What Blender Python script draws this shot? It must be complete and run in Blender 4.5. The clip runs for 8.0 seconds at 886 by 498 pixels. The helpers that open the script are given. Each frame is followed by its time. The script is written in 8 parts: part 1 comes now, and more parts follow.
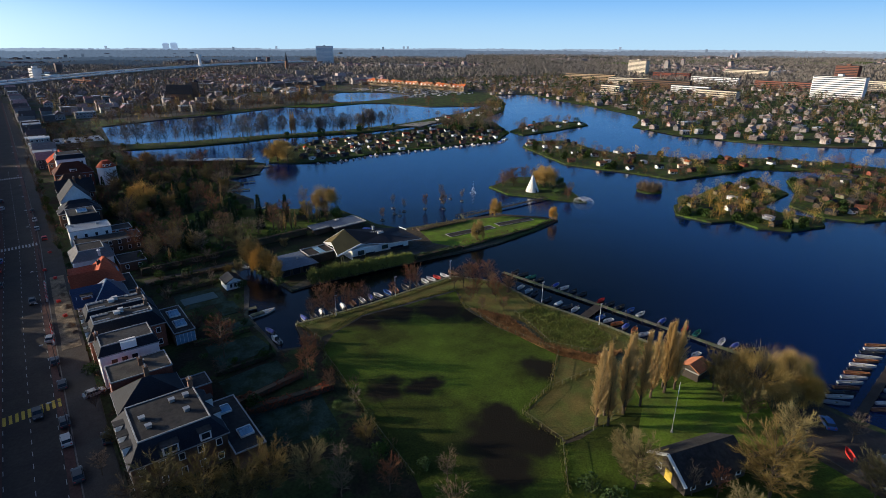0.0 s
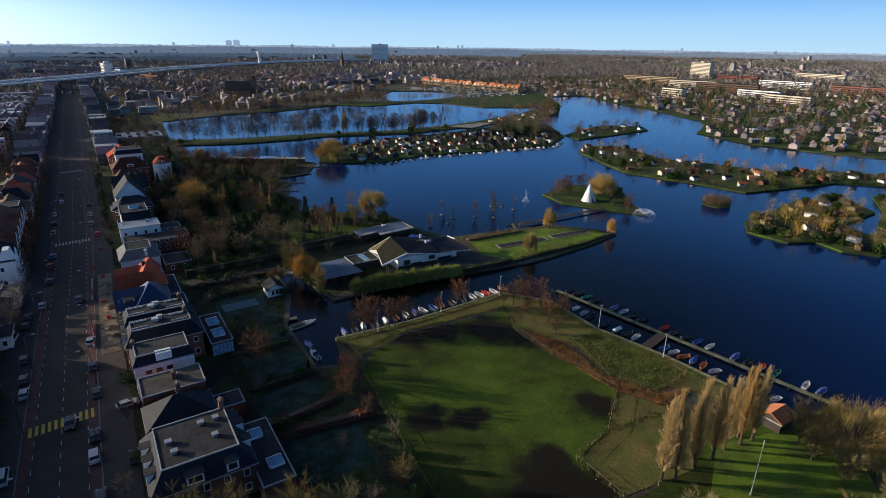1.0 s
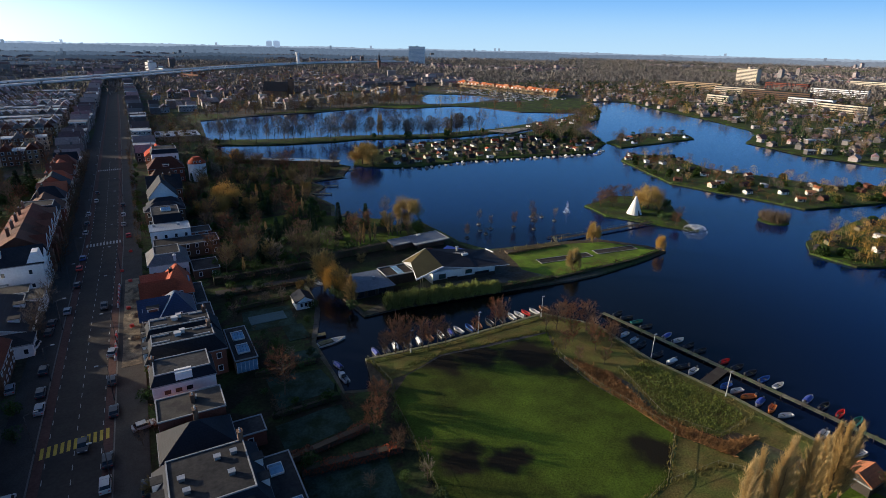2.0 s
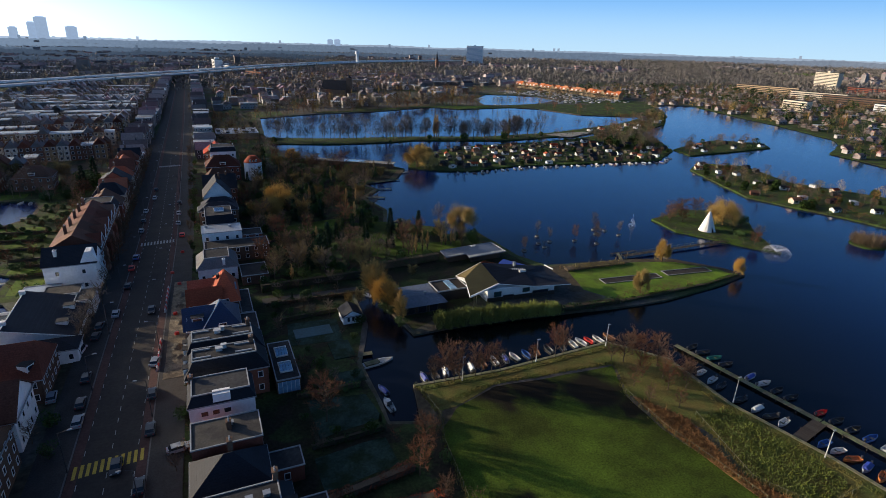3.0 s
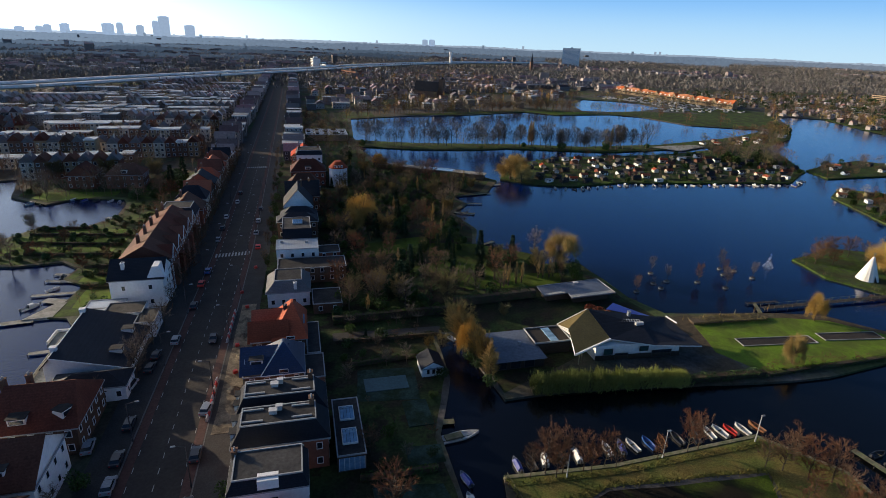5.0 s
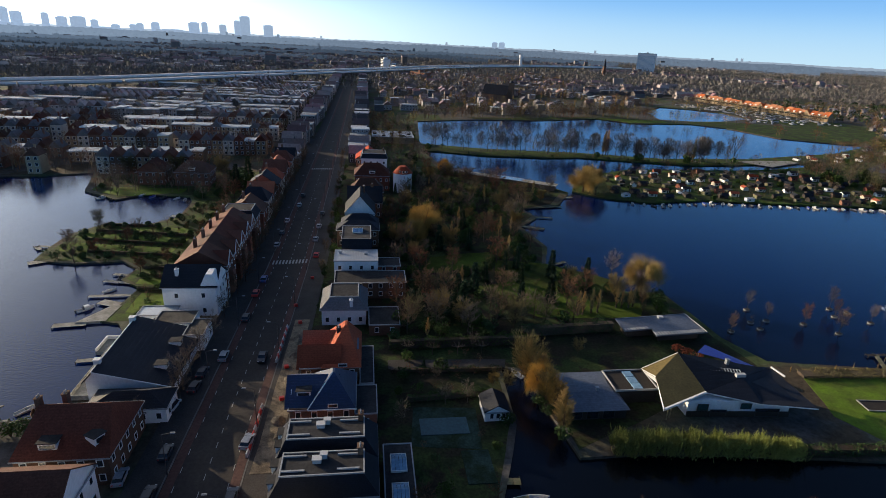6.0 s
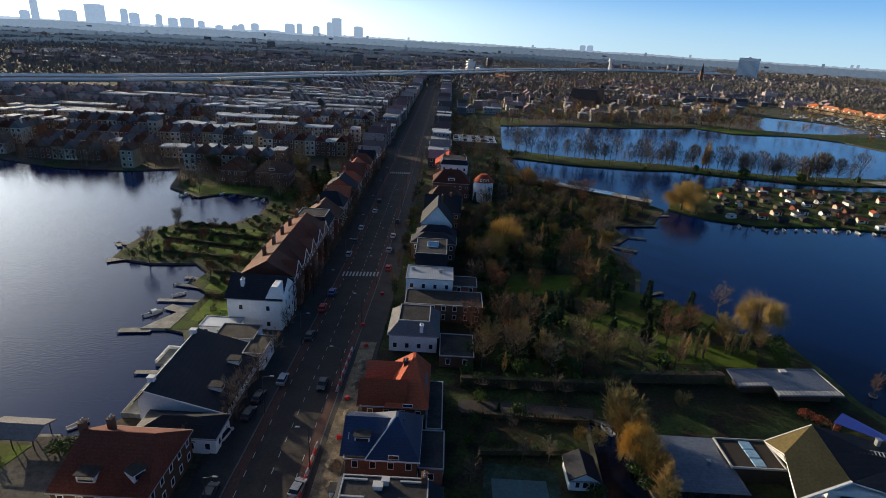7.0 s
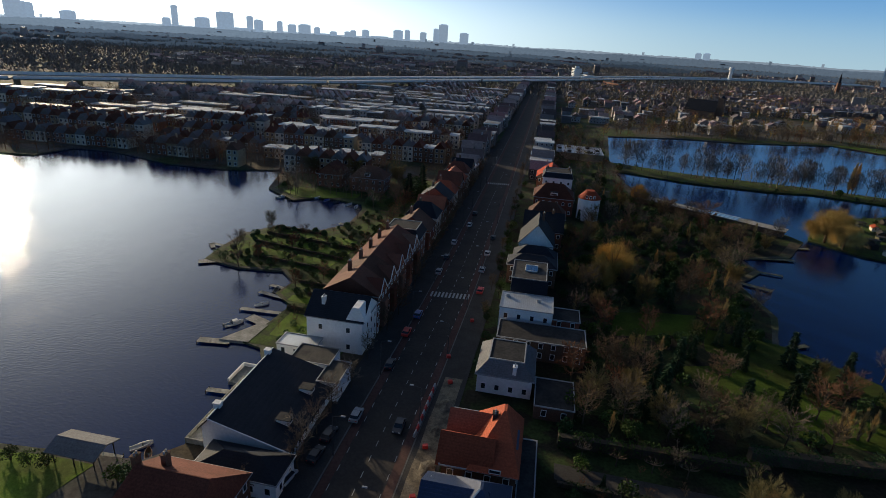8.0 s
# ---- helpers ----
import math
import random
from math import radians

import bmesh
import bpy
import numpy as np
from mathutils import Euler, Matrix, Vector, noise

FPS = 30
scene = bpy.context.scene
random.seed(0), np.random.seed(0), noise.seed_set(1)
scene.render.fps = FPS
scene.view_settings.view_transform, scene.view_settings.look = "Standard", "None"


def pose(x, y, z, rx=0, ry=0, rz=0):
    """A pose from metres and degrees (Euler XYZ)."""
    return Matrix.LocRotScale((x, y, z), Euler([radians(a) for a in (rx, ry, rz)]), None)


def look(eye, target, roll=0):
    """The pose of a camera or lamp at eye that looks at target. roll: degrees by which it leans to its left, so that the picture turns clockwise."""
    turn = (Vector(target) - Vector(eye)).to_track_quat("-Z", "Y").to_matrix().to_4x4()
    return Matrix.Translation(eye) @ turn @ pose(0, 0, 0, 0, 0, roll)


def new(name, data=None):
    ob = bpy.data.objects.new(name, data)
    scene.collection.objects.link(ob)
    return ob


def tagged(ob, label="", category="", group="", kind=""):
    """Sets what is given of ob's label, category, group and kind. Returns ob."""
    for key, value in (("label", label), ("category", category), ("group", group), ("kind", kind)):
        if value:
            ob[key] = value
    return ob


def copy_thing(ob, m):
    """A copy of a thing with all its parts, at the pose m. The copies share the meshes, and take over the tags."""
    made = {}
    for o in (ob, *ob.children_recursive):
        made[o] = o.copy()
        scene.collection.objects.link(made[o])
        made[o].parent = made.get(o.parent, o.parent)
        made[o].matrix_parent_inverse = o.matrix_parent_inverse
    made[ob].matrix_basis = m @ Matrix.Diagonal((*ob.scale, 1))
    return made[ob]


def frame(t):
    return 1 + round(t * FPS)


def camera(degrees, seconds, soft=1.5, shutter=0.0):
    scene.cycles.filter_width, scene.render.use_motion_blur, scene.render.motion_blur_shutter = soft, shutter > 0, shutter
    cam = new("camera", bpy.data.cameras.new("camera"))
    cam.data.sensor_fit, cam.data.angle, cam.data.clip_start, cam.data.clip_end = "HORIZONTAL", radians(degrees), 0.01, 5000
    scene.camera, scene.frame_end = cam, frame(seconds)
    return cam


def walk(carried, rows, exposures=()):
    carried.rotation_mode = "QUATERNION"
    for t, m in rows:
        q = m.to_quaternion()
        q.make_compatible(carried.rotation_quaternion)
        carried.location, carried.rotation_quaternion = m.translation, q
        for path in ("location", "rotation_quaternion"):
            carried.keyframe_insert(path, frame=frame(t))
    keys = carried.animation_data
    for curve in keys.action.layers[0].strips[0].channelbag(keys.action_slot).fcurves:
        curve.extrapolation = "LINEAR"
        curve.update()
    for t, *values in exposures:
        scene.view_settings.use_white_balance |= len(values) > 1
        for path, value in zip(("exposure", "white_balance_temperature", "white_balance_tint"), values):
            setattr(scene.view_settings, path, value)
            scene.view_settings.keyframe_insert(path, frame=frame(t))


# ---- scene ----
cam = camera(77.4, 8.0, 0.65)
PATH = [
    (0, (-1.298, -1.875, 72.168), (-0.149, -0.393, 71.472), 0.2),
    (0.5, (1.837, 2.533, 72.545), (2.909, 4.069, 71.845), 0.4),
    (1, (4.224, 7.408, 72.788), (5.235, 8.985, 72.088), 0.7),
    (1.5, (6.133, 12.672, 72.474), (7.106, 14.275, 71.779), 1.0),
    (3, (11.516, 29.207, 73.094), (12.273, 30.92, 72.394), 1.7),
    (3.5, (13.243, 35.422, 73.322), (13.924, 37.167, 72.62), 1.9),
    (4, (14.237, 41.81, 73.323), (14.881, 43.569, 72.623), 2.2),
    (5.5, (17.279, 63.681, 72.805), (17.658, 65.512, 72.097), 2.6),
    (6, (17.215, 71.305, 72.599), (17.493, 73.154, 71.891), 3.1),
    (6.5, (17.804, 78.943, 72.378), (17.966, 80.805, 71.665), 3.0),
    (7, (16.689, 87.266, 71.967), (16.702, 89.133, 71.251), 3.5),
    (7.5, (15.202, 95.45, 71.384), (15.05, 97.31, 70.664), 3.8),
    (8, (13.86, 103.635, 70.464), (13.546, 105.476, 69.748), 3.7),
]
walk(cam, [(t, look(eye, target, roll)) for t, eye, target, roll in PATH], [(0.0, 0.4, 5650, 10), (3.0, 0.48, 5800, 11), (5.5, 0.5, 6000, 10), (7.0, 0.42, 6050, 9), (8.0, 0.02, 6100, 7)])
import itertools
from mathutils.geometry import tessellate_polygon

# ---- world, sun and exposure ----
SUN_EL, SUN_AZ = 12.0, 50.0          # degrees above the horizon; degrees from +y towards -x
sun_way = Vector((-math.sin(radians(SUN_AZ)) * math.cos(radians(SUN_EL)), math.cos(radians(SUN_AZ)) * math.cos(radians(SUN_EL)), math.sin(radians(SUN_EL))))
world = bpy.data.worlds.new("sky")
scene.world = world
world.use_nodes = True
wn, wl = world.node_tree.nodes, world.node_tree.links
wn.clear()
sky = wn.new("ShaderNodeTexSky")
sky.sky_type, sky.sun_disc = "NISHITA", False
sky.sun_elevation, sky.sun_rotation = radians(SUN_EL), radians(-SUN_AZ)
sky.altitude, sky.air_density, sky.dust_density, sky.ozone_density = 200.0, 0.9, 1.4, 5.0
# thin broken cloud near the horizon
wco, wmap, wno, wra, wmix, wbg, wout = (wn.new("ShaderNode" + k) for k in ("TexCoord", "Mapping", "TexNoise", "ValToRGB", "Mix", "Background", "OutputWorld"))
wmap.inputs["Scale"].default_value = (2.5, 2.5, 22.0)
wno.inputs["Scale"].default_value, wno.inputs["Detail"].default_value, wno.inputs["Roughness"].default_value = 2.2, 6.0, 0.6
wra.color_ramp.elements[0].position, wra.color_ramp.elements[0].color = 0.56, (0, 0, 0, 1)
wra.color_ramp.elements[1].position, wra.color_ramp.elements[1].color = 0.78, (0.22, 0.22, 0.22, 1)
wmix.data_type = "RGBA"
wl.new(wco.outputs["Generated"], wmap.inputs["Vector"])
wl.new(wmap.outputs["Vector"], wno.inputs["Vector"])
wl.new(wno.outputs["Fac"], wra.inputs["Fac"])
wl.new(wra.outputs["Color"], wmix.inputs["Factor"])
deep = wn.new("ShaderNodeVectorMath")      # the clear dark zenith of a winter day
deep.operation = "SCALE"
deep.inputs["Scale"].default_value = 0.9
wl.new(sky.outputs["Color"], deep.inputs[0])
wl.new(deep.outputs["Vector"], wmix.inputs["A"])
wmix.inputs["B"].default_value = (7.0, 7.6, 8.2, 1)
# a broad light blue band low in the sky, and pale winter haze at its foot
wsep = wn.new("ShaderNodeSeparateXYZ")
wl.new(wco.outputs["Generated"], wsep.inputs["Vector"])


def sky_band(below, colour, z0, z1, most):
    """The sky's colour, blended towards another one from the height z1 down to z0."""
    f, x = wn.new("ShaderNodeMapRange"), wn.new("ShaderNodeMix")
    f.interpolation_type, x.data_type = "SMOOTHSTEP", "RGBA"
    for k, v in (("From Min", z0), ("From Max", z1), ("To Min", most), ("To Max", 0.0)):
        f.inputs[k].default_value = v
    wl.new(wsep.outputs["Z"], f.inputs["Value"])
    wl.new(f.outputs["Result"], x.inputs["Factor"])
    wl.new(below, x.inputs["A"])
    x.inputs["B"].default_value = (*colour, 1)
    return x.outputs["Result"]


low_sky = sky_band(wmix.outputs["Result"], (1.5, 4.2, 8.8), 0.06, 0.4, 0.9)
low_sky = sky_band(low_sky, (3.9, 6.6, 9.0), 0.02, 0.13, 0.9)
low_sky = sky_band(low_sky, (6.0, 7.9, 8.6), -0.02, 0.07, 0.92)
# the hazy air glows round the low sun: a wide faint lobe and a narrow bright one
wdot = wn.new("ShaderNodeVectorMath")
wdot.operation = "DOT_PRODUCT"
wdot.inputs[1].default_value = sun_way
wl.new(wco.outputs["Generated"], wdot.inputs[0])
wfoot = wn.new("ShaderNodeMapRange")       # the haze lies low: 1 at the horizon, 0 some degrees up
wfoot.interpolation_type = "SMOOTHSTEP"
for k, v in (("From Min", 0.0), ("From Max", 0.13), ("To Min", 1.0), ("To Max", 0.0)):
    wfoot.inputs[k].default_value = v
wl.new(wsep.outputs["Z"], wfoot.inputs["Value"])
for power, bright, low in ((5.0, 11.0, False), (36.0, 36.0, False), (4.0, 13.0, True)):
    wclip, wpow, wkeep, wlobe, wadd = (wn.new("ShaderNode" + k) for k in ("Clamp", "Math", "Math", "VectorMath", "VectorMath"))
    wpow.operation, wkeep.operation, wlobe.operation, wadd.operation = "POWER", "MULTIPLY", "SCALE", "ADD"
    wpow.inputs[1].default_value, wkeep.inputs[1].default_value = power, 1.0
    wlobe.inputs[0].default_value = (bright * 1.0, bright * 0.96, bright * 0.84)
    wl.new(wdot.outputs["Value"], wclip.inputs["Value"])
    wl.new(wclip.outputs["Result"], wpow.inputs[0])
    wl.new(wpow.outputs["Value"], wkeep.inputs[0])
    if low:
        wl.new(wfoot.outputs["Result"], wkeep.inputs[1])
    wl.new(wkeep.outputs["Value"], wlobe.inputs["Scale"])
    wl.new(low_sky, wadd.inputs[0])
    wl.new(wlobe.outputs["Vector"], wadd.inputs[1])
    low_sky = wadd.outputs["Vector"]
wl.new(low_sky, wbg.inputs["Color"])
wbg.inputs["Strength"].default_value = 0.072
wl.new(wbg.outputs["Background"], wout.inputs["Surface"])

sun = new("sun", bpy.data.lights.new("sun", "SUN"))
sun.data.energy, sun.data.angle, sun.data.color = 5.0, radians(0.5), (1.0, 0.76, 0.48)
sun.matrix_world = look(sun_way * 100, (0, 0, 0))


# ---- materials ----
def mat(name, base, rough=0.8, vary=0.35, scale=1.0, bump=0.0, bump_scale=8.0, metal=0.0, other=None, mix_scale=0.15, sharp=0.12,
        rnd=0.0, island=False, spec=None, stripes=None, coat=0.0, third=None):
    """A surface: base colour, a second colour in patches of mix_scale, mottling of two sizes, fine relief, and a spread from piece to piece."""
    m = bpy.data.materials.new(name)
    m.use_nodes = True
    n, l = m.node_tree.nodes, m.node_tree.links
    b = n["Principled BSDF"]
    b.inputs["Roughness"].default_value, b.inputs["Metallic"].default_value = rough, metal
    if spec is None:
        spec = 0.5 if rough < 0.65 else 0.14
    b.inputs["Specular IOR Level"].default_value, b.inputs["Coat Weight"].default_value = spec, coat
    co = n.new("ShaderNodeTexCoord").outputs["Object"]
    if not island and other is not None or third is not None:
        co = n.new("ShaderNodeNewGeometry").outputs["Position"]

    def tex(s, detail=4.0, rough_=0.6):
        t = n.new("ShaderNodeTexNoise")
        t.inputs["Scale"].default_value, t.inputs["Detail"].default_value, t.inputs["Roughness"].default_value = s, detail, rough_
        l.new(co, t.inputs["Vector"])
        return t.outputs["Fac"]

    def blend(kind, fac, a, c):
        x = n.new("ShaderNodeMix")
        x.data_type, x.blend_type = "RGBA", kind
        for sock, v in (("Factor", fac), ("A", a), ("B", c)):
            if isinstance(v, (tuple, float, int)):
                x.inputs[sock].default_value = (*v, 1) if isinstance(v, tuple) else v
            else:
                l.new(v, x.inputs[sock])
        return x.outputs["Result"]

    def ramp(fac, lo, hi, a=0.0, c=1.0):
        r = n.new("ShaderNodeMapRange")
        r.inputs["From Min"].default_value, r.inputs["From Max"].default_value = lo, hi
        r.inputs["To Min"].default_value, r.inputs["To Max"].default_value = a, c
        l.new(fac, r.inputs["Value"])
        return r.outputs["Result"]

    col = base
    if other is not None:
        col = blend("MIX", ramp(tex(mix_scale), 0.5 - sharp, 0.5 + sharp), col, other)
    if third is not None:
        col = blend("MIX", ramp(tex(mix_scale * 2.7), 0.5, 0.5 + sharp), col, third)
    for s, v in ((scale * 0.25, vary * 0.6), (scale * 3.0, vary)):
        hsv = n.new("ShaderNodeHueSaturation")
        l.new(ramp(tex(s), 0.25, 0.75, 1 - v, 1 + v), hsv.inputs["Value"])
        if isinstance(col, tuple):
            hsv.inputs["Color"].default_value = (*col, 1)
        else:
            l.new(col, hsv.inputs["Color"])
        col = hsv.outputs["Color"]
    if rnd:
        src = n.new("ShaderNodeNewGeometry").outputs["Random Per Island"] if island else n.new("ShaderNodeObjectInfo").outputs["Random"]
        hsv = n.new("ShaderNodeHueSaturation")
        l.new(col, hsv.inputs["Color"])
        l.new(ramp(src, 0, 1, 1 - rnd, 1 + rnd), hsv.inputs["Value"])
        wn_ = n.new("ShaderNodeTexWhiteNoise")
        wn_.noise_dimensions = "1D"
        l.new(src, wn_.inputs["W"])
        l.new(ramp(wn_.outputs["Value"], 0, 1, 0.5 - 0.035 * min(rnd, 1), 0.5 + 0.035 * min(rnd, 1)), hsv.inputs["Hue"])
        l.new(ramp(wn_.outputs["Value"], 0, 1, 1 + 0.3 * rnd, 1 - 0.5 * rnd), hsv.inputs["Saturation"])
        col = hsv.outputs["Color"]
    height = None
    if stripes:
        axis, width = stripes
        w = n.new("ShaderNodeTexWave")
        w.wave_type, w.bands_direction, w.wave_profile = "BANDS", axis, "SAW"
        w.inputs["Scale"].default_value, w.inputs["Distortion"].default_value = 0.314 / width, 0.4
        l.new(co, w.inputs["Vector"])
        height = w.outputs["Fac"]
        col = blend("MULTIPLY", 0.35, col, blend("MIX", height, (0.55, 0.55, 0.55), (1.0, 1.0, 1.0)))
    l.new(col, b.inputs["Base Color"]) if not isinstance(col, tuple) else None
    if bump:
        bp = n.new("ShaderNodeBump")
        bp.inputs["Strength"].default_value, bp.inputs["Distance"].default_value = bump, 0.1
        l.new(height if height is not None else tex(bump_scale, 6.0), bp.inputs["Height"])
        l.new(bp.outputs["Normal"], b.inputs["Normal"])
    return m


def water_mat(name, deep, bank_shade):
    """Rippled water: of the colour deep out on the lake, darkened for bank shade in the canal and the harbour."""
    m = bpy.data.materials.new(name)
    m.use_nodes = True
    n, l = m.node_tree.nodes, m.node_tree.links
    b = n["Principled BSDF"]
    b.inputs["Roughness"].default_value, b.inputs["IOR"].default_value = 0.06, 1.33
    g = n.new("ShaderNodeNewGeometry").outputs["Position"]
    # colour darkens near the canal, painting in bank shade and dark reflections
    far, open_lake, tint = n.new("ShaderNodeVectorMath"), n.new("ShaderNodeMapRange"), n.new("ShaderNodeMix")
    far.operation, open_lake.interpolation_type, tint.data_type = "DISTANCE", "SMOOTHSTEP", "RGBA"
    far.inputs[1].default_value = (95, 125, 0)
    for k, v in (("From Min", 35.0), ("From Max", 135.0)):
        open_lake.inputs[k].default_value = v
    tint.inputs["A"].default_value, tint.inputs["B"].default_value = (*bank_shade, 1), (*deep, 1)
    l.new(g, far.inputs[0])
    l.new(far.outputs["Value"], open_lake.inputs["Value"])
    l.new(open_lake.outputs["Result"], tint.inputs["Factor"])
    l.new(tint.outputs["Result"], b.inputs["Base Color"])
    mp = n.new("ShaderNodeMapping")
    mp.inputs["Rotation"].default_value, mp.inputs["Scale"].default_value = (0, 0, 0.6), (1.0, 2.2, 1.0)
    l.new(g, mp.inputs["Vector"])
    hs = []
    for s, w in ((0.9, 1.0), (3.5, 0.35), (0.05, 0.0)):
        t = n.new("ShaderNodeTexNoise")
        t.inputs["Scale"].default_value, t.inputs["Detail"].default_value = s, 3.0
        l.new(mp.outputs["Vector"] if w else g, t.inputs["Vector"])
        hs.append(t.outputs["Fac"])
    add = n.new("ShaderNodeMath")
    add.operation = "MULTIPLY_ADD"
    l.new(hs[1], add.inputs[0])
    add.inputs[1].default_value = 0.3
    l.new(hs[0], add.inputs[2])
    bp = n.new("ShaderNodeBump")
    bp.inputs["Strength"].default_value = 0.15
    bp.inputs["Distance"].default_value = 0.2
    l.new(add.outputs[0], bp.inputs["Height"])
    l.new(bp.outputs["Normal"], b.inputs["Normal"])
    # patches where a breeze roughens the surface
    r = n.new("ShaderNodeMapRange")
    r.inputs["From Min"].default_value, r.inputs["From Max"].default_value = 0.4, 0.65
    r.inputs["To Min"].default_value, r.inputs["To Max"].default_value = 0.04, 0.07
    l.new(hs[2], r.inputs["Value"])
    l.new(r.outputs["Result"], b.inputs["Roughness"])
    return m


def meadow_mat():
    """Damp pasture: green turf, worn brownish patches, black trodden mud in pools, and shade painted in as dark pools.
    """
    m = mat("meadow_grass", (0.034, 0.046, 0.006), 0.95, 0.45, 0.9, 0.9, 2.5, other=(0.062, 0.1, 0.009), mix_scale=0.05, sharp=0.1)
    n, l = m.node_tree.nodes, m.node_tree.links
    b = n["Principled BSDF"]
    turf = b.inputs["Base Color"].links[0].from_socket
    g = n.new("ShaderNodeNewGeometry").outputs["Position"]
    wob, off, moved = n.new("ShaderNodeTexNoise"), n.new("ShaderNodeVectorMath"), n.new("ShaderNodeVectorMath")
    wob.inputs["Scale"].default_value, wob.inputs["Detail"].default_value = 0.16, 5.0
    l.new(g, wob.inputs["Vector"])
    off.operation, moved.operation = "MULTIPLY_ADD", "ADD"
    off.inputs[1].default_value, off.inputs[2].default_value = (11, 11, 0), (-5.5, -5.5, 0)
    l.new(wob.outputs["Color"], off.inputs[0])
    l.new(off.outputs["Vector"], moved.inputs[0])
    l.new(g, moved.inputs[1])
    total = None
    # first four pools are mud; the rest paint in shade of bank and trees
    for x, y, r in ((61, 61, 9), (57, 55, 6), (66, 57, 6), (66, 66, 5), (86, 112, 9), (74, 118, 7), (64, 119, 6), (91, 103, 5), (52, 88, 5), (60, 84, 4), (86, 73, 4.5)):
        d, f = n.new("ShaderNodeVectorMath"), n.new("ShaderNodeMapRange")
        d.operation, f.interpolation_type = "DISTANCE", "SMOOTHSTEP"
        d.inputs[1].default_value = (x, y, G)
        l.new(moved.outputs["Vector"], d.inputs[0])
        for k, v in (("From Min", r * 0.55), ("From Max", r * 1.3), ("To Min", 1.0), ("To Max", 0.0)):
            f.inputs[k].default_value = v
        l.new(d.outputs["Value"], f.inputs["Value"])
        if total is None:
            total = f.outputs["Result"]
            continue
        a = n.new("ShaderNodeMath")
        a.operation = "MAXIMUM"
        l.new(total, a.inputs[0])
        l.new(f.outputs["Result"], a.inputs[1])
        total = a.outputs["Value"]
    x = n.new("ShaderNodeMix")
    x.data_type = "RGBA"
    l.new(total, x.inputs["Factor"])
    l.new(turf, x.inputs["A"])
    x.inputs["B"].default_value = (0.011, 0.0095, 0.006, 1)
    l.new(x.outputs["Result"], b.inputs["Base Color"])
    return m


def glass_mat(name, base=(0.02, 0.03, 0.04), rough=0.06):
    return mat(name, base, rough, 0.3, 0.4, spec=0.8)


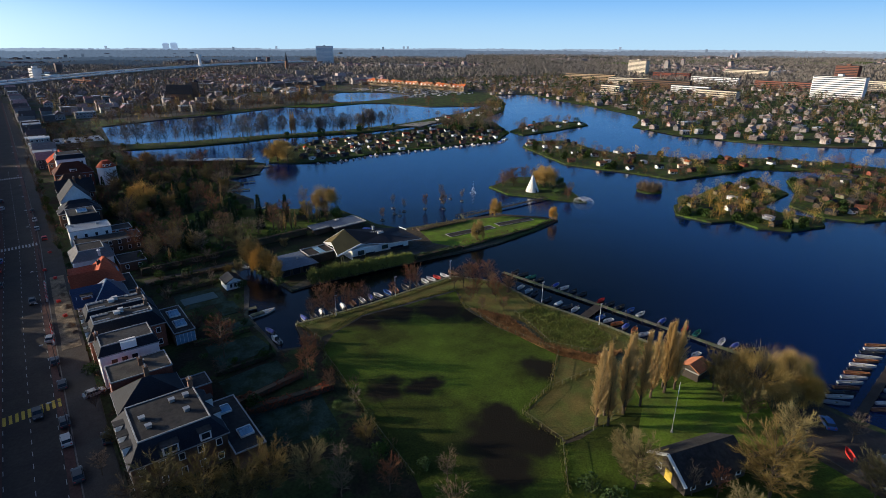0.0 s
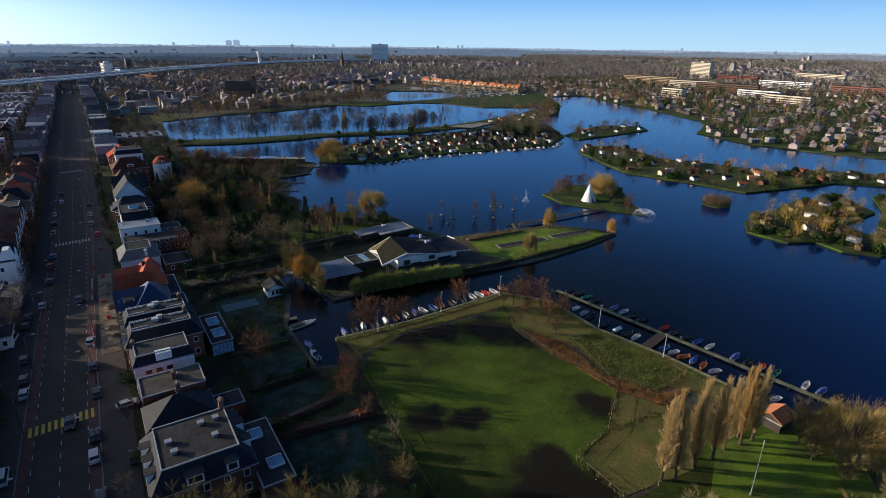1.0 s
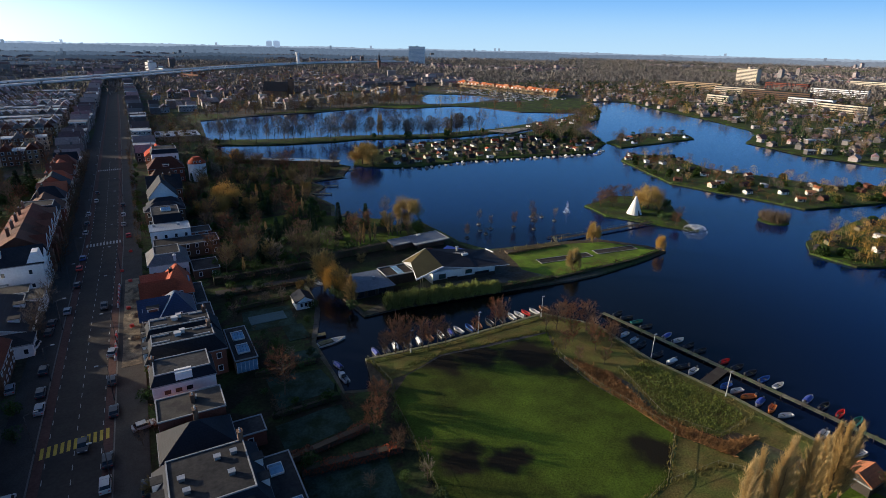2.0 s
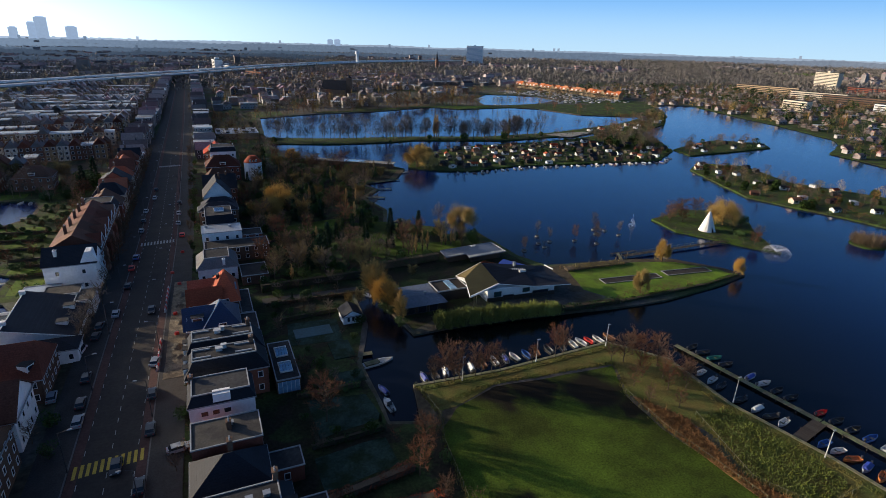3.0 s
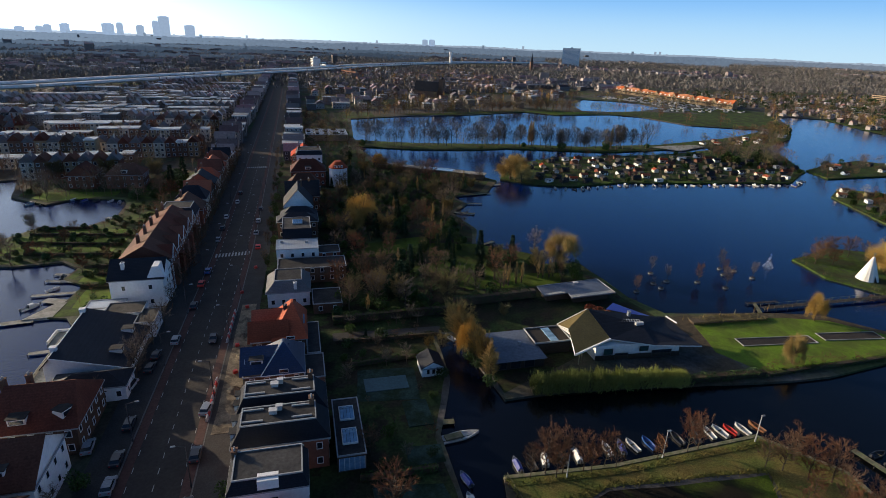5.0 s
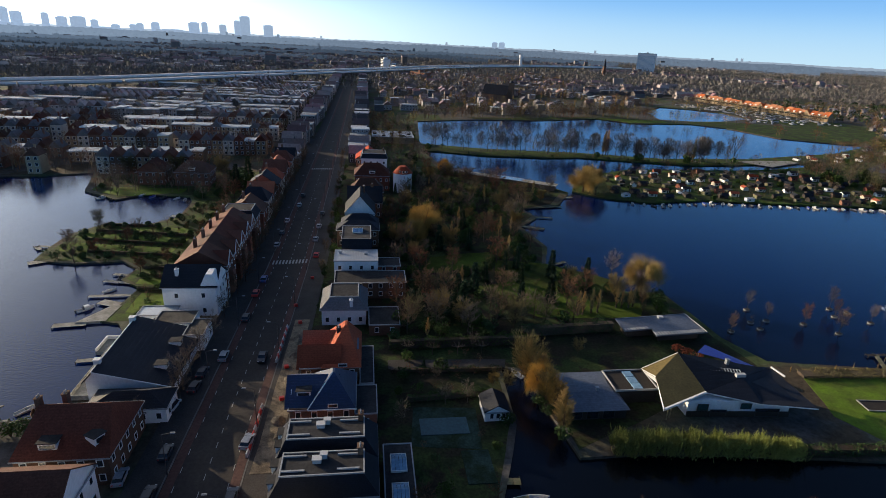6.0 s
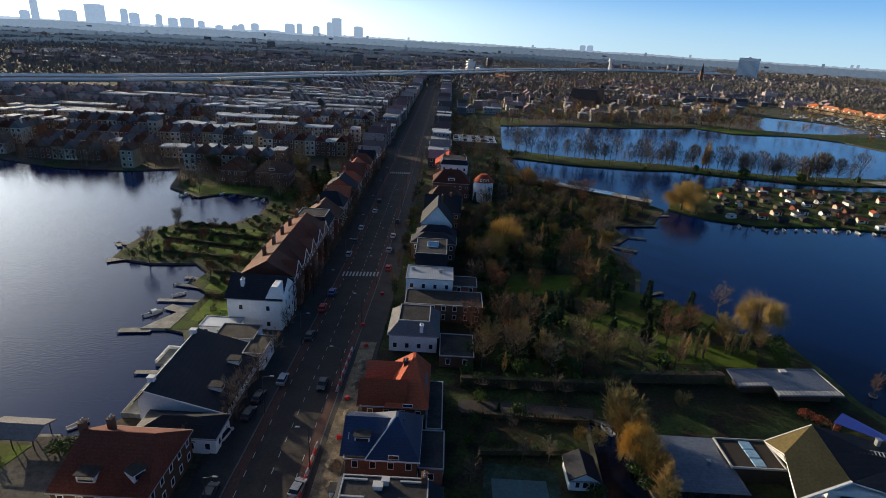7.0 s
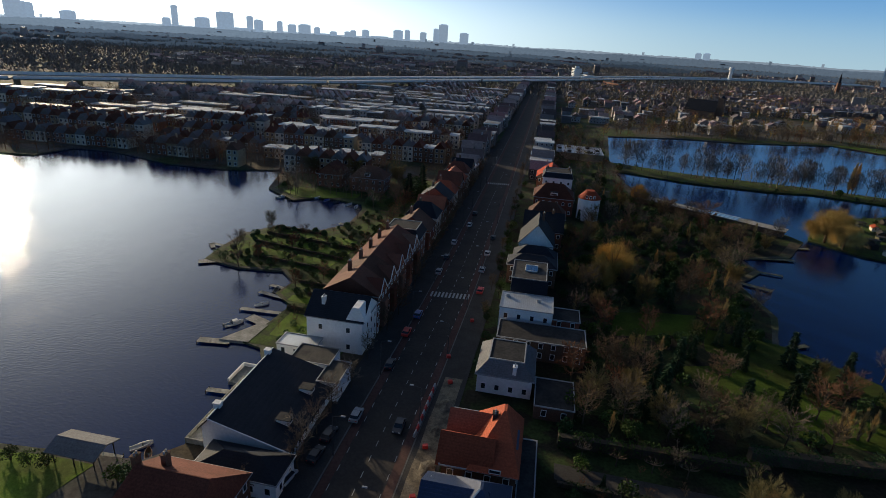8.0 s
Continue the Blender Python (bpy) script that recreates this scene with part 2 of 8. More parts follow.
G = 0.6       # height of the land above the lakes
WATER = water_mat("lake_water", (0.0006, 0.01, 0.068), (0.003, 0.004, 0.006))
M = dict(
    # earth: base colour lowered to carry shade of houses and trees
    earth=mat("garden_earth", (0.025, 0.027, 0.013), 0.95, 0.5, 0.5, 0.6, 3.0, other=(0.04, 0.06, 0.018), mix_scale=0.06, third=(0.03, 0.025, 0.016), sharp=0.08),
    town=mat("town_ground", (0.085, 0.08, 0.075), 0.95, 0.5, 0.3, 0.3, 2.0, other=(0.06, 0.08, 0.03), mix_scale=0.012, third=(0.075, 0.06, 0.04), sharp=0.06),
    isle=mat("island_turf", (0.055, 0.095, 0.012), 0.95, 0.5, 0.5, 0.6, 3.0, other=(0.035, 0.04, 0.015), mix_scale=0.1, third=(0.04, 0.055, 0.02), sharp=0.08),
    meadow=meadow_mat(),
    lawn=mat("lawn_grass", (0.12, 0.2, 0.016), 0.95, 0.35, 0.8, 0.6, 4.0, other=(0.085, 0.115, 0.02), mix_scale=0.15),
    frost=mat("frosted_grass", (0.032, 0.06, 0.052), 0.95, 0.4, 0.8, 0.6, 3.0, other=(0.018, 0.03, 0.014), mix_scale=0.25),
    rough=mat("rough_grass", (0.13, 0.105, 0.032), 0.95, 0.5, 1.0, 0.9, 2.0, other=(0.09, 0.105, 0.025), mix_scale=0.2),
    asphalt=mat("road_asphalt", (0.044, 0.04, 0.038), 0.85, 0.25, 0.5, 0.3, 14.0, other=(0.056, 0.05, 0.045), mix_scale=0.12),
    cycle=mat("red_cycle_asphalt", (0.085, 0.045, 0.038), 0.8, 0.3, 0.6, 0.3, 12.0, other=(0.09, 0.05, 0.045), mix_scale=0.2),
    paving=mat("grey_paving", (0.055, 0.051, 0.048), 0.85, 0.3, 1.2, 0.3, 9.0, other=(0.055, 0.052, 0.05), mix_scale=0.3),
    sand=mat("bare_sand", (0.24, 0.2, 0.14), 0.95, 0.35, 1.2, 0.8, 4.0, other=(0.1, 0.085, 0.065), mix_scale=0.5),
    kerb=mat("concrete_kerb", (0.15, 0.145, 0.135), 0.85, 0.25, 2.0, 0.3, 12.0),
    concrete=mat("weathered_concrete", (0.33, 0.32, 0.29), 0.85, 0.3, 0.7, 0.3, 10.0, other=(0.22, 0.22, 0.19), mix_scale=0.4),
    paint=mat("white_road_paint", (0.4, 0.4, 0.38), 0.7, 0.25, 3.0),
    yellow=mat("yellow_road_paint", (0.52, 0.38, 0.06), 0.7, 0.3, 2.0),
    white=mat("white_render", (0.82, 0.82, 0.81), 0.8, 0.1, 0.6, 0.15, 10.0, other=(0.72, 0.72, 0.7), mix_scale=0.35, sharp=0.2),
    cream=mat("cream_render", (0.62, 0.55, 0.43), 0.8, 0.12, 0.6, 0.15, 10.0),
    trim=mat("white_painted_wood", (0.78, 0.78, 0.76), 0.5, 0.1, 2.0),
    brick=mat("dark_red_brick", (0.2, 0.085, 0.055), 0.9, 0.3, 1.5, 0.4, 20.0, rnd=0.3),
    brown_brick=mat("brown_brick", (0.15, 0.09, 0.06), 0.9, 0.3, 1.5, 0.4, 20.0, rnd=0.25),
    yellow_brick=mat("yellow_brick", (0.34, 0.26, 0.16), 0.9, 0.25, 1.5, 0.3, 20.0, rnd=0.25),
    slate=mat("dark_slate", (0.02, 0.024, 0.034), 0.72, 0.3, 1.2, 0.5, stripes=("Z", 0.28), rnd=0.2),
    red_tile=mat("red_clay_tile", (0.36, 0.075, 0.03), 0.8, 0.3, 1.0, 0.6, stripes=("Z", 0.3), rnd=0.25),
    orange_tile=mat("orange_clay_tile", (0.48, 0.16, 0.06), 0.7, 0.3, 1.0, 0.6, stripes=("Z", 0.3), rnd=0.25),
    brown_tile=mat("brown_clay_tile", (0.12, 0.05, 0.032), 0.85, 0.35, 1.0, 0.6, stripes=("Z", 0.3), rnd=0.3, spec=0.15),
    blue_tile=mat("blue_glazed_tile", (0.03, 0.05, 0.11), 0.35, 0.3, 1.0, 0.6, stripes=("Z", 0.3)),
    bitumen=mat("grey_bitumen", (0.03, 0.03, 0.032), 0.85, 0.35, 0.5, 0.2, 8.0, other=(0.048, 0.047, 0.047), mix_scale=0.3, rnd=0.25),
    zinc=mat("pale_zinc", (0.42, 0.44, 0.46), 0.45, 0.2, 0.8, 0.2, metal=0.6, stripes=("X", 0.5)),
    gravel=mat("roof_gravel", (0.085, 0.08, 0.07), 0.95, 0.3, 2.0, 0.4, 20.0, other=(0.055, 0.052, 0.05), mix_scale=0.3),
    pane=glass_mat("dark_window_glass"),
    teal=glass_mat("teal_tinted_glass", (0.02, 0.07, 0.075)),
    bluepane=glass_mat("rooflight_glass", (0.22, 0.36, 0.5), 0.12),
    bark=mat("brown_bark", (0.085, 0.065, 0.045), 0.95, 0.4, 3.0, 0.5, 15.0, rnd=0.3),
    twig=mat("brown_twigs", (0.13, 0.094, 0.054), 0.9, 0.35, 1.0, rnd=0.35),
    twig_red=mat("russet_twigs", (0.15, 0.08, 0.042), 0.9, 0.35, 1.0, rnd=0.35),
    twig_olive=mat("olive_twigs", (0.2, 0.16, 0.06), 0.9, 0.35, 1.0, rnd=0.3),
    twig_grey=mat("grey_twigs", (0.18, 0.14, 0.1), 0.9, 0.35, 1.0, rnd=0.3),
    straw=mat("straw_poplar_twigs", (0.42, 0.29, 0.11), 0.9, 0.35, 1.0, rnd=0.2),
    gold=mat("golden_willow_twigs", (0.42, 0.27, 0.06), 0.85, 0.35, 0.6, rnd=0.3),
    leaf=mat("evergreen_leaves", (0.04, 0.075, 0.016), 0.7, 0.45, 1.0, rnd=0.35),
    yew=mat("dark_conifer_needles", (0.022, 0.045, 0.02), 0.8, 0.4, 1.0, rnd=0.3),
    bamboo=mat("yellow_green_bamboo", (0.22, 0.24, 0.05), 0.75, 0.45, 0.8, rnd=0.2),
    beech=mat("russet_beech_leaves", (0.22, 0.07, 0.035), 0.85, 0.4, 1.0, rnd=0.2),
    bracken=mat("dead_bracken", (0.3, 0.16, 0.06), 0.95, 0.45, 1.0, 0.9, 3.0, other=(0.13, 0.075, 0.035), mix_scale=0.5),
    brown_canopy=mat("brown_canopy_felt", (0.15, 0.115, 0.045), 0.85, 0.25, 0.8, 0.3, 6.0),
    lead=mat("grey_lead_edge", (0.3, 0.31, 0.32), 0.55, 0.25, 2.0),
    bluemetal=mat("blue_grey_sheet_metal", (0.12, 0.14, 0.18), 0.5, 0.3, 0.5, 0.2, metal=0.2, stripes=("Y", 0.6)),
    poolcover=mat("dull_teal_cover", (0.03, 0.08, 0.1), 0.6, 0.3, 0.6),
    greytile=mat("grey_roof_tile", (0.17, 0.17, 0.175), 0.8, 0.3, 1.0, 0.4, stripes=("Z", 0.3)),
    timber=mat("weathered_timber", (0.2, 0.18, 0.12), 0.85, 0.3, 2.0, 0.4, 12.0, other=(0.11, 0.12, 0.06), mix_scale=0.8, rnd=0.2),
    darkwood=mat("dark_stained_timber", (0.05, 0.042, 0.035), 0.8, 0.3, 2.0, 0.4, 12.0, rnd=0.2),
    steel=mat("galvanised_steel", (0.4, 0.41, 0.42), 0.45, 0.2, 2.0, metal=0.7),
    darksteel=mat("dark_painted_steel", (0.04, 0.04, 0.045), 0.5, 0.2, 2.0),
    rubber=mat("black_rubber", (0.02, 0.02, 0.02), 0.85, 0.2, 4.0),
    redplastic=mat("red_plastic", (0.55, 0.04, 0.03), 0.5, 0.15, 2.0),
    whiteplastic=mat("white_plastic", (0.5, 0.5, 0.49), 0.45, 0.12, 2.0),
    bluetarp=mat("blue_tarpaulin", (0.02, 0.04, 0.28), 0.5, 0.3, 0.8, 0.5, 3.0),
    canvas=mat("white_tent_canvas", (0.78, 0.76, 0.7), 0.85, 0.1, 0.8, 0.3, 3.0),
    spray=mat("white_water_spray", (0.8, 0.85, 0.9), 0.5, 0.1, 1.0),
    hazecity=mat("skyline_haze_glow", (0.4, 0.45, 0.5), 0.6, 0.15, 0.02, rnd=0.3),
    # far walls, roofs and crowns: base colours paled to stand in for haze
    farwood=mat("far_bare_crowns", (0.18, 0.16, 0.14), 0.95, 0.35, 0.1, rnd=0.25, island=True),
    fartwig=mat("far_brown_twigs", (0.13, 0.105, 0.08), 0.9, 0.35, 0.3, rnd=0.25, island=True),
    plotgrass=mat("tussock_grass", (0.12, 0.145, 0.028), 0.9, 0.4, 1.0, rnd=0.3, island=True),
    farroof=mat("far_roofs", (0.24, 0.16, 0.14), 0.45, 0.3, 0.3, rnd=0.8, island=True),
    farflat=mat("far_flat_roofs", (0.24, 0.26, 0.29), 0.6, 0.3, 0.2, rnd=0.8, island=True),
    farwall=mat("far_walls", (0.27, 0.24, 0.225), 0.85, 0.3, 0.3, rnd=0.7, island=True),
    mossdeck=mat("mossy_dock_boards", (0.13, 0.16, 0.07), 0.9, 0.35, 1.5, 0.4, 10.0, other=(0.16, 0.14, 0.1), mix_scale=0.5, rnd=0.2),
    # backdrop strips: their haze is added as emission further down
    horizon=mat("haze_glow_horizon", (0.1, 0.11, 0.12), 0.95, 0.3, 0.01),
    haze_far=mat("haze_glow_far", (0.1, 0.1, 0.1), 0.95, 0.4, 0.02),
    haze_mid=mat("haze_glow_mid", (0.09, 0.085, 0.08), 0.95, 0.5, 0.03),
    haze_near=mat("haze_glow_near", (0.09, 0.08, 0.07), 0.95, 0.5, 0.04),
)

# haze painted as emission on the backdrop strips and skyline, stronger towards the sun
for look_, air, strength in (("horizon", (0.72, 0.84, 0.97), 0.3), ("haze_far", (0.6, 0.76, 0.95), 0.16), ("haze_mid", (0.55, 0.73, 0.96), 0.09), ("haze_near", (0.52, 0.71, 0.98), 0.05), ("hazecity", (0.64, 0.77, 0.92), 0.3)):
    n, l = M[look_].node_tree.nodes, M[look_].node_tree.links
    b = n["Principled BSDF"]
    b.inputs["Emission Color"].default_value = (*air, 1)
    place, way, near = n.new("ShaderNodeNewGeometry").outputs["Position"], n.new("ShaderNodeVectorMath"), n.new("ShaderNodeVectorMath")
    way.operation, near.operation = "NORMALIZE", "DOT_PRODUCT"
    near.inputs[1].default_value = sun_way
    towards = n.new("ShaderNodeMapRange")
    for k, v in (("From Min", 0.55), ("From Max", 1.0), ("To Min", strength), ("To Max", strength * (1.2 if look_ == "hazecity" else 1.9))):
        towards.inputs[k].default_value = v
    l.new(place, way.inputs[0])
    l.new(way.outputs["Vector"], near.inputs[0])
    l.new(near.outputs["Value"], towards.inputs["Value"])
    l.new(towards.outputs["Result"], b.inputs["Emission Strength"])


# ---- building kit ----
class Shape:
    """Vertices and faces of one mesh."""

    def __init__(self):
        self.v, self.f = [], []

    def add(self, vs, fs):
        k = len(self.v)
        self.v += [tuple(p) for p in vs]
        self.f += [tuple(k + i for i in q) for q in fs]
        return self

    def box(self, x0, x1, y0, y1, z0, z1):
        return self.prism([(x0, y0), (x1, y0), (x1, y1), (x0, y1)], z0, z1)

    def prism(self, poly, z0, z1, top=None):
        n = len(poly)
        top = top or poly
        return self.add([(x, y, z0) for x, y in poly] + [(x, y, z1) for x, y in top],
                        [tuple(range(n - 1, -1, -1)), tuple(range(n, 2 * n))] + [(i, (i + 1) % n, n + (i + 1) % n, n + i) for i in range(n)])

    def tube(self, p, q, r0, r1, n=4, caps=False):
        p, q = Vector(p), Vector(q)
        d = (q - p).normalized()
        a = d.orthogonal().normalized()
        b = d.cross(a)
        ring = [a * math.cos(6.2832 * i / n) + b * math.sin(6.2832 * i / n) for i in range(n)]
        fs = [(i, (i + 1) % n, n + (i + 1) % n, n + i) for i in range(n)]
        if caps:
            fs += [tuple(range(n - 1, -1, -1)), tuple(range(n, 2 * n))]
        return self.add([p + r * r0 for r in ring] + [q + r * r1 for r in ring], fs)

    def cone(self, x, y, z0, z1, r0, r1, n=12):
        c = [(math.cos(6.2832 * i / n), math.sin(6.2832 * i / n)) for i in range(n)]
        return self.prism([(x + a * r0, y + b * r0) for a, b in c], z0, z1, [(x + a * r1, y + b * r1) for a, b in c])

    def sliver(self, p, d, w):
        """One thin three-cornered twig or blade."""
        p, d = Vector(p), Vector(d)
        s = d.cross(Vector((random.uniform(-1, 1), random.uniform(-1, 1), random.uniform(-1, 1))))
        s = s.normalized() * w if s.length > 1e-6 else Vector((w, 0, 0))
        return self.add([p - s, p + s, p + d], [(0, 1, 2)])

    def leaf(self, p, r):
        a = Vector((random.gauss(0, 1), random.gauss(0, 1), random.gauss(0, 1))).normalized()
        b = a.orthogonal().normalized()
        c = a.cross(b)
        p = Vector(p)
        return self.add([p - b * r, p + c * r * 0.7, p + b * r, p - c * r * 0.7], [(0, 1, 2, 3)])

    def mesh(self, name, material, smooth=False):
        me = bpy.data.meshes.new(name)
        me.from_pydata(self.v, [], self.f)
        me.materials.append(material)
        if smooth:
            me.polygons.foreach_set("use_smooth", [True] * len(me.polygons))
        return me


def part(name, shape, material, parent, label="", m=None, smooth=False):
    """One mesh under a thing or a part. shape: a Shape, or a mesh to share."""
    me = shape if isinstance(shape, bpy.types.Mesh) else shape.mesh(name, material, smooth)
    ob = new(name, me)
    ob.parent = parent
    if m is not None:
        ob.matrix_basis = m
    return tagged(ob, label)


def thing(name, label, category, x=0.0, y=0.0, z=0.0, rz=0.0, group="", kind=""):
    ob = new(name)
    ob.empty_display_size = 0.5
    ob.matrix_basis = pose(x, y, z, 0, 0, rz)
    return tagged(ob, label, category, group, kind)


def solid(name, shape, material, label, category, kind="", group="", m=None, smooth=False):
    """A thing, or a piece of the setting, that is one mesh."""
    ob = new(name, shape if isinstance(shape, bpy.types.Mesh) else shape.mesh(name, material, smooth))
    if m is not None:
        ob.matrix_basis = m
    return tagged(ob, label, category, group, kind)


def wavy(poly, step=6.0, amp=0.6, seed=0.0):
    """The outline with points every few metres, each pushed in or out a little."""
    out = []
    for i, a in enumerate(poly):
        b = poly[(i + 1) % len(poly)]
        n = max(1, int(math.dist(a, b) / step))
        for k in range(n):
            x, y = a[0] + (b[0] - a[0]) * k / n, a[1] + (b[1] - a[1]) * k / n
            o = noise.noise_vector((x * 0.11, y * 0.11, seed))
            out.append((x + o[0] * amp, y + o[1] * amp))
    return out


def land(loops, z0, z1):
    """A slab with an outline and, after it, holes."""
    s = Shape()
    pts = [p for l in loops for p in l]
    n = len(pts)
    tris = tessellate_polygon([[Vector((x, y, 0)) for x, y in l] for l in loops])
    s.v = [(x, y, z1) for x, y in pts] + [(x, y, z0) for x, y in pts]
    for a, b, c in tris:
        pa, pb, pc = pts[a], pts[b], pts[c]
        up = (pb[0] - pa[0]) * (pc[1] - pa[1]) - (pb[1] - pa[1]) * (pc[0] - pa[0]) > 0
        s.f.append((a, b, c) if up else (a, c, b))
    k = 0
    for l in loops:
        m = len(l)
        s.f += [(k + i, k + (i + 1) % m, n + k + (i + 1) % m, n + k + i) for i in range(m)]
        k += m
    return s


def inside(x, y, poly):
    hit = False
    for (ax, ay), (bx, by) in zip(poly, poly[1:] + poly[:1]):
        if (ay > y) != (by > y) and x < (bx - ax) * (y - ay) / (by - ay) + ax:
            hit = not hit
    return hit


# ---- land and water ----
MAIN_LAKE = [(40, 118), (46, 116), (49, 128), (70, 126.5), (103, 128), (112, 116), (111, 97), (115, 78), (117, 56), (121, 45), (124, 33), (123, 22), (124, 10), (140, -10),
             (190, -30), (330, 0), (520, 60), (514, 123), (491, 140), (467, 170), (450, 209), (444, 249), (459, 301), (513, 327), (537, 350),
             (573, 429), (594, 501), (634, 601), (602, 623), (579, 617), (504, 520), (452, 530), (408, 553), (391, 613), (364, 636), (292, 627),
             (265, 655), (184, 622), (123, 614), (65, 591), (57, 480), (56, 450), (64, 392), (118, 352), (123, 342), (109, 318), (90, 312), (93, 299),
             (82, 286), (86, 262), (80, 244), (93, 232), (97, 222), (111, 221), (113, 199), (113, 192), (118, 180), (136, 177), (153, 174), (166, 170),
             (177, 156), (179, 149), (158, 145), (138, 143), (121, 144), (100, 147), (72, 150), (57, 150), (54.5, 178), (49, 181), (47.5, 160), (41, 142)]
WEST_LAKE = [(-245, 344), (-243, 367), (-220, 369), (-176, 356), (-145, 357), (-119, 367), (-108, 332), (-90, 319), (-80, 328), (-61, 325),
             (-58, 317), (-57, 296), (-65, 286), (-81, 286), (-88, 274), (-88, 259), (-87, 249), (-74, 246), (-60, 248), (-54, 242), (-55, 233),
             (-48, 228), (-49, 217), (-52, 208), (-45, 206), (-42, 201), (-41, 186), (-42, 173), (-46, 168), (-60, 166.5), (-72, 165.5), (-110, 165), (-150, 120), (-600, 120), (-600, 330), (-300, 335)]
POND = [(345, 668), (365, 741), (417, 803), (453, 789), (479, 761), (485, 705), (420, 668), (380, 660)]
STRIP = [(50, 452), (97, 436), (137, 433), (164, 437), (199, 428), (238, 419), (275, 424), (330, 436), (372, 418), (400, 440), (452, 470), (504, 522),
         (470, 520), (400, 480), (300, 447), (226, 441), (170, 455), (103, 461), (50, 478)]
CARAVANS = [(126, 345), (140, 331), (161, 325), (195, 331), (230, 326), (260, 324), (301, 319), (340, 346), (378, 408), (347, 428), (290, 411), (257, 406), (187, 403), (141, 379)]
TEEPEE_ISLE = [(195, 211), (192, 194), (199, 182), (204, 172), (212, 160), (222, 178), (234, 192), (234, 212), (220, 220), (207, 214)]
MID_ISLE = [(338, 327), (363, 328), (432, 334), (446, 352), (419, 376), (374, 363), (345, 350)]
ALLOT_ARM = [(299, 289), (286, 257), (274, 226), (280, 204), (288, 179), (291, 160), (328, 152), (358, 146), (383, 118), (388, 88), (425, 76), (420, 120), (400, 150),
             (386, 169), (358, 180), (345, 212), (330, 243), (345, 286), (321, 304)]
ALLOT_SOUTH = [(228, 123), (229, 107), (239, 101), (237, 91), (244, 81), (262, 75), (272, 80), (268, 96), (274, 106), (308, 108), (324, 126), (296, 138), (271, 135), (241, 131)]
ALLOT_EAST = [(276, 80), (282, 67), (330, 50), (380, 62), (390, 84), (372, 108), (340, 122), (312, 106), (284, 98)]
SHORES = [MAIN_LAKE, WEST_LAKE, POND]
ISLES = [STRIP, CARAVANS, TEEPEE_ISLE, MID_ISLE, ALLOT_ARM, ALLOT_SOUTH, ALLOT_EAST]


def dry(x, y, edge=0.0):
    """Whether a place is land, with some metres to spare."""
    for dx, dy in ((0, 0), (edge, 0), (-edge, 0), (0, edge), (0, -edge)) if edge else ((0, 0),):
        if any(inside(x + dx, y + dy, p) for p in SHORES) and not any(inside(x + dx, y + dy, p) for p in ISLES):
            return False
    return True


rim = [(4900 * math.cos(a * math.pi / 48), 4900 * math.sin(a * math.pi / 48) - 50) for a in range(96)]
solid("ground", land([rim] + [wavy(p, 6, 0.5, i) for i, p in enumerate(SHORES)], -1.5, G), M["town"],
      "flat ground of gardens, streets and earth around the lakes", "ground", "structure")
sheet = Shape()
sheet.v = [(-700, -400, 0), (900, -400, 0), (900, 900, 0), (-700, 900, 0)]
sheet.f = [(0, 1, 2, 3)]
solid("water", sheet, WATER, "calm dark blue lake water with faint ripples", "water", "structure")
for i, (p, nm, lb) in enumerate((
        (STRIP, "land_strip", "low wooded strip of turf between two lakes"), (CARAVANS, "caravan_island", "low island crowded with small cabins"),
        (TEEPEE_ISLE, "tent_island", "small grassy island with a white tent"), (MID_ISLE, "cottage_island", "small island with cottages and bare trees"),
        (ALLOT_ARM, "allotment_island_long", "long low island of allotment cottages"), (ALLOT_SOUTH, "allotment_island_south", "low island with willows and white cottages"),
        (ALLOT_EAST, "allotment_island_east", "low island of garden cottages"))):
    solid(nm, land([wavy(p, 5, 0.8, 10 + i)], -1.2, G + 0.02 * (i + 1)), M["isle"], lb, "island", "structure")


def cover(name, poly, material, label, lift=0.03, amp=0.5, category="ground", thick=0.25):
    """A stretch of other ground, lying a little proud of the land."""
    return solid(name, land([wavy(poly, 4, amp, lift * 100)], G - thick, G + lift), material, label, category, "structure")


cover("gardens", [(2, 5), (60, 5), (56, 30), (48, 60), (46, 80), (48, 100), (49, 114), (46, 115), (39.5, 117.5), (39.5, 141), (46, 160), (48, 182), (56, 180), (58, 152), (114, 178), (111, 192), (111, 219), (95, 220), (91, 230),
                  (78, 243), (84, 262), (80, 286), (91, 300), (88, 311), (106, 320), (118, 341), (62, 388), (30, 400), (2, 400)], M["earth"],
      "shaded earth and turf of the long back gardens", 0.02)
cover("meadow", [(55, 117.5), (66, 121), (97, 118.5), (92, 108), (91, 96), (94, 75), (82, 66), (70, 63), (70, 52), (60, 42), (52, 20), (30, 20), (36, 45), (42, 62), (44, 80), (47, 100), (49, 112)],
      M["meadow"], "wide damp green meadow with mud and painted shade", 0.05)
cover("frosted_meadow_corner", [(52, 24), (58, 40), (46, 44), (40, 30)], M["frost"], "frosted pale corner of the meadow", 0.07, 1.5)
cover("quay_bank", [(50, 118), (49.5, 127.5), (70, 126), (103, 127.3), (111, 116), (110.2, 97), (114, 78), (116, 57), (110, 56), (104, 72), (98, 96), (92.6, 108), (98, 119.5), (66, 122), (55, 118)],
      M["rough"], "rough yellowed grass bank along the quay", 0.06)
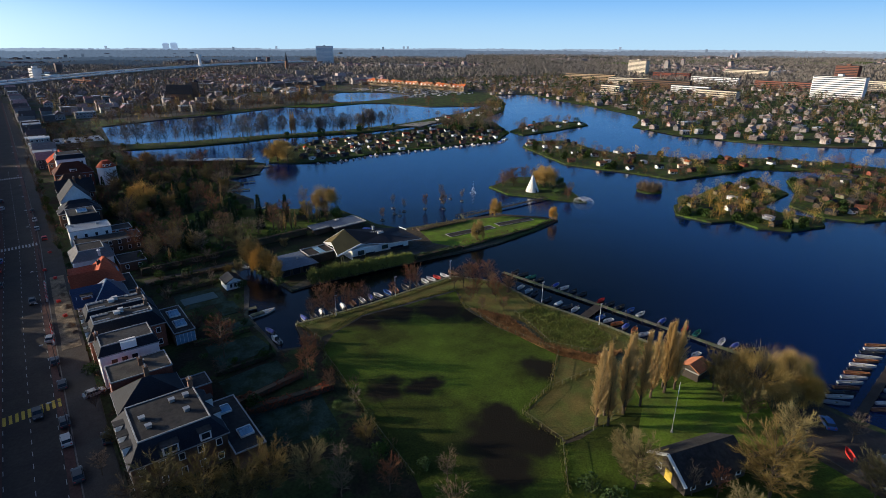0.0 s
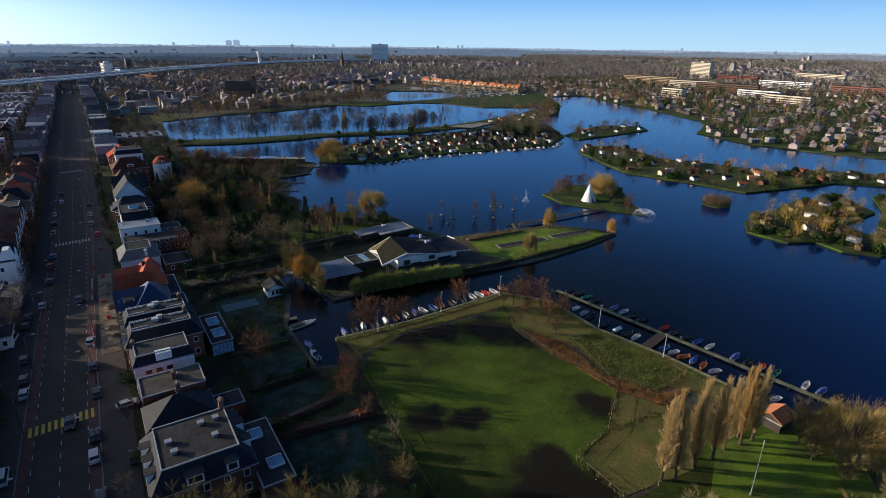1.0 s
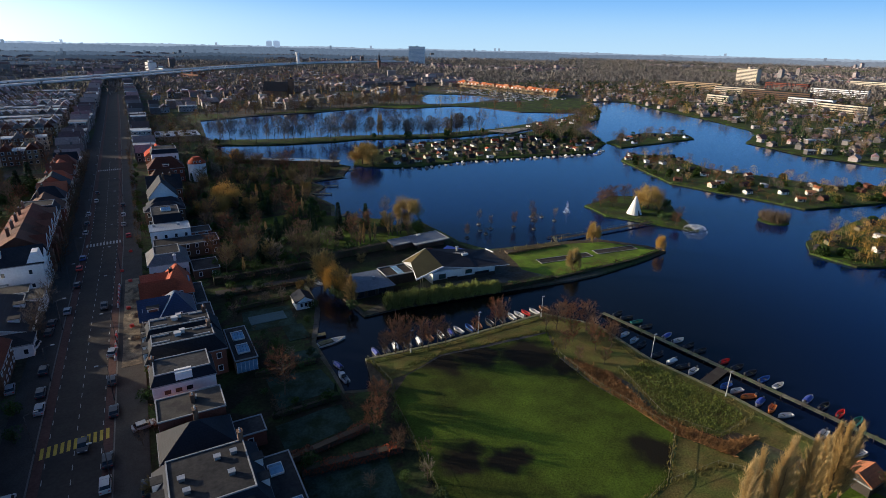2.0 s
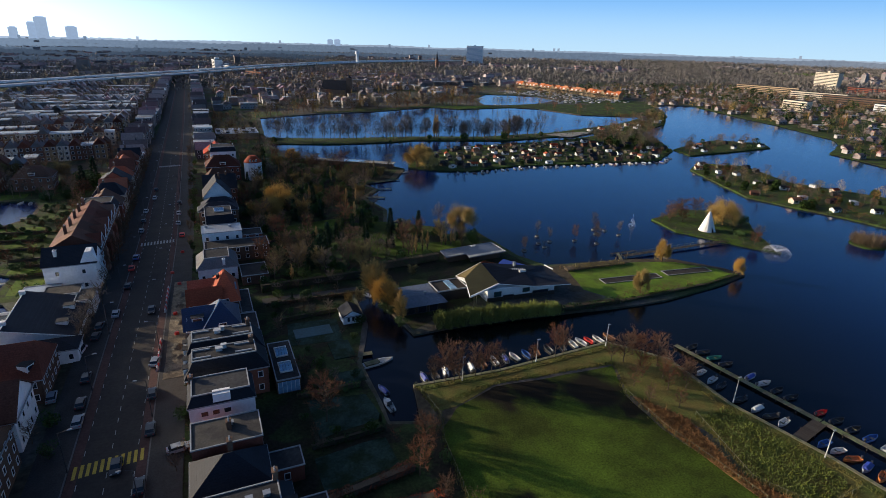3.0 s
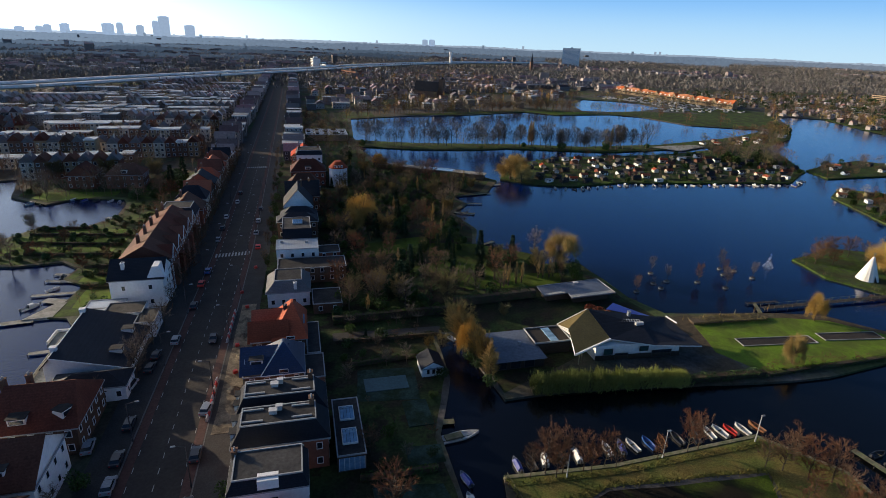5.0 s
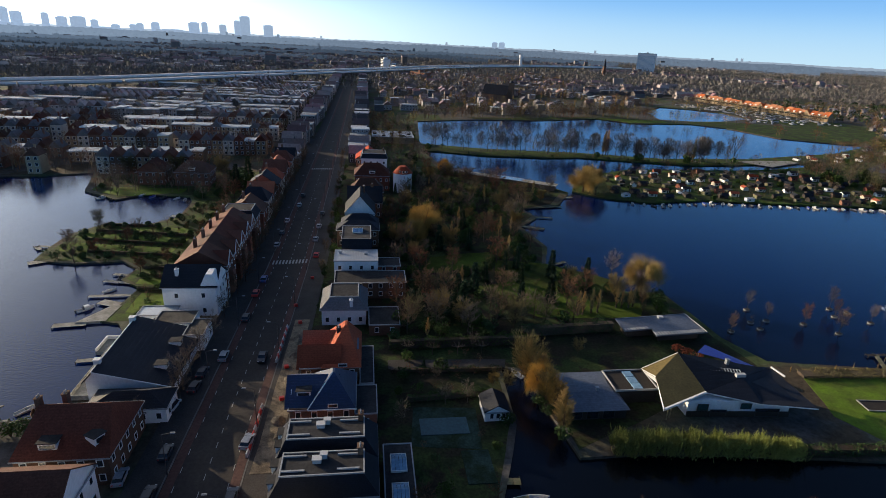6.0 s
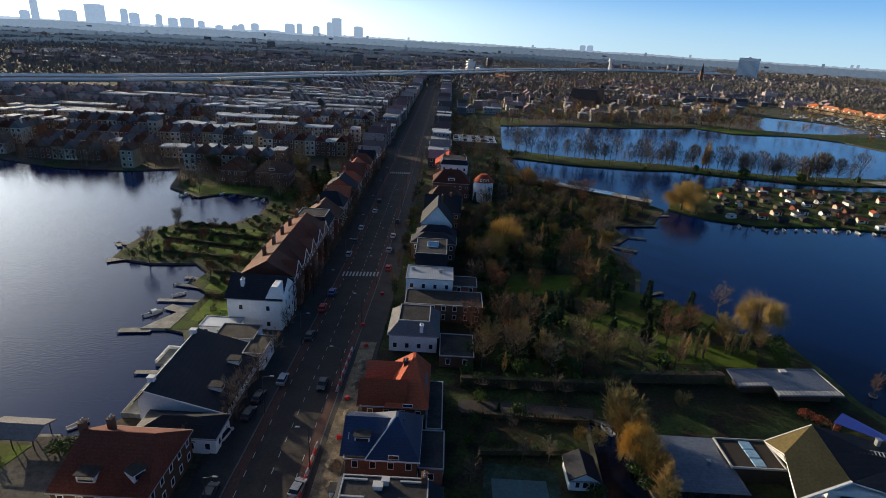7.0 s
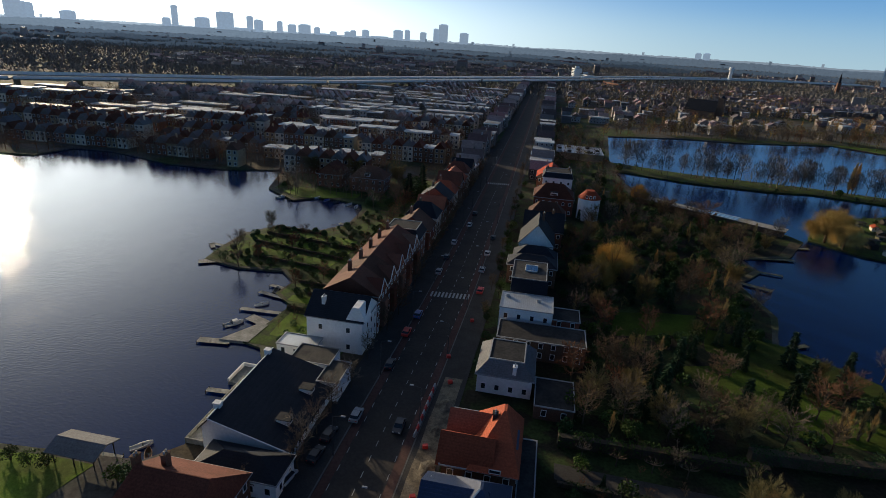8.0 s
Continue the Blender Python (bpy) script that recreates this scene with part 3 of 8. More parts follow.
cover("green_plot", [(101, 96.5), (109.5, 97.5), (113, 78), (112, 70), (101, 69.5), (96, 79)], M["rough"], "yellow-green fenced grass plot", 0.09)
cover("bracken_bed", [(93, 107), (98, 96), (95, 80), (100, 68.5), (108, 66), (98, 64.8), (93.6, 74), (91.8, 95)], M["bracken"], "bed of dead rust-brown bracken", 0.12)
cover("brown_plot", [(82, 65.5), (93.5, 73.5), (98.5, 64.5), (100, 56), (86, 50), (71, 52.5), (70.5, 62.5)], M["rough"], "rough brown-green grazed plot", 0.085)
cover("villa_lawn", [(122, 172), (118, 158), (123, 147.5), (138, 146.5), (158, 147.5), (175, 149.5), (174, 156), (164, 167), (152, 171), (136, 174)], M["lawn"], "smooth green lawn of a spit in the lake", 0.05)
cover("club_lawn", [(82, 44), (96, 52), (112, 47), (117, 36), (104, 26), (88, 32)], M["lawn"], "green lawn with long tree shadows", 0.05)
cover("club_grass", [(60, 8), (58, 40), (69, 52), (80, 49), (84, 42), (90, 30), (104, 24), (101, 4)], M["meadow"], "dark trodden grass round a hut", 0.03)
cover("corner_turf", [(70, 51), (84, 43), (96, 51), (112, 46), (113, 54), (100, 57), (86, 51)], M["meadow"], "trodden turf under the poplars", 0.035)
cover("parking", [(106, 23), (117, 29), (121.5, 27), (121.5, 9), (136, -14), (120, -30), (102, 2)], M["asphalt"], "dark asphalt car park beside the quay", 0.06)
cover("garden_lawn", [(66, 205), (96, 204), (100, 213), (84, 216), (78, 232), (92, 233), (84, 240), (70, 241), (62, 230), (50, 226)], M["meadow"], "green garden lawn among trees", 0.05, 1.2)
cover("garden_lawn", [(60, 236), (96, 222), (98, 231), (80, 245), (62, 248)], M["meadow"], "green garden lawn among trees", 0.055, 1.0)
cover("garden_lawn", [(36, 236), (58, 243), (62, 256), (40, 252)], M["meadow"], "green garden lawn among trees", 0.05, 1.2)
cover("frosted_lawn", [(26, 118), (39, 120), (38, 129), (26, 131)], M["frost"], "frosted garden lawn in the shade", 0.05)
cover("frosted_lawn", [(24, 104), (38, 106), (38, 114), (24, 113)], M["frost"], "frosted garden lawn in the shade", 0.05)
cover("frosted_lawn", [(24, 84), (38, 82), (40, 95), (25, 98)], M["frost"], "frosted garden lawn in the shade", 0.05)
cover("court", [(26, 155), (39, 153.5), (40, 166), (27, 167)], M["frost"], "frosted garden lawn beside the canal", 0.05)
cover("drive", [(22.5, 181.3), (50, 180.8), (51, 184.3), (22.5, 185.3)], M["paving"], "pale paved garden path", 0.06, 0.1)
cover("villa_drive", [(57, 176), (112, 181), (110, 190), (86, 187), (58, 189)], M["earth"], "dark unpaved forecourt of the villa", 0.05, 0.2)
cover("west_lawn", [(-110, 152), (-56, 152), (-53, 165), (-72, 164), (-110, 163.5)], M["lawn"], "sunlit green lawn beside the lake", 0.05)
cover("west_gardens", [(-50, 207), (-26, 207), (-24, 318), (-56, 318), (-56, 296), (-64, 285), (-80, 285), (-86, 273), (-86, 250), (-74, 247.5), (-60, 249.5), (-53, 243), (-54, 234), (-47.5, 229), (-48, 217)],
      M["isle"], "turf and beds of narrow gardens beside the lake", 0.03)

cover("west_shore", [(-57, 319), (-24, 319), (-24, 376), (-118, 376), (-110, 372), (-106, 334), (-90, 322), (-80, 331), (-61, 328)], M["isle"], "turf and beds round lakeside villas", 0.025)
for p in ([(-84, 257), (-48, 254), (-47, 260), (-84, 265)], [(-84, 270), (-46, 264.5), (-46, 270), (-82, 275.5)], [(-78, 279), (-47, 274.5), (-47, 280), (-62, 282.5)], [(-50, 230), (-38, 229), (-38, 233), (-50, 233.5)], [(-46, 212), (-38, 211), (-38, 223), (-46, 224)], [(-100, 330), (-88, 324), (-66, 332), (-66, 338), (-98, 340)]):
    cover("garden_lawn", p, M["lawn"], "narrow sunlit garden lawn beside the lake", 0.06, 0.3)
cover("north_gardens", [(12, 402), (30, 402), (60, 391), (54, 450), (48, 478), (55, 485), (62, 592), (90, 604), (90, 640), (12, 640)], M["isle"], "turf and earth of gardens towards the northern lake", 0.022)
cover("east_bank", [(447, 215), (442, 249), (457, 303), (511, 329), (535, 352), (571, 431), (592, 503), (632, 600), (720, 640), (1000, 560), (1000, 200), (600, 90), (522, 66), (516, 125), (493, 142), (470, 172)], M["isle"], "turf and gardens of the eastern bank", 0.027, 1.5)
cover("boat_park", [(452, 536), (504, 527), (577, 622), (602, 632), (592, 705), (500, 694), (492, 640)], M["isle"], "rough turf between lake, pond and laid-up boats", 0.024, 1.5)
cover("park_lawn", [(292, 630), (340, 640), (343, 656), (266, 658)], M["lawn"], "green lawn between the lake and the pond", 0.05, 1.5)
cover("park_lawn", [(366, 638), (393, 615), (410, 556), (450, 534), (490, 600), (500, 640), (430, 664), (372, 657)], M["isle"], "rough turf between the lake and the pond", 0.045, 1.5)
cover("north_shore", [(125, 617), (184, 625), (260, 657), (262, 668), (180, 640), (120, 630)], M["isle"], "green bank along the northern lake", 0.05, 1.0)

# ---- road ----
ROAD = [(-11.5, 40), (-10.6, 110), (-9.6, 170), (-7.6, 250), (-7.2, 380), (-7.0, 600), (-8, 1000), (-10, 1500)]


def road_x(y):
    for (ax, ay), (bx, by) in zip(ROAD, ROAD[1:]):
        if y <= by:
            return ax + (bx - ax) * (y - ay) / (by - ay)
    return ROAD[-1][0]


def strip(x0, x1, y0, y1, z0, z1, step=20.0):
    """A band along the road, between two offsets from its middle."""
    n = max(1, int((y1 - y0) / step))
    ys = [y0 + (y1 - y0) * i / n for i in range(n + 1)]
    s = Shape()
    for a, b in zip(ys, ys[1:]):
        k = len(s.v)
        s.v += [(road_x(y) + x, y, z) for y in (a, b) for x in (x0, x1) for z in (z0, z1)]
        s.f += [(k + 1, k + 3, k + 7, k + 5), (k, k + 1, k + 5, k + 4), (k + 2, k + 6, k + 7, k + 3)]
    return s


road = solid("road", strip(-6.3, 6.3, 40, 1500, G - 0.3, G + 0.06), M["asphalt"], "straight two-lane asphalt street with tram-width carriageway", "road", "structure")
for side, nm in ((-1, "pavement_west"), (1, "pavement_east")):
    a, b = sorted((side * 6.55, side * 12.3))
    solid(nm, strip(a, b, 40, 900, G - 0.3, G + 0.16), M["paving"], "grey paved footway beside the street", "pavement", "structure")
    a, b = sorted((side * 6.3, side * 6.55))
    solid("kerb", strip(a, b, 40, 900, G - 0.3, G + 0.19), M["kerb"], "pale concrete kerb", "kerb", "structure")
    a, b = sorted((side * 4.6, side * 6.2))
    solid("cycle_lane", strip(a, b, 40, 900, G - 0.2, G + 0.075), M["cycle"], "red-brown asphalt cycle lane at the road's edge", "cycle lane", "structure")
dash = Shape().box(-0.06, 0.06, -0.75, 0.75, 0, 0.012).mesh("marking", M["paint"])
for off, gap, y1 in ((-4.4, 4.5, 320), (0.0, 4.0, 420), (4.4, 4.5, 320)):
    y = 62.0
    while y < y1:
        part("marking", dash, None, road, m=pose(road_x(y) + off, y, G + 0.08))
        y += gap
stripe = Shape().box(-0.28, 0.28, -1.7, 1.7, 0, 0.012)
ystripe, wstripe = stripe.mesh("marking", M["yellow"]), stripe.mesh("marking", M["paint"])
for y, me in ((125.0, ystripe), (247.0, wstripe), (386.0, wstripe)):
    for k in range(-5, 6):
        part("marking", me, None, road, "worn yellow crossing stripe" if me is ystripe else "", m=pose(road_x(y) + k * 1.05, y + k * 0.12, G + 0.09))


# ---- houses ----
WINDOWS = {}


def window(parent, x, y, z, turn, w=1.1, h=1.5, pane="pane", frame_mat="trim", name="window"):
    """A framed window with its pane, standing on a wall that faces the way turn says (0: to -y)."""
    key = (w, h, pane, frame_mat)
    if key not in WINDOWS:
        f, t = Shape(), 0.12
        o, i = [(-w / 2, 0), (w / 2, 0), (w / 2, h), (-w / 2, h)], [(-w / 2 + t, t), (w / 2 - t, t), (w / 2 - t, h - t), (-w / 2 + t, h - t)]
        f.v = [(x, y, z) for y in (-0.08, 0.02) for ring in (o, i) for x, z in ring]
        f.f = [q for k in range(4) for n in ((k + 1) % 4,) for q in ((k, n, 4 + n, 4 + k), (8 + n, 8 + k, 12 + k, 12 + n), (n, k, 8 + k, 8 + n), (4 + k, 4 + n, 12 + n, 12 + k))]
        WINDOWS[key] = (f.mesh("window", M[frame_mat]), Shape().box(-w / 2 + t, w / 2 - t, -0.03, 0.015, t, h - t).mesh("pane", M[pane]))
    fr, pn = WINDOWS[key]
    o = part(name, fr, None, parent, m=pose(x, y, z, 0, 0, turn))
    part("pane", pn, None, o)
    return o


def wall_windows(parent, sides, w, d, eave, storeys, step=2.6, ww=1.1, wh=1.5, base=0.0):
    for s in sides:
        length = w if s in "SN" else d
        n = max(1, int((length - 0.8) / step))
        for k in range(n):
            u = (k + 0.5) / n * length - length / 2
            for f in range(storeys):
                z = base + 0.9 + f * (eave - base) / storeys
                if z + wh > eave - 0.1:
                    continue
                p = {"S": (u, -d / 2, 0), "N": (u, d / 2, 180), "E": (w / 2, u, 90), "W": (-w / 2, u, -90)}[s]
                window(parent, p[0], p[1], z, p[2], ww, wh)


def gable_roof(w, d, z, h, axis, over=0.4, t=0.22):
    """Two slopes with a ridge along an axis."""
    a, b = (w, d) if axis == "x" else (d, w)
    a, half = a / 2 + over, b / 2 + over
    drop = h * over / (b / 2)
    prof = [(-half, z - drop), (0, z + h), (half, z - drop), (half, z - drop + t), (0, z + h + t), (-half, z - drop + t)]
    s = Shape()
    vs = []
    for e in (-a, a):
        vs += [((e, p, q) if axis == "x" else (p, e, q)) for p, q in prof]
    fs = [(0, 1, 7, 6), (1, 2, 8, 7), (2, 3, 9, 8), (3, 4, 10, 9), (4, 5, 11, 10), (5, 0, 6, 11), (0, 5, 4, 1), (1, 4, 3, 2), (6, 7, 10, 11), (7, 8, 9, 10)]
    return s.add(vs, fs)


def gable_walls(w, d, z, h, axis):
    s = Shape().box(-w / 2, w / 2, -d / 2, d / 2, -0.4, z)
    if axis == "x":
        s.add([(-w / 2, -d / 2, z), (-w / 2, d / 2, z), (-w / 2, 0, z + h), (w / 2, -d / 2, z), (w / 2, d / 2, z), (w / 2, 0, z + h)], [(0, 2, 1), (3, 4, 5), (0, 3, 5, 2), (1, 2, 5, 4)])
    else:
        s.add([(-w / 2, -d / 2, z), (w / 2, -d / 2, z), (0, -d / 2, z + h), (-w / 2, d / 2, z), (w / 2, d / 2, z), (0, d / 2, z + h)], [(0, 1, 2), (3, 5, 4), (0, 2, 5, 3), (1, 4, 5, 2)])
    return s


def frustum(x0, x1, y0, y1, z0, X0, X1, Y0, Y1, z1):
    return Shape().prism([(x0, y0), (x1, y0), (x1, y1), (x0, y1)], z0, z1, [(X0, Y0), (X1, Y0), (X1, Y1), (X0, Y1)])


def gutter(parent, w, d, z, over=0.4, material="lead"):
    a, b, s = w / 2 + over, d / 2 + over, Shape()
    for x0, x1, y0, y1 in ((-a, a, -b, -b + 0.18), (-a, a, b - 0.18, b), (-a, -a + 0.18, -b + 0.18, b - 0.18), (a - 0.18, a, -b + 0.18, b - 0.18)):
        s.box(x0, x1, y0, y1, z - 0.2, z + 0.05)
    part("gutter", s, M[material], parent, "grey gutter board")


def chimney(parent, x, y, z0, z1, material="brown_brick"):
    c = part("chimney", Shape().box(x - 0.4, x + 0.4, y - 0.55, y + 0.55, z0, z1).box(x - 0.5, x + 0.5, y - 0.65, y + 0.65, z1, z1 + 0.15), M[material], parent)
    part("chimney_pot", Shape().cone(x, y - 0.25, z1 + 0.15, z1 + 0.6, 0.15, 0.11, 8).cone(x, y + 0.25, z1 + 0.15, z1 + 0.6, 0.15, 0.11, 8), M["lead"], c)


def dormer(parent, x, y, z, turn, w=2.0, h=1.5, deep=2.2, roof="bitumen"):
    b = part("dormer", Shape().box(-w / 2, w / 2, 0, deep, -0.4, h), M["trim"], parent, "white boxed dormer", m=pose(x, y, z, 0, 0, turn))
    part("dormer_roof", Shape().box(-w / 2 - 0.2, w / 2 + 0.2, -0.25, deep, h, h + 0.14), M[roof], b)
    window(b, 0, 0, 0.15, 0, w - 0.3, h - 0.35)
    return b


def rooflight(parent, x, y, z, w, d, n=3):
    s = Shape()
    for a, b, c, e in ((-w / 2, w / 2, -d / 2, -d / 2 + 0.12), (-w / 2, w / 2, d / 2 - 0.12, d / 2), (-w / 2, -w / 2 + 0.12, -d / 2, d / 2), (w / 2 - 0.12, w / 2, -d / 2, d / 2)):
        s.box(a, b, c, e, 0, 0.4)
    o = part("rooflight", s, M["trim"], parent, "white framed rooflight", m=pose(x, y, z))
    for k in range(n):
        a, b = -w / 2 + 0.12 + (w - 0.24) * k / n, -w / 2 + 0.12 + (w - 0.24) * (k + 1) / n
        part("pane", frustum(a + 0.03, b - 0.03, -d / 2 + 0.12, d / 2 - 0.12, 0.3, a + 0.03, b - 0.03, -0.05, 0.05, 0.3 + 0.18 * d), M["bluepane"], o)


def flat_top(parent, x0, x1, y0, y1, z, deck="bitumen", edge="lead", high=0.25):
    part("roof", Shape().box(x0 + 0.2, x1 - 0.2, y0 + 0.2, y1 - 0.2, z, z + 0.08), M[deck], parent, "flat roof deck")
    s = Shape()
    for a, b, c, d in ((x0, x1, y0, y0 + 0.22), (x0, x1, y1 - 0.22, y1), (x0, x0 + 0.22, y0 + 0.22, y1 - 0.22), (x1 - 0.22, x1, y0 + 0.22, y1 - 0.22)):
        s.box(a, b, c, d, z, z + high)
    part("parapet", s, M[edge], parent, "raised roof edge")


def vent(parent, x, y, z, w=1.0, d=0.8, h=0.7, material="steel"):
    part("roof_unit", Shape().box(x - w / 2, x + w / 2, y - d / 2, y + d / 2, z, z + h).box(x - w / 2 - 0.1, x + w / 2 + 0.1, y - d / 2 - 0.1, y + d / 2 + 0.1, z + h, z + h + 0.08), M[material], parent)


def house(x0, x1, y0, y1, eave, kind, rise, wall, roof, label, axis="x", sides="SEW", storeys=2, chimneys=(), dormers=(), over=0.4, ridge=0.45, trim=True, name="house", top="bitumen", rz=0.0, step=2.6, slope=0.55):
    """A detached house on a plan rectangle: walls, roof, gutter, windows, chimneys and dormers."""
    w, d = x1 - x0, y1 - y0
    t = thing(name, label, "house", (x0 + x1) / 2, (y0 + y1) / 2, G, rz)
    if kind == "gable":
        part("wall", gable_walls(w, d, eave, rise, axis), M[wall], t)
        part("roof", gable_roof(w, d, eave, rise, axis, over), M[roof], t)
    else:
        part("wall", Shape().box(-w / 2, w / 2, -d / 2, d / 2, -0.4, eave), M[wall], t)
    a, b = w / 2 + over, d / 2 + over
    if kind == "hip":
        rx, ry = (ridge * w / 2, 0.08) if axis == "x" else (0.08, ridge * d / 2)
        part("roof", frustum(-a, a, -b, b, eave, -rx, rx, -ry, ry, eave + rise), M[roof], t)
    elif kind == "mansard":
        i = rise * slope
        part("roof", frustum(-a, a, -b, b, eave, -a + i, a - i, -b + i, b - i, eave + rise), M[roof], t)
        flat_top(t, -a + i - 0.15, a - i + 0.15, -b + i - 0.15, b - i + 0.15, eave + rise, top)
    elif kind == "flat":
        flat_top(t, -w / 2 - 0.15, w / 2 + 0.15, -d / 2 - 0.15, d / 2 + 0.15, eave, roof)
    if trim and kind != "flat":
        gutter(t, w, d, eave - (0.0 if kind != "gable" else rise * over / (d / 2 if axis == "x" else w / 2)), over)
    wall_windows(t, sides, w, d, eave, storeys, step)
    for cx, cy, cz in chimneys:
        chimney(t, cx, cy, eave, cz)
    for dm in dormers:
        dormer(t, *dm)
    return t


# ---- trees ----
def spread(d, a):
    """The way d, bent by about a radians to any side."""
    d = Vector(d).normalized()
    s = d.orthogonal().normalized()
    s.rotate(Matrix.Rotation(random.uniform(0, 6.2832), 3, d))
    return (d * math.cos(a) + s * math.sin(a)).normalized()


def bare_tree(h=10.0, r=3.6, seed=1, limbs=26, subs=7, twigs=8, low=0.24, up=0.7, tw=0.03, stems=1, loose=0.95, long=1.0):
    """Trunk and crown of a leafless tree: limbs up the stem, branches along each limb, twigs along each branch."""
    random.seed(seed)
    trunk, crown = Shape(), Shape()
    for m in range(stems):
        lean = Vector((random.uniform(-0.05, 0.05), random.uniform(-0.05, 0.05), 1)) if stems == 1 else Vector((math.cos(m * 2.4) * 0.3, math.sin(m * 2.4) * 0.3, 1))
        rad = h * 0.02 / math.sqrt(stems)
        way = [Vector((0, 0, -0.2))]
        for k in range(1, 6):
            way.append(lean * (h * 0.17 * k) + Vector((random.gauss(0, 0.012), random.gauss(0, 0.012), 0)) * h)
            trunk.tube(way[-2], way[-1], rad * (1.1 - 0.2 * (k - 1)), rad * (1.1 - 0.2 * k), 6)
        for i in range(limbs // stems):
            u = low + (0.9 - low) * (i + random.random()) / (limbs // stems)
            p = way[min(5, int(u / 0.17))].lerp(way[min(5, int(u / 0.17) + 1)], (u / 0.17) % 1)
            w = r * math.sqrt(max(0.06, 1 - ((u - 0.42 - low * 0.4) / 0.62) ** 2)) * random.uniform(0.65, 1.1)
            a = i * 2.4 + random.uniform(-0.4, 0.4)
            d = Vector((math.cos(a) * w, math.sin(a) * w, w * up * random.uniform(0.6, 1.3) + h * 0.05))
            mid = p + d * 0.5 + Vector((0, 0, -0.06 * w))
            trunk.tube(p, mid, rad * 0.45, rad * 0.28, 4)
            trunk.tube(mid, p + d, rad * 0.28, rad * 0.1, 3)
            for _ in range(subs):
                q = p + d * random.uniform(0.25, 1.0)
                e = spread(d + Vector((0, 0, w * 0.3)), random.uniform(0.2, 0.9)) * h * random.uniform(0.08, 0.17)
                crown.tube(q, q + e, rad * 0.14, rad * 0.06, 3)
                for _ in range(twigs):
                    crown.sliver(q + e * random.uniform(0.1, 1.0), spread(e + Vector((0, 0, 0.03 * h)), random.uniform(0.2, 1.0) * loose) * h * random.uniform(0.05, 0.12) * long, tw)
    return trunk, crown


def willow_tree(h=9.0, r=4.4, seed=1, strands=9500, tw=0.019):
    """A weeping willow: a dome of fine golden withies that rise and hang over."""
    random.seed(seed)
    trunk, crown = Shape(), Shape()
    trunk.tube((0, 0, -0.2), (0, 0, h * 0.3), h * 0.04, h * 0.03, 7)
    lobes = []
    for i in range(26):
        a, v = i * 2.4, random.uniform(0.0, 1.0)
        e = Vector((math.cos(a) * r * 0.8 * random.uniform(0.6, 1.1) * math.sqrt(1.02 - v * v * 0.9), math.sin(a) * r * 0.8 * math.sqrt(1.02 - v * v * 0.9), h * (0.27 + 0.58 * v)))
        trunk.tube((0, 0, h * 0.28), e * 0.55 + Vector((0, 0, h * 0.13)), h * 0.017, h * 0.01, 5)
        trunk.tube(e * 0.55 + Vector((0, 0, h * 0.13)), e, h * 0.01, h * 0.004, 4)
        lobes.append((e, random.uniform(0.45, 1.2)))
    for _ in range(strands):
        e, big = random.choice(lobes)
        v = Vector((random.gauss(0, 1), random.gauss(0, 1), random.gauss(0, 1))).normalized() * r * random.uniform(0.05, 0.42) * big
        p = e + v
        out = Vector((p.x, p.y, 0)) / r
        if random.random() < 0.5:
            crown.sliver(p, (out * 1.1 + Vector((random.gauss(0, 0.25), random.gauss(0, 0.25), random.uniform(0.5, 1.1)))) * h * 0.13, tw)
        else:
            crown.sliver(p, out * 0.7 + Vector((random.gauss(0, 0.22), random.gauss(0, 0.22), -random.uniform(0.1, 0.26) * h)), tw)
    return trunk, crown


def poplar_tree(h=18.0, r=1.9, seed=1, n=110, twigs=16, tw=0.028):
    random.seed(seed)
    trunk, crown = Shape(), Shape()
    lean = Vector((random.uniform(-0.03, 0.03), random.uniform(-0.03, 0.03), 1))
    for a, b in ((0, 0.35), (0.35, 0.7), (0.7, 0.95)):
        trunk.tube(lean * h * a - Vector((0, 0, 0.2)), lean * h * b, 0.3 * (1.05 - a), 0.3 * (1.05 - b), 6)
    for i in range(n):
        u = 0.1 + 0.85 * (i / n)
        p = lean * h * u
        a = random.uniform(0, 6.2832)
        wide = r * (0.3 + 1.0 * math.sin(min(1, 1.1 * u + 0.08) * math.pi) ** 0.6) * random.uniform(0.3, 1.0)
        d = Vector((math.cos(a) * wide, math.sin(a) * wide, h * random.uniform(0.1, 0.2)))
        crown.tube(p, p + d, 0.05, 0.02, 3)
        for _ in range(twigs):
            s = p + d * random.uniform(0.15, 1.0)
            crown.sliver(s, Vector((d.x * 0.2 + random.gauss(0, 0.2), d.y * 0.2 + random.gauss(0, 0.2), random.uniform(0.6, 1.5))), tw)
    return trunk, crown


def conifer_tree(h=8.0, r=2.0, seed=1, n=900):
    random.seed(seed)
    trunk, crown = Shape().tube((0, 0, -0.2), (0, 0, h * 0.9), 0.16, 0.04, 5), Shape()
    for _ in range(n):
        u = random.random() ** 1.3
        a = random.uniform(0, 6.2832)
        q = r * (1 - u) * random.uniform(0.45, 1.05) * (1 + 0.18 * math.sin(u * 40))
        crown.sliver((math.cos(a) * q * 0.6, math.sin(a) * q * 0.6, 0.3 + u * h * 0.95), Vector((math.cos(a), math.sin(a), random.uniform(-0.5, 0.25))) * random.uniform(0.4, 0.9), 0.16)
    return trunk, crown


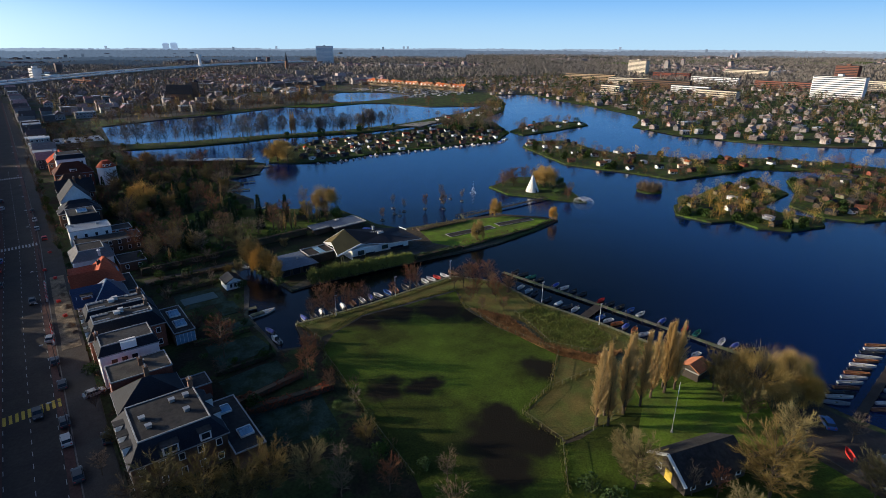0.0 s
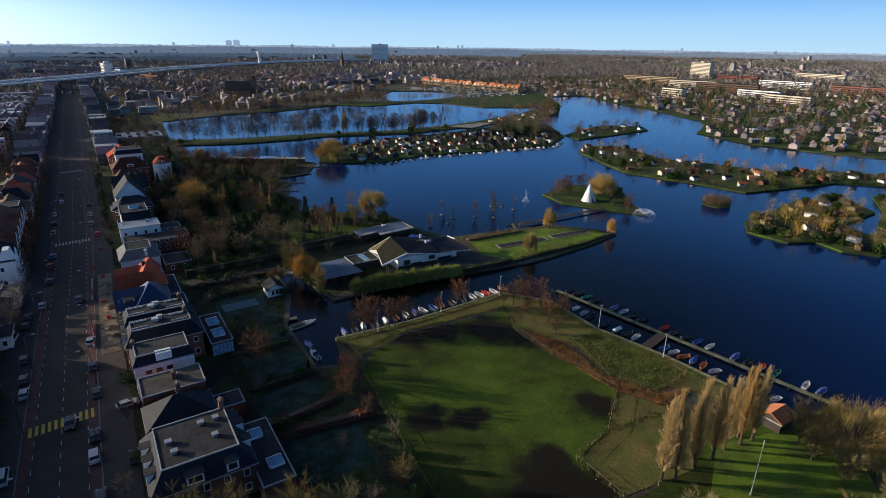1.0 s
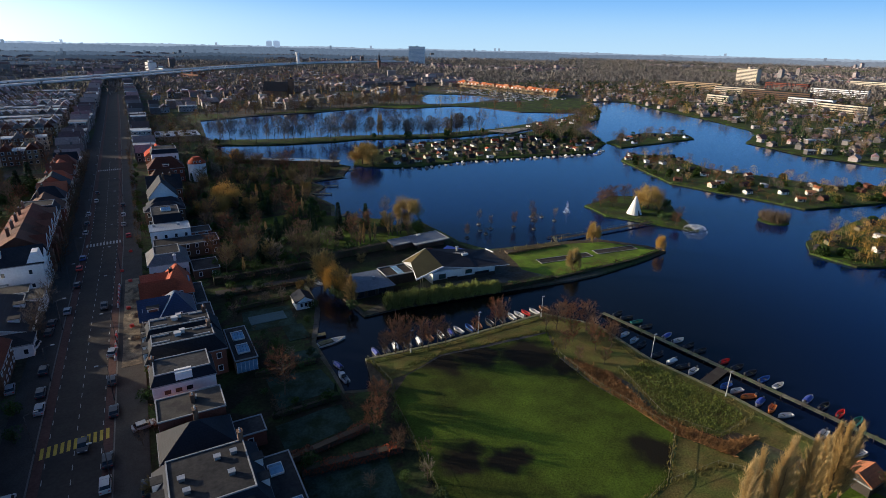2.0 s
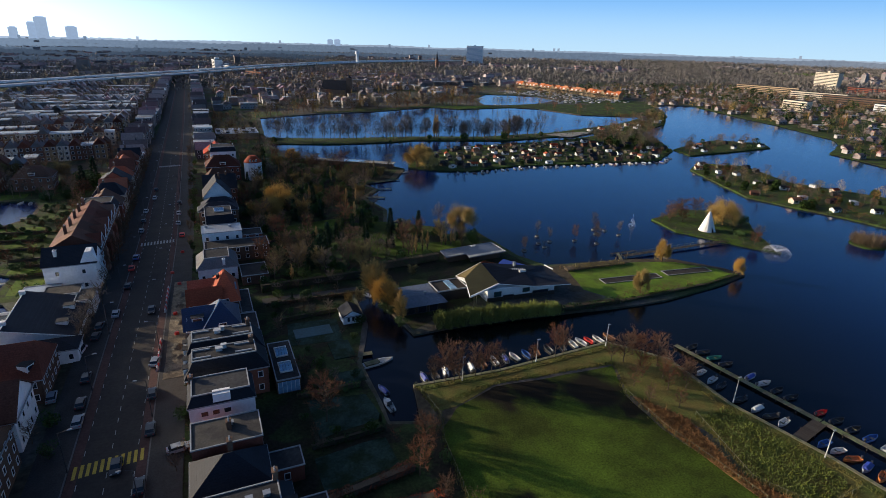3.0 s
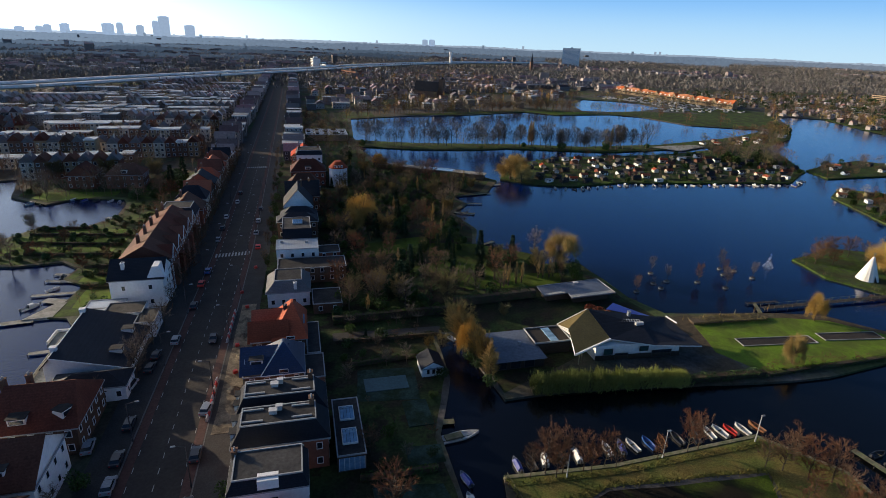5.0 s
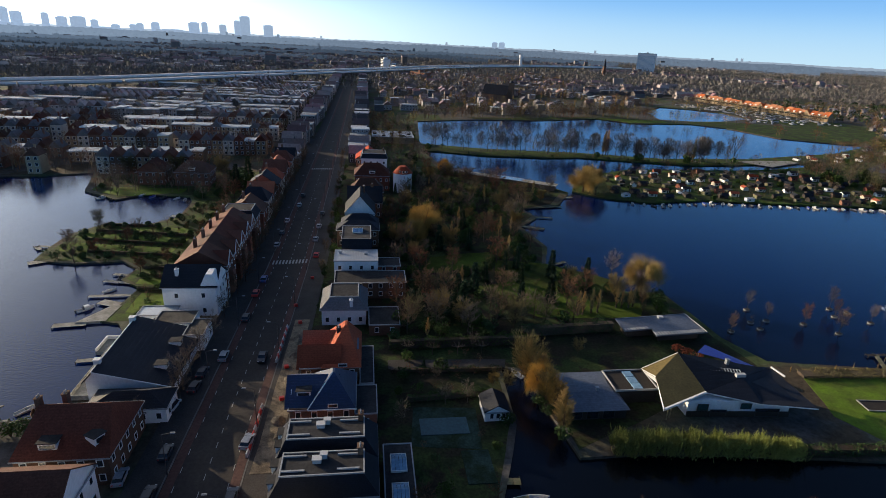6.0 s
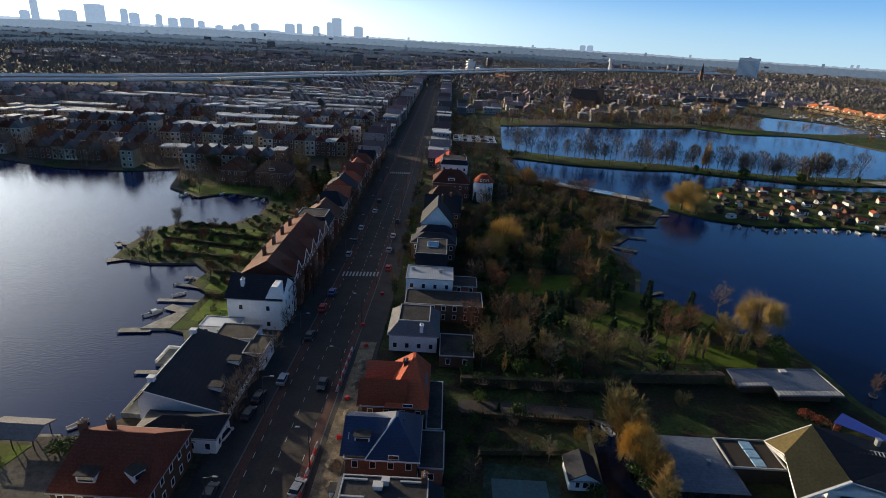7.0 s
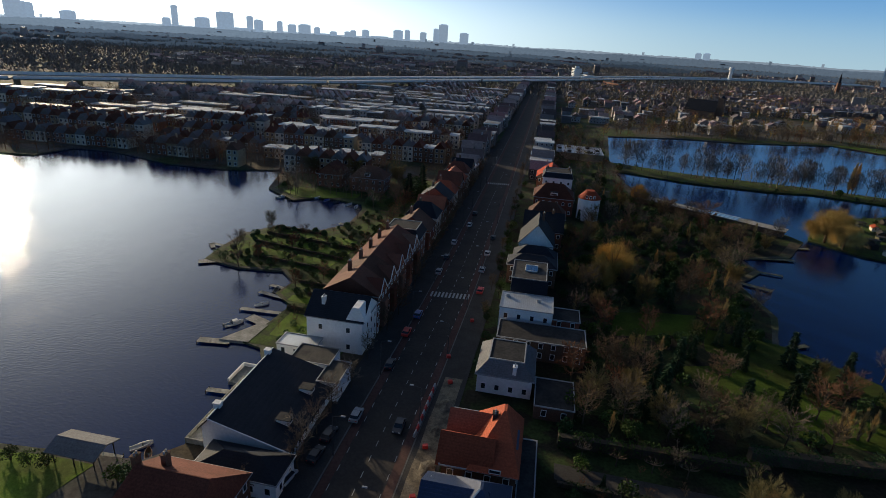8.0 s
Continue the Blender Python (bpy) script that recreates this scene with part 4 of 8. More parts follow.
def leafy_bush(h=3.0, r=1.6, seed=1, n=420, size=0.16):
    random.seed(seed)
    stem, crown = Shape(), Shape()
    lobes = [(random.uniform(-0.5, 0.5) * r, random.uniform(-0.5, 0.5) * r, random.uniform(0.35, 0.75) * h, random.uniform(0.45, 0.7) * r) for _ in range(7)]
    for x, y, z, q in lobes:
        stem.tube((0, 0, -0.2), (x, y, z), 0.07, 0.03, 4)
        for _ in range(n // 7):
            v = Vector((random.gauss(0, 1), random.gauss(0, 1), random.gauss(0, 1))).normalized() * q * random.uniform(0.7, 1.08)
            crown.leaf((x + v.x, y + v.y, max(0.1, z + v.z * 0.8 * h / (2 * r) * 1.2)), random.uniform(0.7, 1.4) * size)
    return stem, crown


BANK = {}
NATURAL = {"bare": 10, "russet": 10, "olive": 10, "grey": 10, "willow": 9, "poplar": 18, "slim": 7, "conifer": 8, "bush": 3, "shrub": 3.5, "beech": 3}


def bank(kind, shapes, bark, leaf):
    tall = max(z for x, y, z in shapes[1].v) / NATURAL[kind]
    for part_ in shapes:
        part_.v = [(x / tall, y / tall, z / tall) for x, y, z in part_.v]
    BANK.setdefault(kind, []).append((shapes[0].mesh("trunk", M[bark]), shapes[1].mesh("crown", M[leaf])))


for k in range(4):
    bank("bare", bare_tree(10, 3.3, 20 + k, 26, 7, 8), "bark", "twig")
    bank("russet", bare_tree(10, 3.5, 30 + k, 26, 7, 10, 0.2, 0.7, 0.034), "bark", "twig_red")
    bank("olive", bare_tree(10, 4.6, 40 + k, 44, 13, 24, 0.14, 0.95, 0.014, 1, 0.55, 1.35), "bark", "twig_olive")
    bank("grey", bare_tree(10, 3.2, 50 + k, 22, 6, 8, 0.26, 0.8), "bark", "twig_grey")
    bank("willow", willow_tree(9, 4.4, 60 + k), "bark", "gold")
    bank("poplar", poplar_tree(18, 1.6, 70 + k, 260, 30, 0.019), "bark", "straw")
    bank("slim", poplar_tree(7, 0.8, 80 + k, 60, 12), "bark", "straw")
    bank("conifer", conifer_tree(8, 2.0, 90 + k), "bark", "yew")
    bank("bush", leafy_bush(3, 1.7, 100 + k), "bark", "leaf")
    bank("shrub", bare_tree(3.5, 1.7, 110 + k, 15, 5, 8, 0.08, 0.9, 0.028, 3), "bark", "twig_red")
    bank("beech", leafy_bush(3, 1.6, 120 + k), "bark", "beech")

TREE_WORDS = {
    "bare": ("tree", "leafless brown tree with a wide twiggy crown"), "russet": ("tree", "leafless russet-brown tree with dense fine twigs"),
    "olive": ("tree", "leafless olive-brown tree with a broad domed crown"), "grey": ("tree", "leafless grey-brown tree with thin branches"),
    "willow": ("willow_tree", "weeping willow with hanging golden-orange withies"), "poplar": ("poplar_tree", "tall narrow poplar with straw-coloured upright twigs"),
    "slim": ("tree", "slim upright straw-coloured young tree"), "conifer": ("conifer_tree", "dark green pointed conifer"), "bush": ("bush", "rounded dark evergreen bush"),
    "shrub": ("shrub", "low leafless brown shrub"), "beech": ("shrub", "rounded shrub with russet dead leaves")}
rng = random.Random(7)
PLANTED = []


def plant(kind, x, y, h=None, wide=1.0, where="", z=None, turn=None):
    """A tree of a kind, of a height in metres, at a place."""
    natural = NATURAL[kind]
    a, b = rng.choice(BANK[kind])
    s = (h or natural * rng.uniform(0.75, 1.2)) / natural
    nm, words = TREE_WORDS[kind]
    t = thing(nm, words + where, "bush" if kind in ("bush", "shrub", "beech") else "tree", x, y, G if z is None else z)
    t.matrix_basis = pose(x, y, G if z is None else z, 0, 0, rng.uniform(0, 360) if turn is None else turn) @ Matrix.Diagonal((s * wide, s * wide, s, 1))
    part("trunk", a, None, t)
    part("crown", b, None, t)
    PLANTED.append((x, y))
    return t


def hedge(x0, y0, x1, y1, h, w, leaf, label, n=14, size=0.16, upright=False):
    """A hedge along a line: a dark core of stems under a skin of leaves."""
    random.seed(int(x0 * 7 + y0 * 13))
    length = math.dist((x0, y0), (x1, y1))
    t = thing("hedge", label, "hedge", (x0 + x1) / 2, (y0 + y1) / 2, G, math.degrees(math.atan2(y1 - y0, x1 - x0)))
    part("core", Shape().box(-length / 2, length / 2, -w * 0.3, w * 0.3, -0.1, h * (0.4 if upright else 0.75)), M["bark"], t)
    s = Shape()
    for _ in range(int(length * n * (h + w))):
        x = random.uniform(-length / 2, length / 2)
        top = h * (0.86 + 0.7 * noise.noise((x * 0.42, y0, 0)))
        if upright:
            s.sliver((x, random.gauss(0, w * 0.28) + 0.9 * noise.noise((x * 0.6, y0, 3)), random.uniform(0, top * 0.75)), (random.gauss(0, 0.5), random.gauss(0, 0.5), random.uniform(0.7, 2.1)), 0.075)
        elif random.random() < w / (w + 2 * h) + 0.15:
            s.leaf((x, random.uniform(-w / 2, w / 2), top + random.gauss(0, 0.08)), size * random.uniform(0.7, 1.4))
        else:
            s.leaf((x, random.choice((-1, 1)) * w * 0.5 + random.gauss(0, 0.08), random.uniform(0.05, top)), size * random.uniform(0.7, 1.4))
    part("leaves", s, M[leaf], t)


# ---- cars, boats, posts ----
def car_kit(paint, van=False):
    t = thing("car", "", "car")
    L, W = (4.9, 1.95) if van else (4.3, 1.76)
    prof = [(-L / 2, 0.35), (L / 2 - 0.1, 0.35), (L / 2, 0.6), (L / 2 - 0.15, 0.8), (L * 0.27, 0.95), (-L / 2 + 0.1, 0.98), (-L / 2, 0.7)]
    s = Shape()
    n = len(prof)
    for e, k in ((-W / 2, 0.94), (W / 2, 0.94)):
        s.v += [(x, e, z) for x, z in prof]
    s.f += [tuple(range(n)), tuple(range(2 * n - 1, n - 1, -1))] + [(i, n + i, n + (i + 1) % n, (i + 1) % n) for i in range(n)]
    part("body", s, paint, t)
    a, b = (-L / 2 + 0.15, L * 0.33) if van else (-L * 0.42, L * 0.25)
    top = 1.95 if van else 1.45
    part("cabin", frustum(a, b, -W / 2 + 0.06, W / 2 - 0.06, 0.95, a + (0.15 if van else 0.5), b - 0.75, -W / 2 + 0.2, W / 2 - 0.2, top - 0.06), M["pane"], t, "dark glass cabin")
    part("car_roof", Shape().box(a + (0.12 if van else 0.46), b - 0.72, -W / 2 + 0.18, W / 2 - 0.18, top - 0.06, top), paint, t)
    for sx in (-1, 1):
        for sy in (-1, 1):
            c = Vector((sx * L * 0.31, sy * (W / 2 - 0.1), 0.32))
            part("wheel", Shape().tube(c - Vector((0, 0.12, 0)), c + Vector((0, 0.12, 0)), 0.32, 0.32, 12, True), M["rubber"], t)
    for sy in (-1, 1):
        part("headlight", Shape().box(L / 2 - 0.12, L / 2 + 0.005, sy * (W / 2 - 0.3) - 0.16, sy * (W / 2 - 0.3) + 0.16, 0.62, 0.76), M["whiteplastic"], t)
        part("tail_light", Shape().box(-L / 2 - 0.01, -L / 2 + 0.1, sy * (W / 2 - 0.25) - 0.14, sy * (W / 2 - 0.25) + 0.14, 0.66, 0.84), M["redplastic"], t)
    return t


def lofted_hull(L, W, H, open_=True):
    """A boat's shell: pointed bow, narrow stern, rounded bilge, hollow inside."""
    s, n = Shape(), 9
    for inner in (0, 1):
        for i in range(n):
            u = i / (n - 1)
            w = W / 2 * (1 - max(0, (u - 0.45) / 0.55) ** 2.2) * (0.82 + 0.36 * u if u < 0.5 else 1.0) * (0.86 if inner else 1.0) + 0.01
            z = H * (0.85 + 0.4 * u * u)
            k = 0.18 if inner else 0.0
            for y, q in ((-w, z), (-w * 0.8, 0.25 * H + k), (0, k), (w * 0.8, 0.25 * H + k), (w, z)):
                s.v.append((-L / 2 + u * L * (0.98 if inner else 1.0), y, q - 0.15))
    for i in range(n - 1):
        for j in range(4):
            a = i * 5 + j
            s.f.append((a, a + 1, a + 6, a + 5))
            b = n * 5 + a
            s.f.append((b, b + 5, b + 6, b + 1))
        for j in (0, 4):
            a = i * 5 + j
            s.f.append((a, a + 5, n * 5 + a + 5, n * 5 + a) if j == 0 else (a, n * 5 + a, n * 5 + a + 5, a + 5))
    s.f += [(0, 1, 2, 3, 4), (4, 3, n * 5 + 3, n * 5 + 4)]
    return s


def boat_kit(paint, L=5.0, W=1.7, cover=None, motor=True, cabin=False):
    t = thing("boat", "", "boat")
    part("hull", lofted_hull(L, W, 0.75), paint, t, smooth=False)
    for x in (0.05,):
        part("thwart", Shape().box(x * L - 0.13, x * L + 0.13, -W * 0.37, W * 0.37, 0.3, 0.36), M["timber"], t)
    if motor:
        part("outboard_motor", Shape().box(-L / 2 - 0.35, -L / 2 + 0.05, -0.16, 0.16, 0.35, 0.95).box(-L / 2 - 0.2, -L / 2 - 0.05, -0.06, 0.06, -0.3, 0.35), M["darksteel"], t, "black outboard motor")
    if cover:
        part("cover", frustum(-L * 0.45, L * 0.3, -W * 0.44, W * 0.44, 0.5, -L * 0.4, L * 0.25, -0.06, 0.06, 0.95), cover, t, "taut boat cover")
    if cabin:
        part("cabin", frustum(-L * 0.1, L * 0.28, -W * 0.36, W * 0.36, 0.45, -L * 0.08, L * 0.2, -W * 0.3, W * 0.3, 1.25), M["whiteplastic"], t)
        part("windscreen", frustum(-L * 0.14, -L * 0.1, -W * 0.34, W * 0.34, 0.5, -L * 0.12, -L * 0.09, -W * 0.3, W * 0.3, 1.4), M["pane"], t)
    return t


def lamp_post(x, y, h=8.0, turn=0.0, arm=1.6, label="slim dark street lamp beside the road", pole="darksteel", z=G):
    t = thing("street_lamp", label, "street lamp", x, y, z, turn)
    part("pole", Shape().tube((0, 0, -0.2), (0, 0, h), 0.11, 0.07, 8).tube((0, 0, 0), (0, 0, 0.9), 0.16, 0.14, 8, True), M[pole], t)
    if arm:
        part("arm", Shape().tube((0, 0, h - 0.05), (arm, 0, h + 0.35), 0.05, 0.04, 6), M[pole], t)
    part("lamp_head", frustum(arm - 0.15, arm + 0.65, -0.16, 0.16, h + 0.28, arm - 0.1, arm + 0.6, -0.1, 0.1, h + 0.45), M["lead"], t)
    return t


def jetty(x0, y0, x1, y1, w=1.6, label="weathered timber jetty on posts", z=0.55, deck="timber", name="jetty"):
    """A deck of boards on posts between two places."""
    L = math.dist((x0, y0), (x1, y1))
    t = thing(name, label, "jetty", (x0 + x1) / 2, (y0 + y1) / 2, 0, math.degrees(math.atan2(y1 - y0, x1 - x0)))
    n = max(2, int(L / 1.3))
    for k in range(n):
        a = -L / 2 + L * k / n
        part("board", Shape().box(a + 0.02, a + L / n - 0.02, -w / 2, w / 2, z - 0.06 + 0.01 * (k % 3), z + 0.01 * (k % 2)), M[deck], t)
    for k in range(int(L / 4) + 1):
        for s in (-1, 1):
            x = -L / 2 + 0.15 + (L - 0.3) * k / max(1, int(L / 4))
            part("post", Shape().cone(x, s * (w / 2 + 0.06), -1.2, z + 0.25, 0.09, 0.09, 6), M["darkwood"], t)
    return t


def fence(points, h=1.0, gap=2.5, label="low timber post and rail fence", material="timber", name="fence", z=G):
    t = thing(name, label, "fence", points[0][0], points[0][1], z)
    ox, oy = points[0]
    for (ax, ay), (bx, by) in zip(points, points[1:]):
        n = max(1, int(math.dist((ax, ay), (bx, by)) / gap))
        for k in range(n):
            x, y = ax + (bx - ax) * k / n - ox, ay + (by - ay) * k / n - oy
            part("post", Shape().cone(x, y, -0.2, h, 0.07, 0.06, 5), M[material], t)
        for q in (0.9,):
            part("rail", Shape().tube((ax - ox, ay - oy, h * q), (bx - ox, by - oy, h * q), 0.035, 0.035, 4), M[material], t)


# ---- the eastern row of houses ----
h = house(2.6, 18.2, 86.5, 102.0, 6.0, "mansard", 3.0, "brown_brick", "slate", "large brick house with dark mansard and flat roof terrace", sides="SEW", trim=True, slope=0.8,
          dormers=((-1.5, -8.0, 6.3, 0, 2.6, 1.7), (4.2, -8.0, 6.3, 0, 1.9, 1.7), (-8.05, -3.5, 6.3, -90, 1.5, 1.7), (-8.05, 0, 6.3, -90, 1.5, 1.7), (-8.05, 3.5, 6.3, -90, 1.5, 1.7), (8.05, -3.0, 6.3, 90, 1.5, 1.7), (8.05, 2.0, 6.3, 90, 1.5, 1.7)))
for vx, vy in ((-3.5, -2.5), (1.5, 3), (4, 3.2), (3, -1.5), (-4, 0.5)):
    vent(h, vx, vy, 9.05, 0.9, 0.8, 0.6)
chimney(h, 5.6, 6.2, 8, 10.6)
ext = thing("house_extension", "low flat-roofed extension with white edges and rooflights", "house", 20.9, 92.0, G)
part("wall", Shape().box(-2.7, 2.7, -9.5, 8.5, -0.4, 3.6), M["brown_brick"], ext)
flat_top(ext, -2.8, 2.8, -9.6, 8.6, 3.6)
rooflight(ext, 0.7, -4.5, 3.68, 2.6, 2.8, 4)
rooflight(ext, -0.4, 4.6, 3.68, 2.4, 2.8, 1)
wall_windows(ext, "SE", 5.4, 18, 3.6, 1, 3.0)
house(3.8, 15.6, 104.4, 112.8, 5.6, "hip", 3.8, "brown_brick", "slate", "brick house with a steep dark slate pyramid roof", "x", "SEW", ridge=0.12, chimneys=((0.4, 1.2, 10.9),))
h = house(4.0, 15.4, 113.2, 120.6, 7.6, "flat", 1, "brick", "gravel", "plain brick house with a gravelled flat roof", sides="EW")
chimney(h, 0.5, 0.4, 7.6, 9.2)
vent(h, 0.9, 1.4, 7.7, 0.7, 0.7, 0.5)
house(15.6, 21.5, 108.5, 113.5, 3.2, "flat", 1, "brick", "bitumen", "low brick garden room with a flat roof", sides="SE", storeys=1, name="garden_room")
h = house(3.6, 15.3, 125.0, 132.8, 8.0, "mansard", 1.9, "white", "slate", "white rendered house with a dark mansard roof", sides="EW", over=0.25)
for k in (-3.2, -1.2, 0.8):
    window(h, k, -3.9, 5.6, 0, 1.4, 1.2)
part("roof_deck", Shape().box(-1.5, 1.6, -3.95, -2.2, 8.0, 10.0), M["white"], h, "white boxed roof bay")
chimney(h, -5.2, 3.0, 8.5, 10.6)
h = thing("house", "wide brick double house with steep dark slate mansards", "house", 11.05, 145.2, G)
part("wall", Shape().box(-8.0, 8.0, -7.9, 8.2, -0.4, 6.6), M["brick"], h)
part("roof", frustum(-8.4, 8.4, -8.3, 0.0, 6.6, -6.4, 5.9, -7.0, -2.0, 10.0), M["slate"], h)
part("roof", frustum(-8.4, 8.4, 0.02, 8.6, 6.6, -6.7, 6.1, 1.2, 6.3, 10.0), M["slate"], h)
for y0, y1 in ((-7.1, -1.9), (1.1, 6.4)):
    flat_top(h, -6.6, 6.1, y0, y1, 10.0, "bitumen")
    vent(h, -1.2, (y0 + y1) / 2 + 0.4, 10.08, 1.3, 1.0, 0.7, "whiteplastic")
    vent(h, -0.2, (y0 + y1) / 2 + 1.2, 10.08, 1.0, 0.8, 0.9, "whiteplastic")
    chimney(h, 5.4, y1 - 0.7, 10.0, 11.4)
    for k in (-4.6, 3.6):
        for yy in (y1 - 1.1, y0 + 0.9):
            part("roof_rail", Shape().box(k - 1.7, k + 1.7, yy, yy + 0.3, 10.08, 10.35), M["lead"], h)
gutter(h, 16.0, 16.0, 6.6)
wall_windows(h, "SEW", 16.0, 15.8, 6.4, 2)
for k in (-5.5, -2, 2.5, 5.5):
    dormer(h, -8.35, k, 6.8, -90, 1.5, 1.5, 1.6)
ext = thing("conservatory", "long low dark extension with two glazed rooflights", "conservatory", 22.9, 143.6, G)
part("wall", Shape().box(-2.5, 2.5, -8.3, 8.3, -0.4, 3.4), M["brown_brick"], ext)
flat_top(ext, -2.6, 2.6, -8.4, 8.4, 3.4)
for k in (-3.4, 3.4):
    rooflight(ext, 0, k, 3.5, 2.8, 4.2, 4)
part("glazed_front", Shape().box(-2.3, 2.3, -8.36, -8.3, 0.3, 3.0), M["bluepane"], ext)
for k in range(6):
    part("glazing_bar", Shape().box(-2.3 + k * 0.9, -2.2 + k * 0.9, -8.42, -8.36, 0.3, 3.0), M["trim"], ext)

h = thing("house", "villa with a steep dark blue glazed tile roof and white gable", "house", 9.2, 165.4, G)
part("wall", Shape().box(-6.0, 5.9, -5.6, 5.8, -0.4, 6.0), M["brown_brick"], h)
part("roof", frustum(-2.6, 6.3, -6.1, 6.2, 6.0, 1.7, 2.1, -0.2, 1.4, 10.3), M["blue_tile"], h)
part("roof", gable_roof(9.4, 10.6, 6.0, 3.3, "x"), M["blue_tile"], h, m=pose(-1.9, 0.4, 0))
part("wall", Shape().prism([(-6.0, -4.9), (-5.9, -4.9), (-5.9, 5.6), (-6.0, 5.6)], 6.0, 8.0, [(-6.0, -2.2), (-5.9, -2.2), (-5.9, 3), (-6.0, 3)]), M["white"], h)
for a, b in (((-2.7, -6.2, 6.1), (1.75, -0.2, 10.4)), ((-2.7, -6.2, 6.0), (6.4, -6.2, 6.0))):
    part("verge", Shape().tube(a, b, 0.12, 0.12, 4), M["trim"], h, "white verge board")
gutter(h, 11.9, 11.4, 6.0)
wall_windows(h, "SEW", 11.9, 11.3, 6.0, 2)
dormer(h, -3.6, -3.2, 6.9, 0, 2.6, 1.3, 2.6)
window(h, 2.0, -6.15, 6.4, 0, 1.8, 0.9)
house(15.4, 19.5, 161, 170.5, 3.3, "flat", 1, "brick", "bitumen", "low flat-roofed brick annexe with white edges", sides="SE", storeys=1, name="garden_room")

h = thing("house", "villa with steep red and orange clay tile roofs", "house", 9.9, 180.6, G)
part("wall", Shape().box(-6.0, 6.0, -7.2, 7.3, -0.4, 6.2), M["brown_brick"], h)
part("roof", frustum(-1.9, 6.5, -7.7, 7.6, 6.2, 2.8, 3.3, 2.6, 4.6, 10.9), M["red_tile"], h)
part("roof", gable_roof(8.4, 7.6, 6.2, 3.0, "x"), M["red_tile"], h, m=pose(-2.4, -3.2, 0))
part("roof", gable_roof(8.0, 7.0, 6.2, 2.7, "x"), M["red_tile"], h, m=pose(-2.2, 3.6, 0))
gutter(h, 12.0, 14.4, 6.2)
wall_windows(h, "SEW", 12, 14.4, 6.2, 2)
window(h, 2.6, -7.75, 6.5, 0, 1.9, 0.8)
chimney(h, 1.4, 2.2, 8.6, 10.4, "bitumen")
part("solar_panel", Shape().prism([(5.2, -2.6), (5.9, -2.6), (5.9, 2.4), (5.2, 2.4)], 7.6, 7.7, [(4.3, -2.6), (5.0, -2.6), (5.0, 2.4), (4.3, 2.4)]), M["blue_tile"], h)
house(16.2, 19.0, 171, 186, 3.4, "flat", 1, "brick", "bitumen", "low white-edged side building", sides="SE", storeys=1, name="garden_room")

h = house(5.9, 17.4, 203.0, 215.5, 4.6, "mansard", 2.6, "white", "greytile", "white rendered villa with a low grey hipped roof", sides="SEW", over=0.5, slope=1.0)
chimney(h, 1.9, -5.6, 4.0, 7.0, "white")
house(18.2, 26.0, 197.0, 207.0, 3.0, "flat", 1, "brown_brick", "bitumen", "low dark flat-roofed annexe", sides="SE", storeys=1, name="garden_room")
house(8.4, 29.0, 218.6, 227.4, 5.0, "flat", 1, "brown_brick", "bitumen", "long dark flat-roofed house with a pale parapet", sides="SE")
h = house(7.8, 21.0, 229.4, 238.8, 7.4, "flat", 1, "white", "zinc", "white house with a bright ribbed metal roof", sides="SE")
vent(h, -5, 2, 7.5), vent(h, 3, 1, 7.5)
house(21.2, 28.0, 231, 238, 5.0, "flat", 1, "brick", "bitumen", "flat-roofed brick rear wing", sides="SE", name="garden_room")
house(10.0, 19.0, 239.8, 246.0, 6.5, "gable", 3.2, "brick", "slate", "brick house with a dark gabled roof", "x", "SE")
h = house(9.4, 19.0, 246.6, 260.2, 8.4, "flat", 1, "white", "bitumen", "white house with a flat roof and rooflight", sides="SE")
rooflight(h, 0.4, 1.0, 8.5, 3.6, 4.5, 4)
house(7.2, 22.0, 261.6, 269.0, 6.4, "hip", 2.6, "brown_brick", "slate", "brick house with a dark slate hipped roof", sides="SE")
house(9.5, 20.8, 279.0, 293.0, 7.6, "gable", 6.6, "white", "slate", "white gabled house with a steep dark roof", "y", "SE", chimneys=((1.5, 4, 15.3),))
house(8.5, 22.0, 270.0, 278.4, 5.6, "hip", 3.2, "brick", "slate", "brick house with a broad dark hipped roof", sides="SE")
house(10, 24, 296, 309, 7.0, "gable", 5.0, "brick", "slate", "brick house with a steep dark slate roof", "x", "SE", chimneys=((3, 0, 13),))
house(11, 25, 312, 324, 7.0, "hip", 5.0, "brick", "brown_tile", "brick house with a brown tiled hipped roof", "x", "SE")
house(12, 29, 340.5, 355.0, 7.5, "hip", 5.0, "brick", "brown_tile", "broad brick house with a brown tiled roof and dormers", "x", "SE", dormers=((0, -6.2, 8.2, 0, 3.0, 1.5),))
t = thing("round_tower_house", "round white tower house with a red conical tile roof", "house", 35.5, 341.0, G)
part("wall", Shape().cone(0, 0, -0.4, 9.4, 4.6, 4.6, 28), M["white"], t)
part("roof", Shape().cone(0, 0, 9.4, 12.6, 5.0, 1.8, 28), M["red_tile"], t)
for k in (-1.5, 0, 1.5):
    window(t, k, -4.75 + abs(k) * 0.28, 10.0, k * 18, 1.0, 1.2)
house(15, 28.5, 361.5, 374, 11.8, "mansard", 2.2, "white", "slate", "tall white house with three storeys and dark roof", sides="SE", storeys=3, chimneys=((-5, 3, 15.2), (5, 3, 15.2)))
house(12, 26, 383, 396, 7.0, "gable", 5.0, "brick", "red_tile", "brick house with a red tiled roof", "y", "SE")
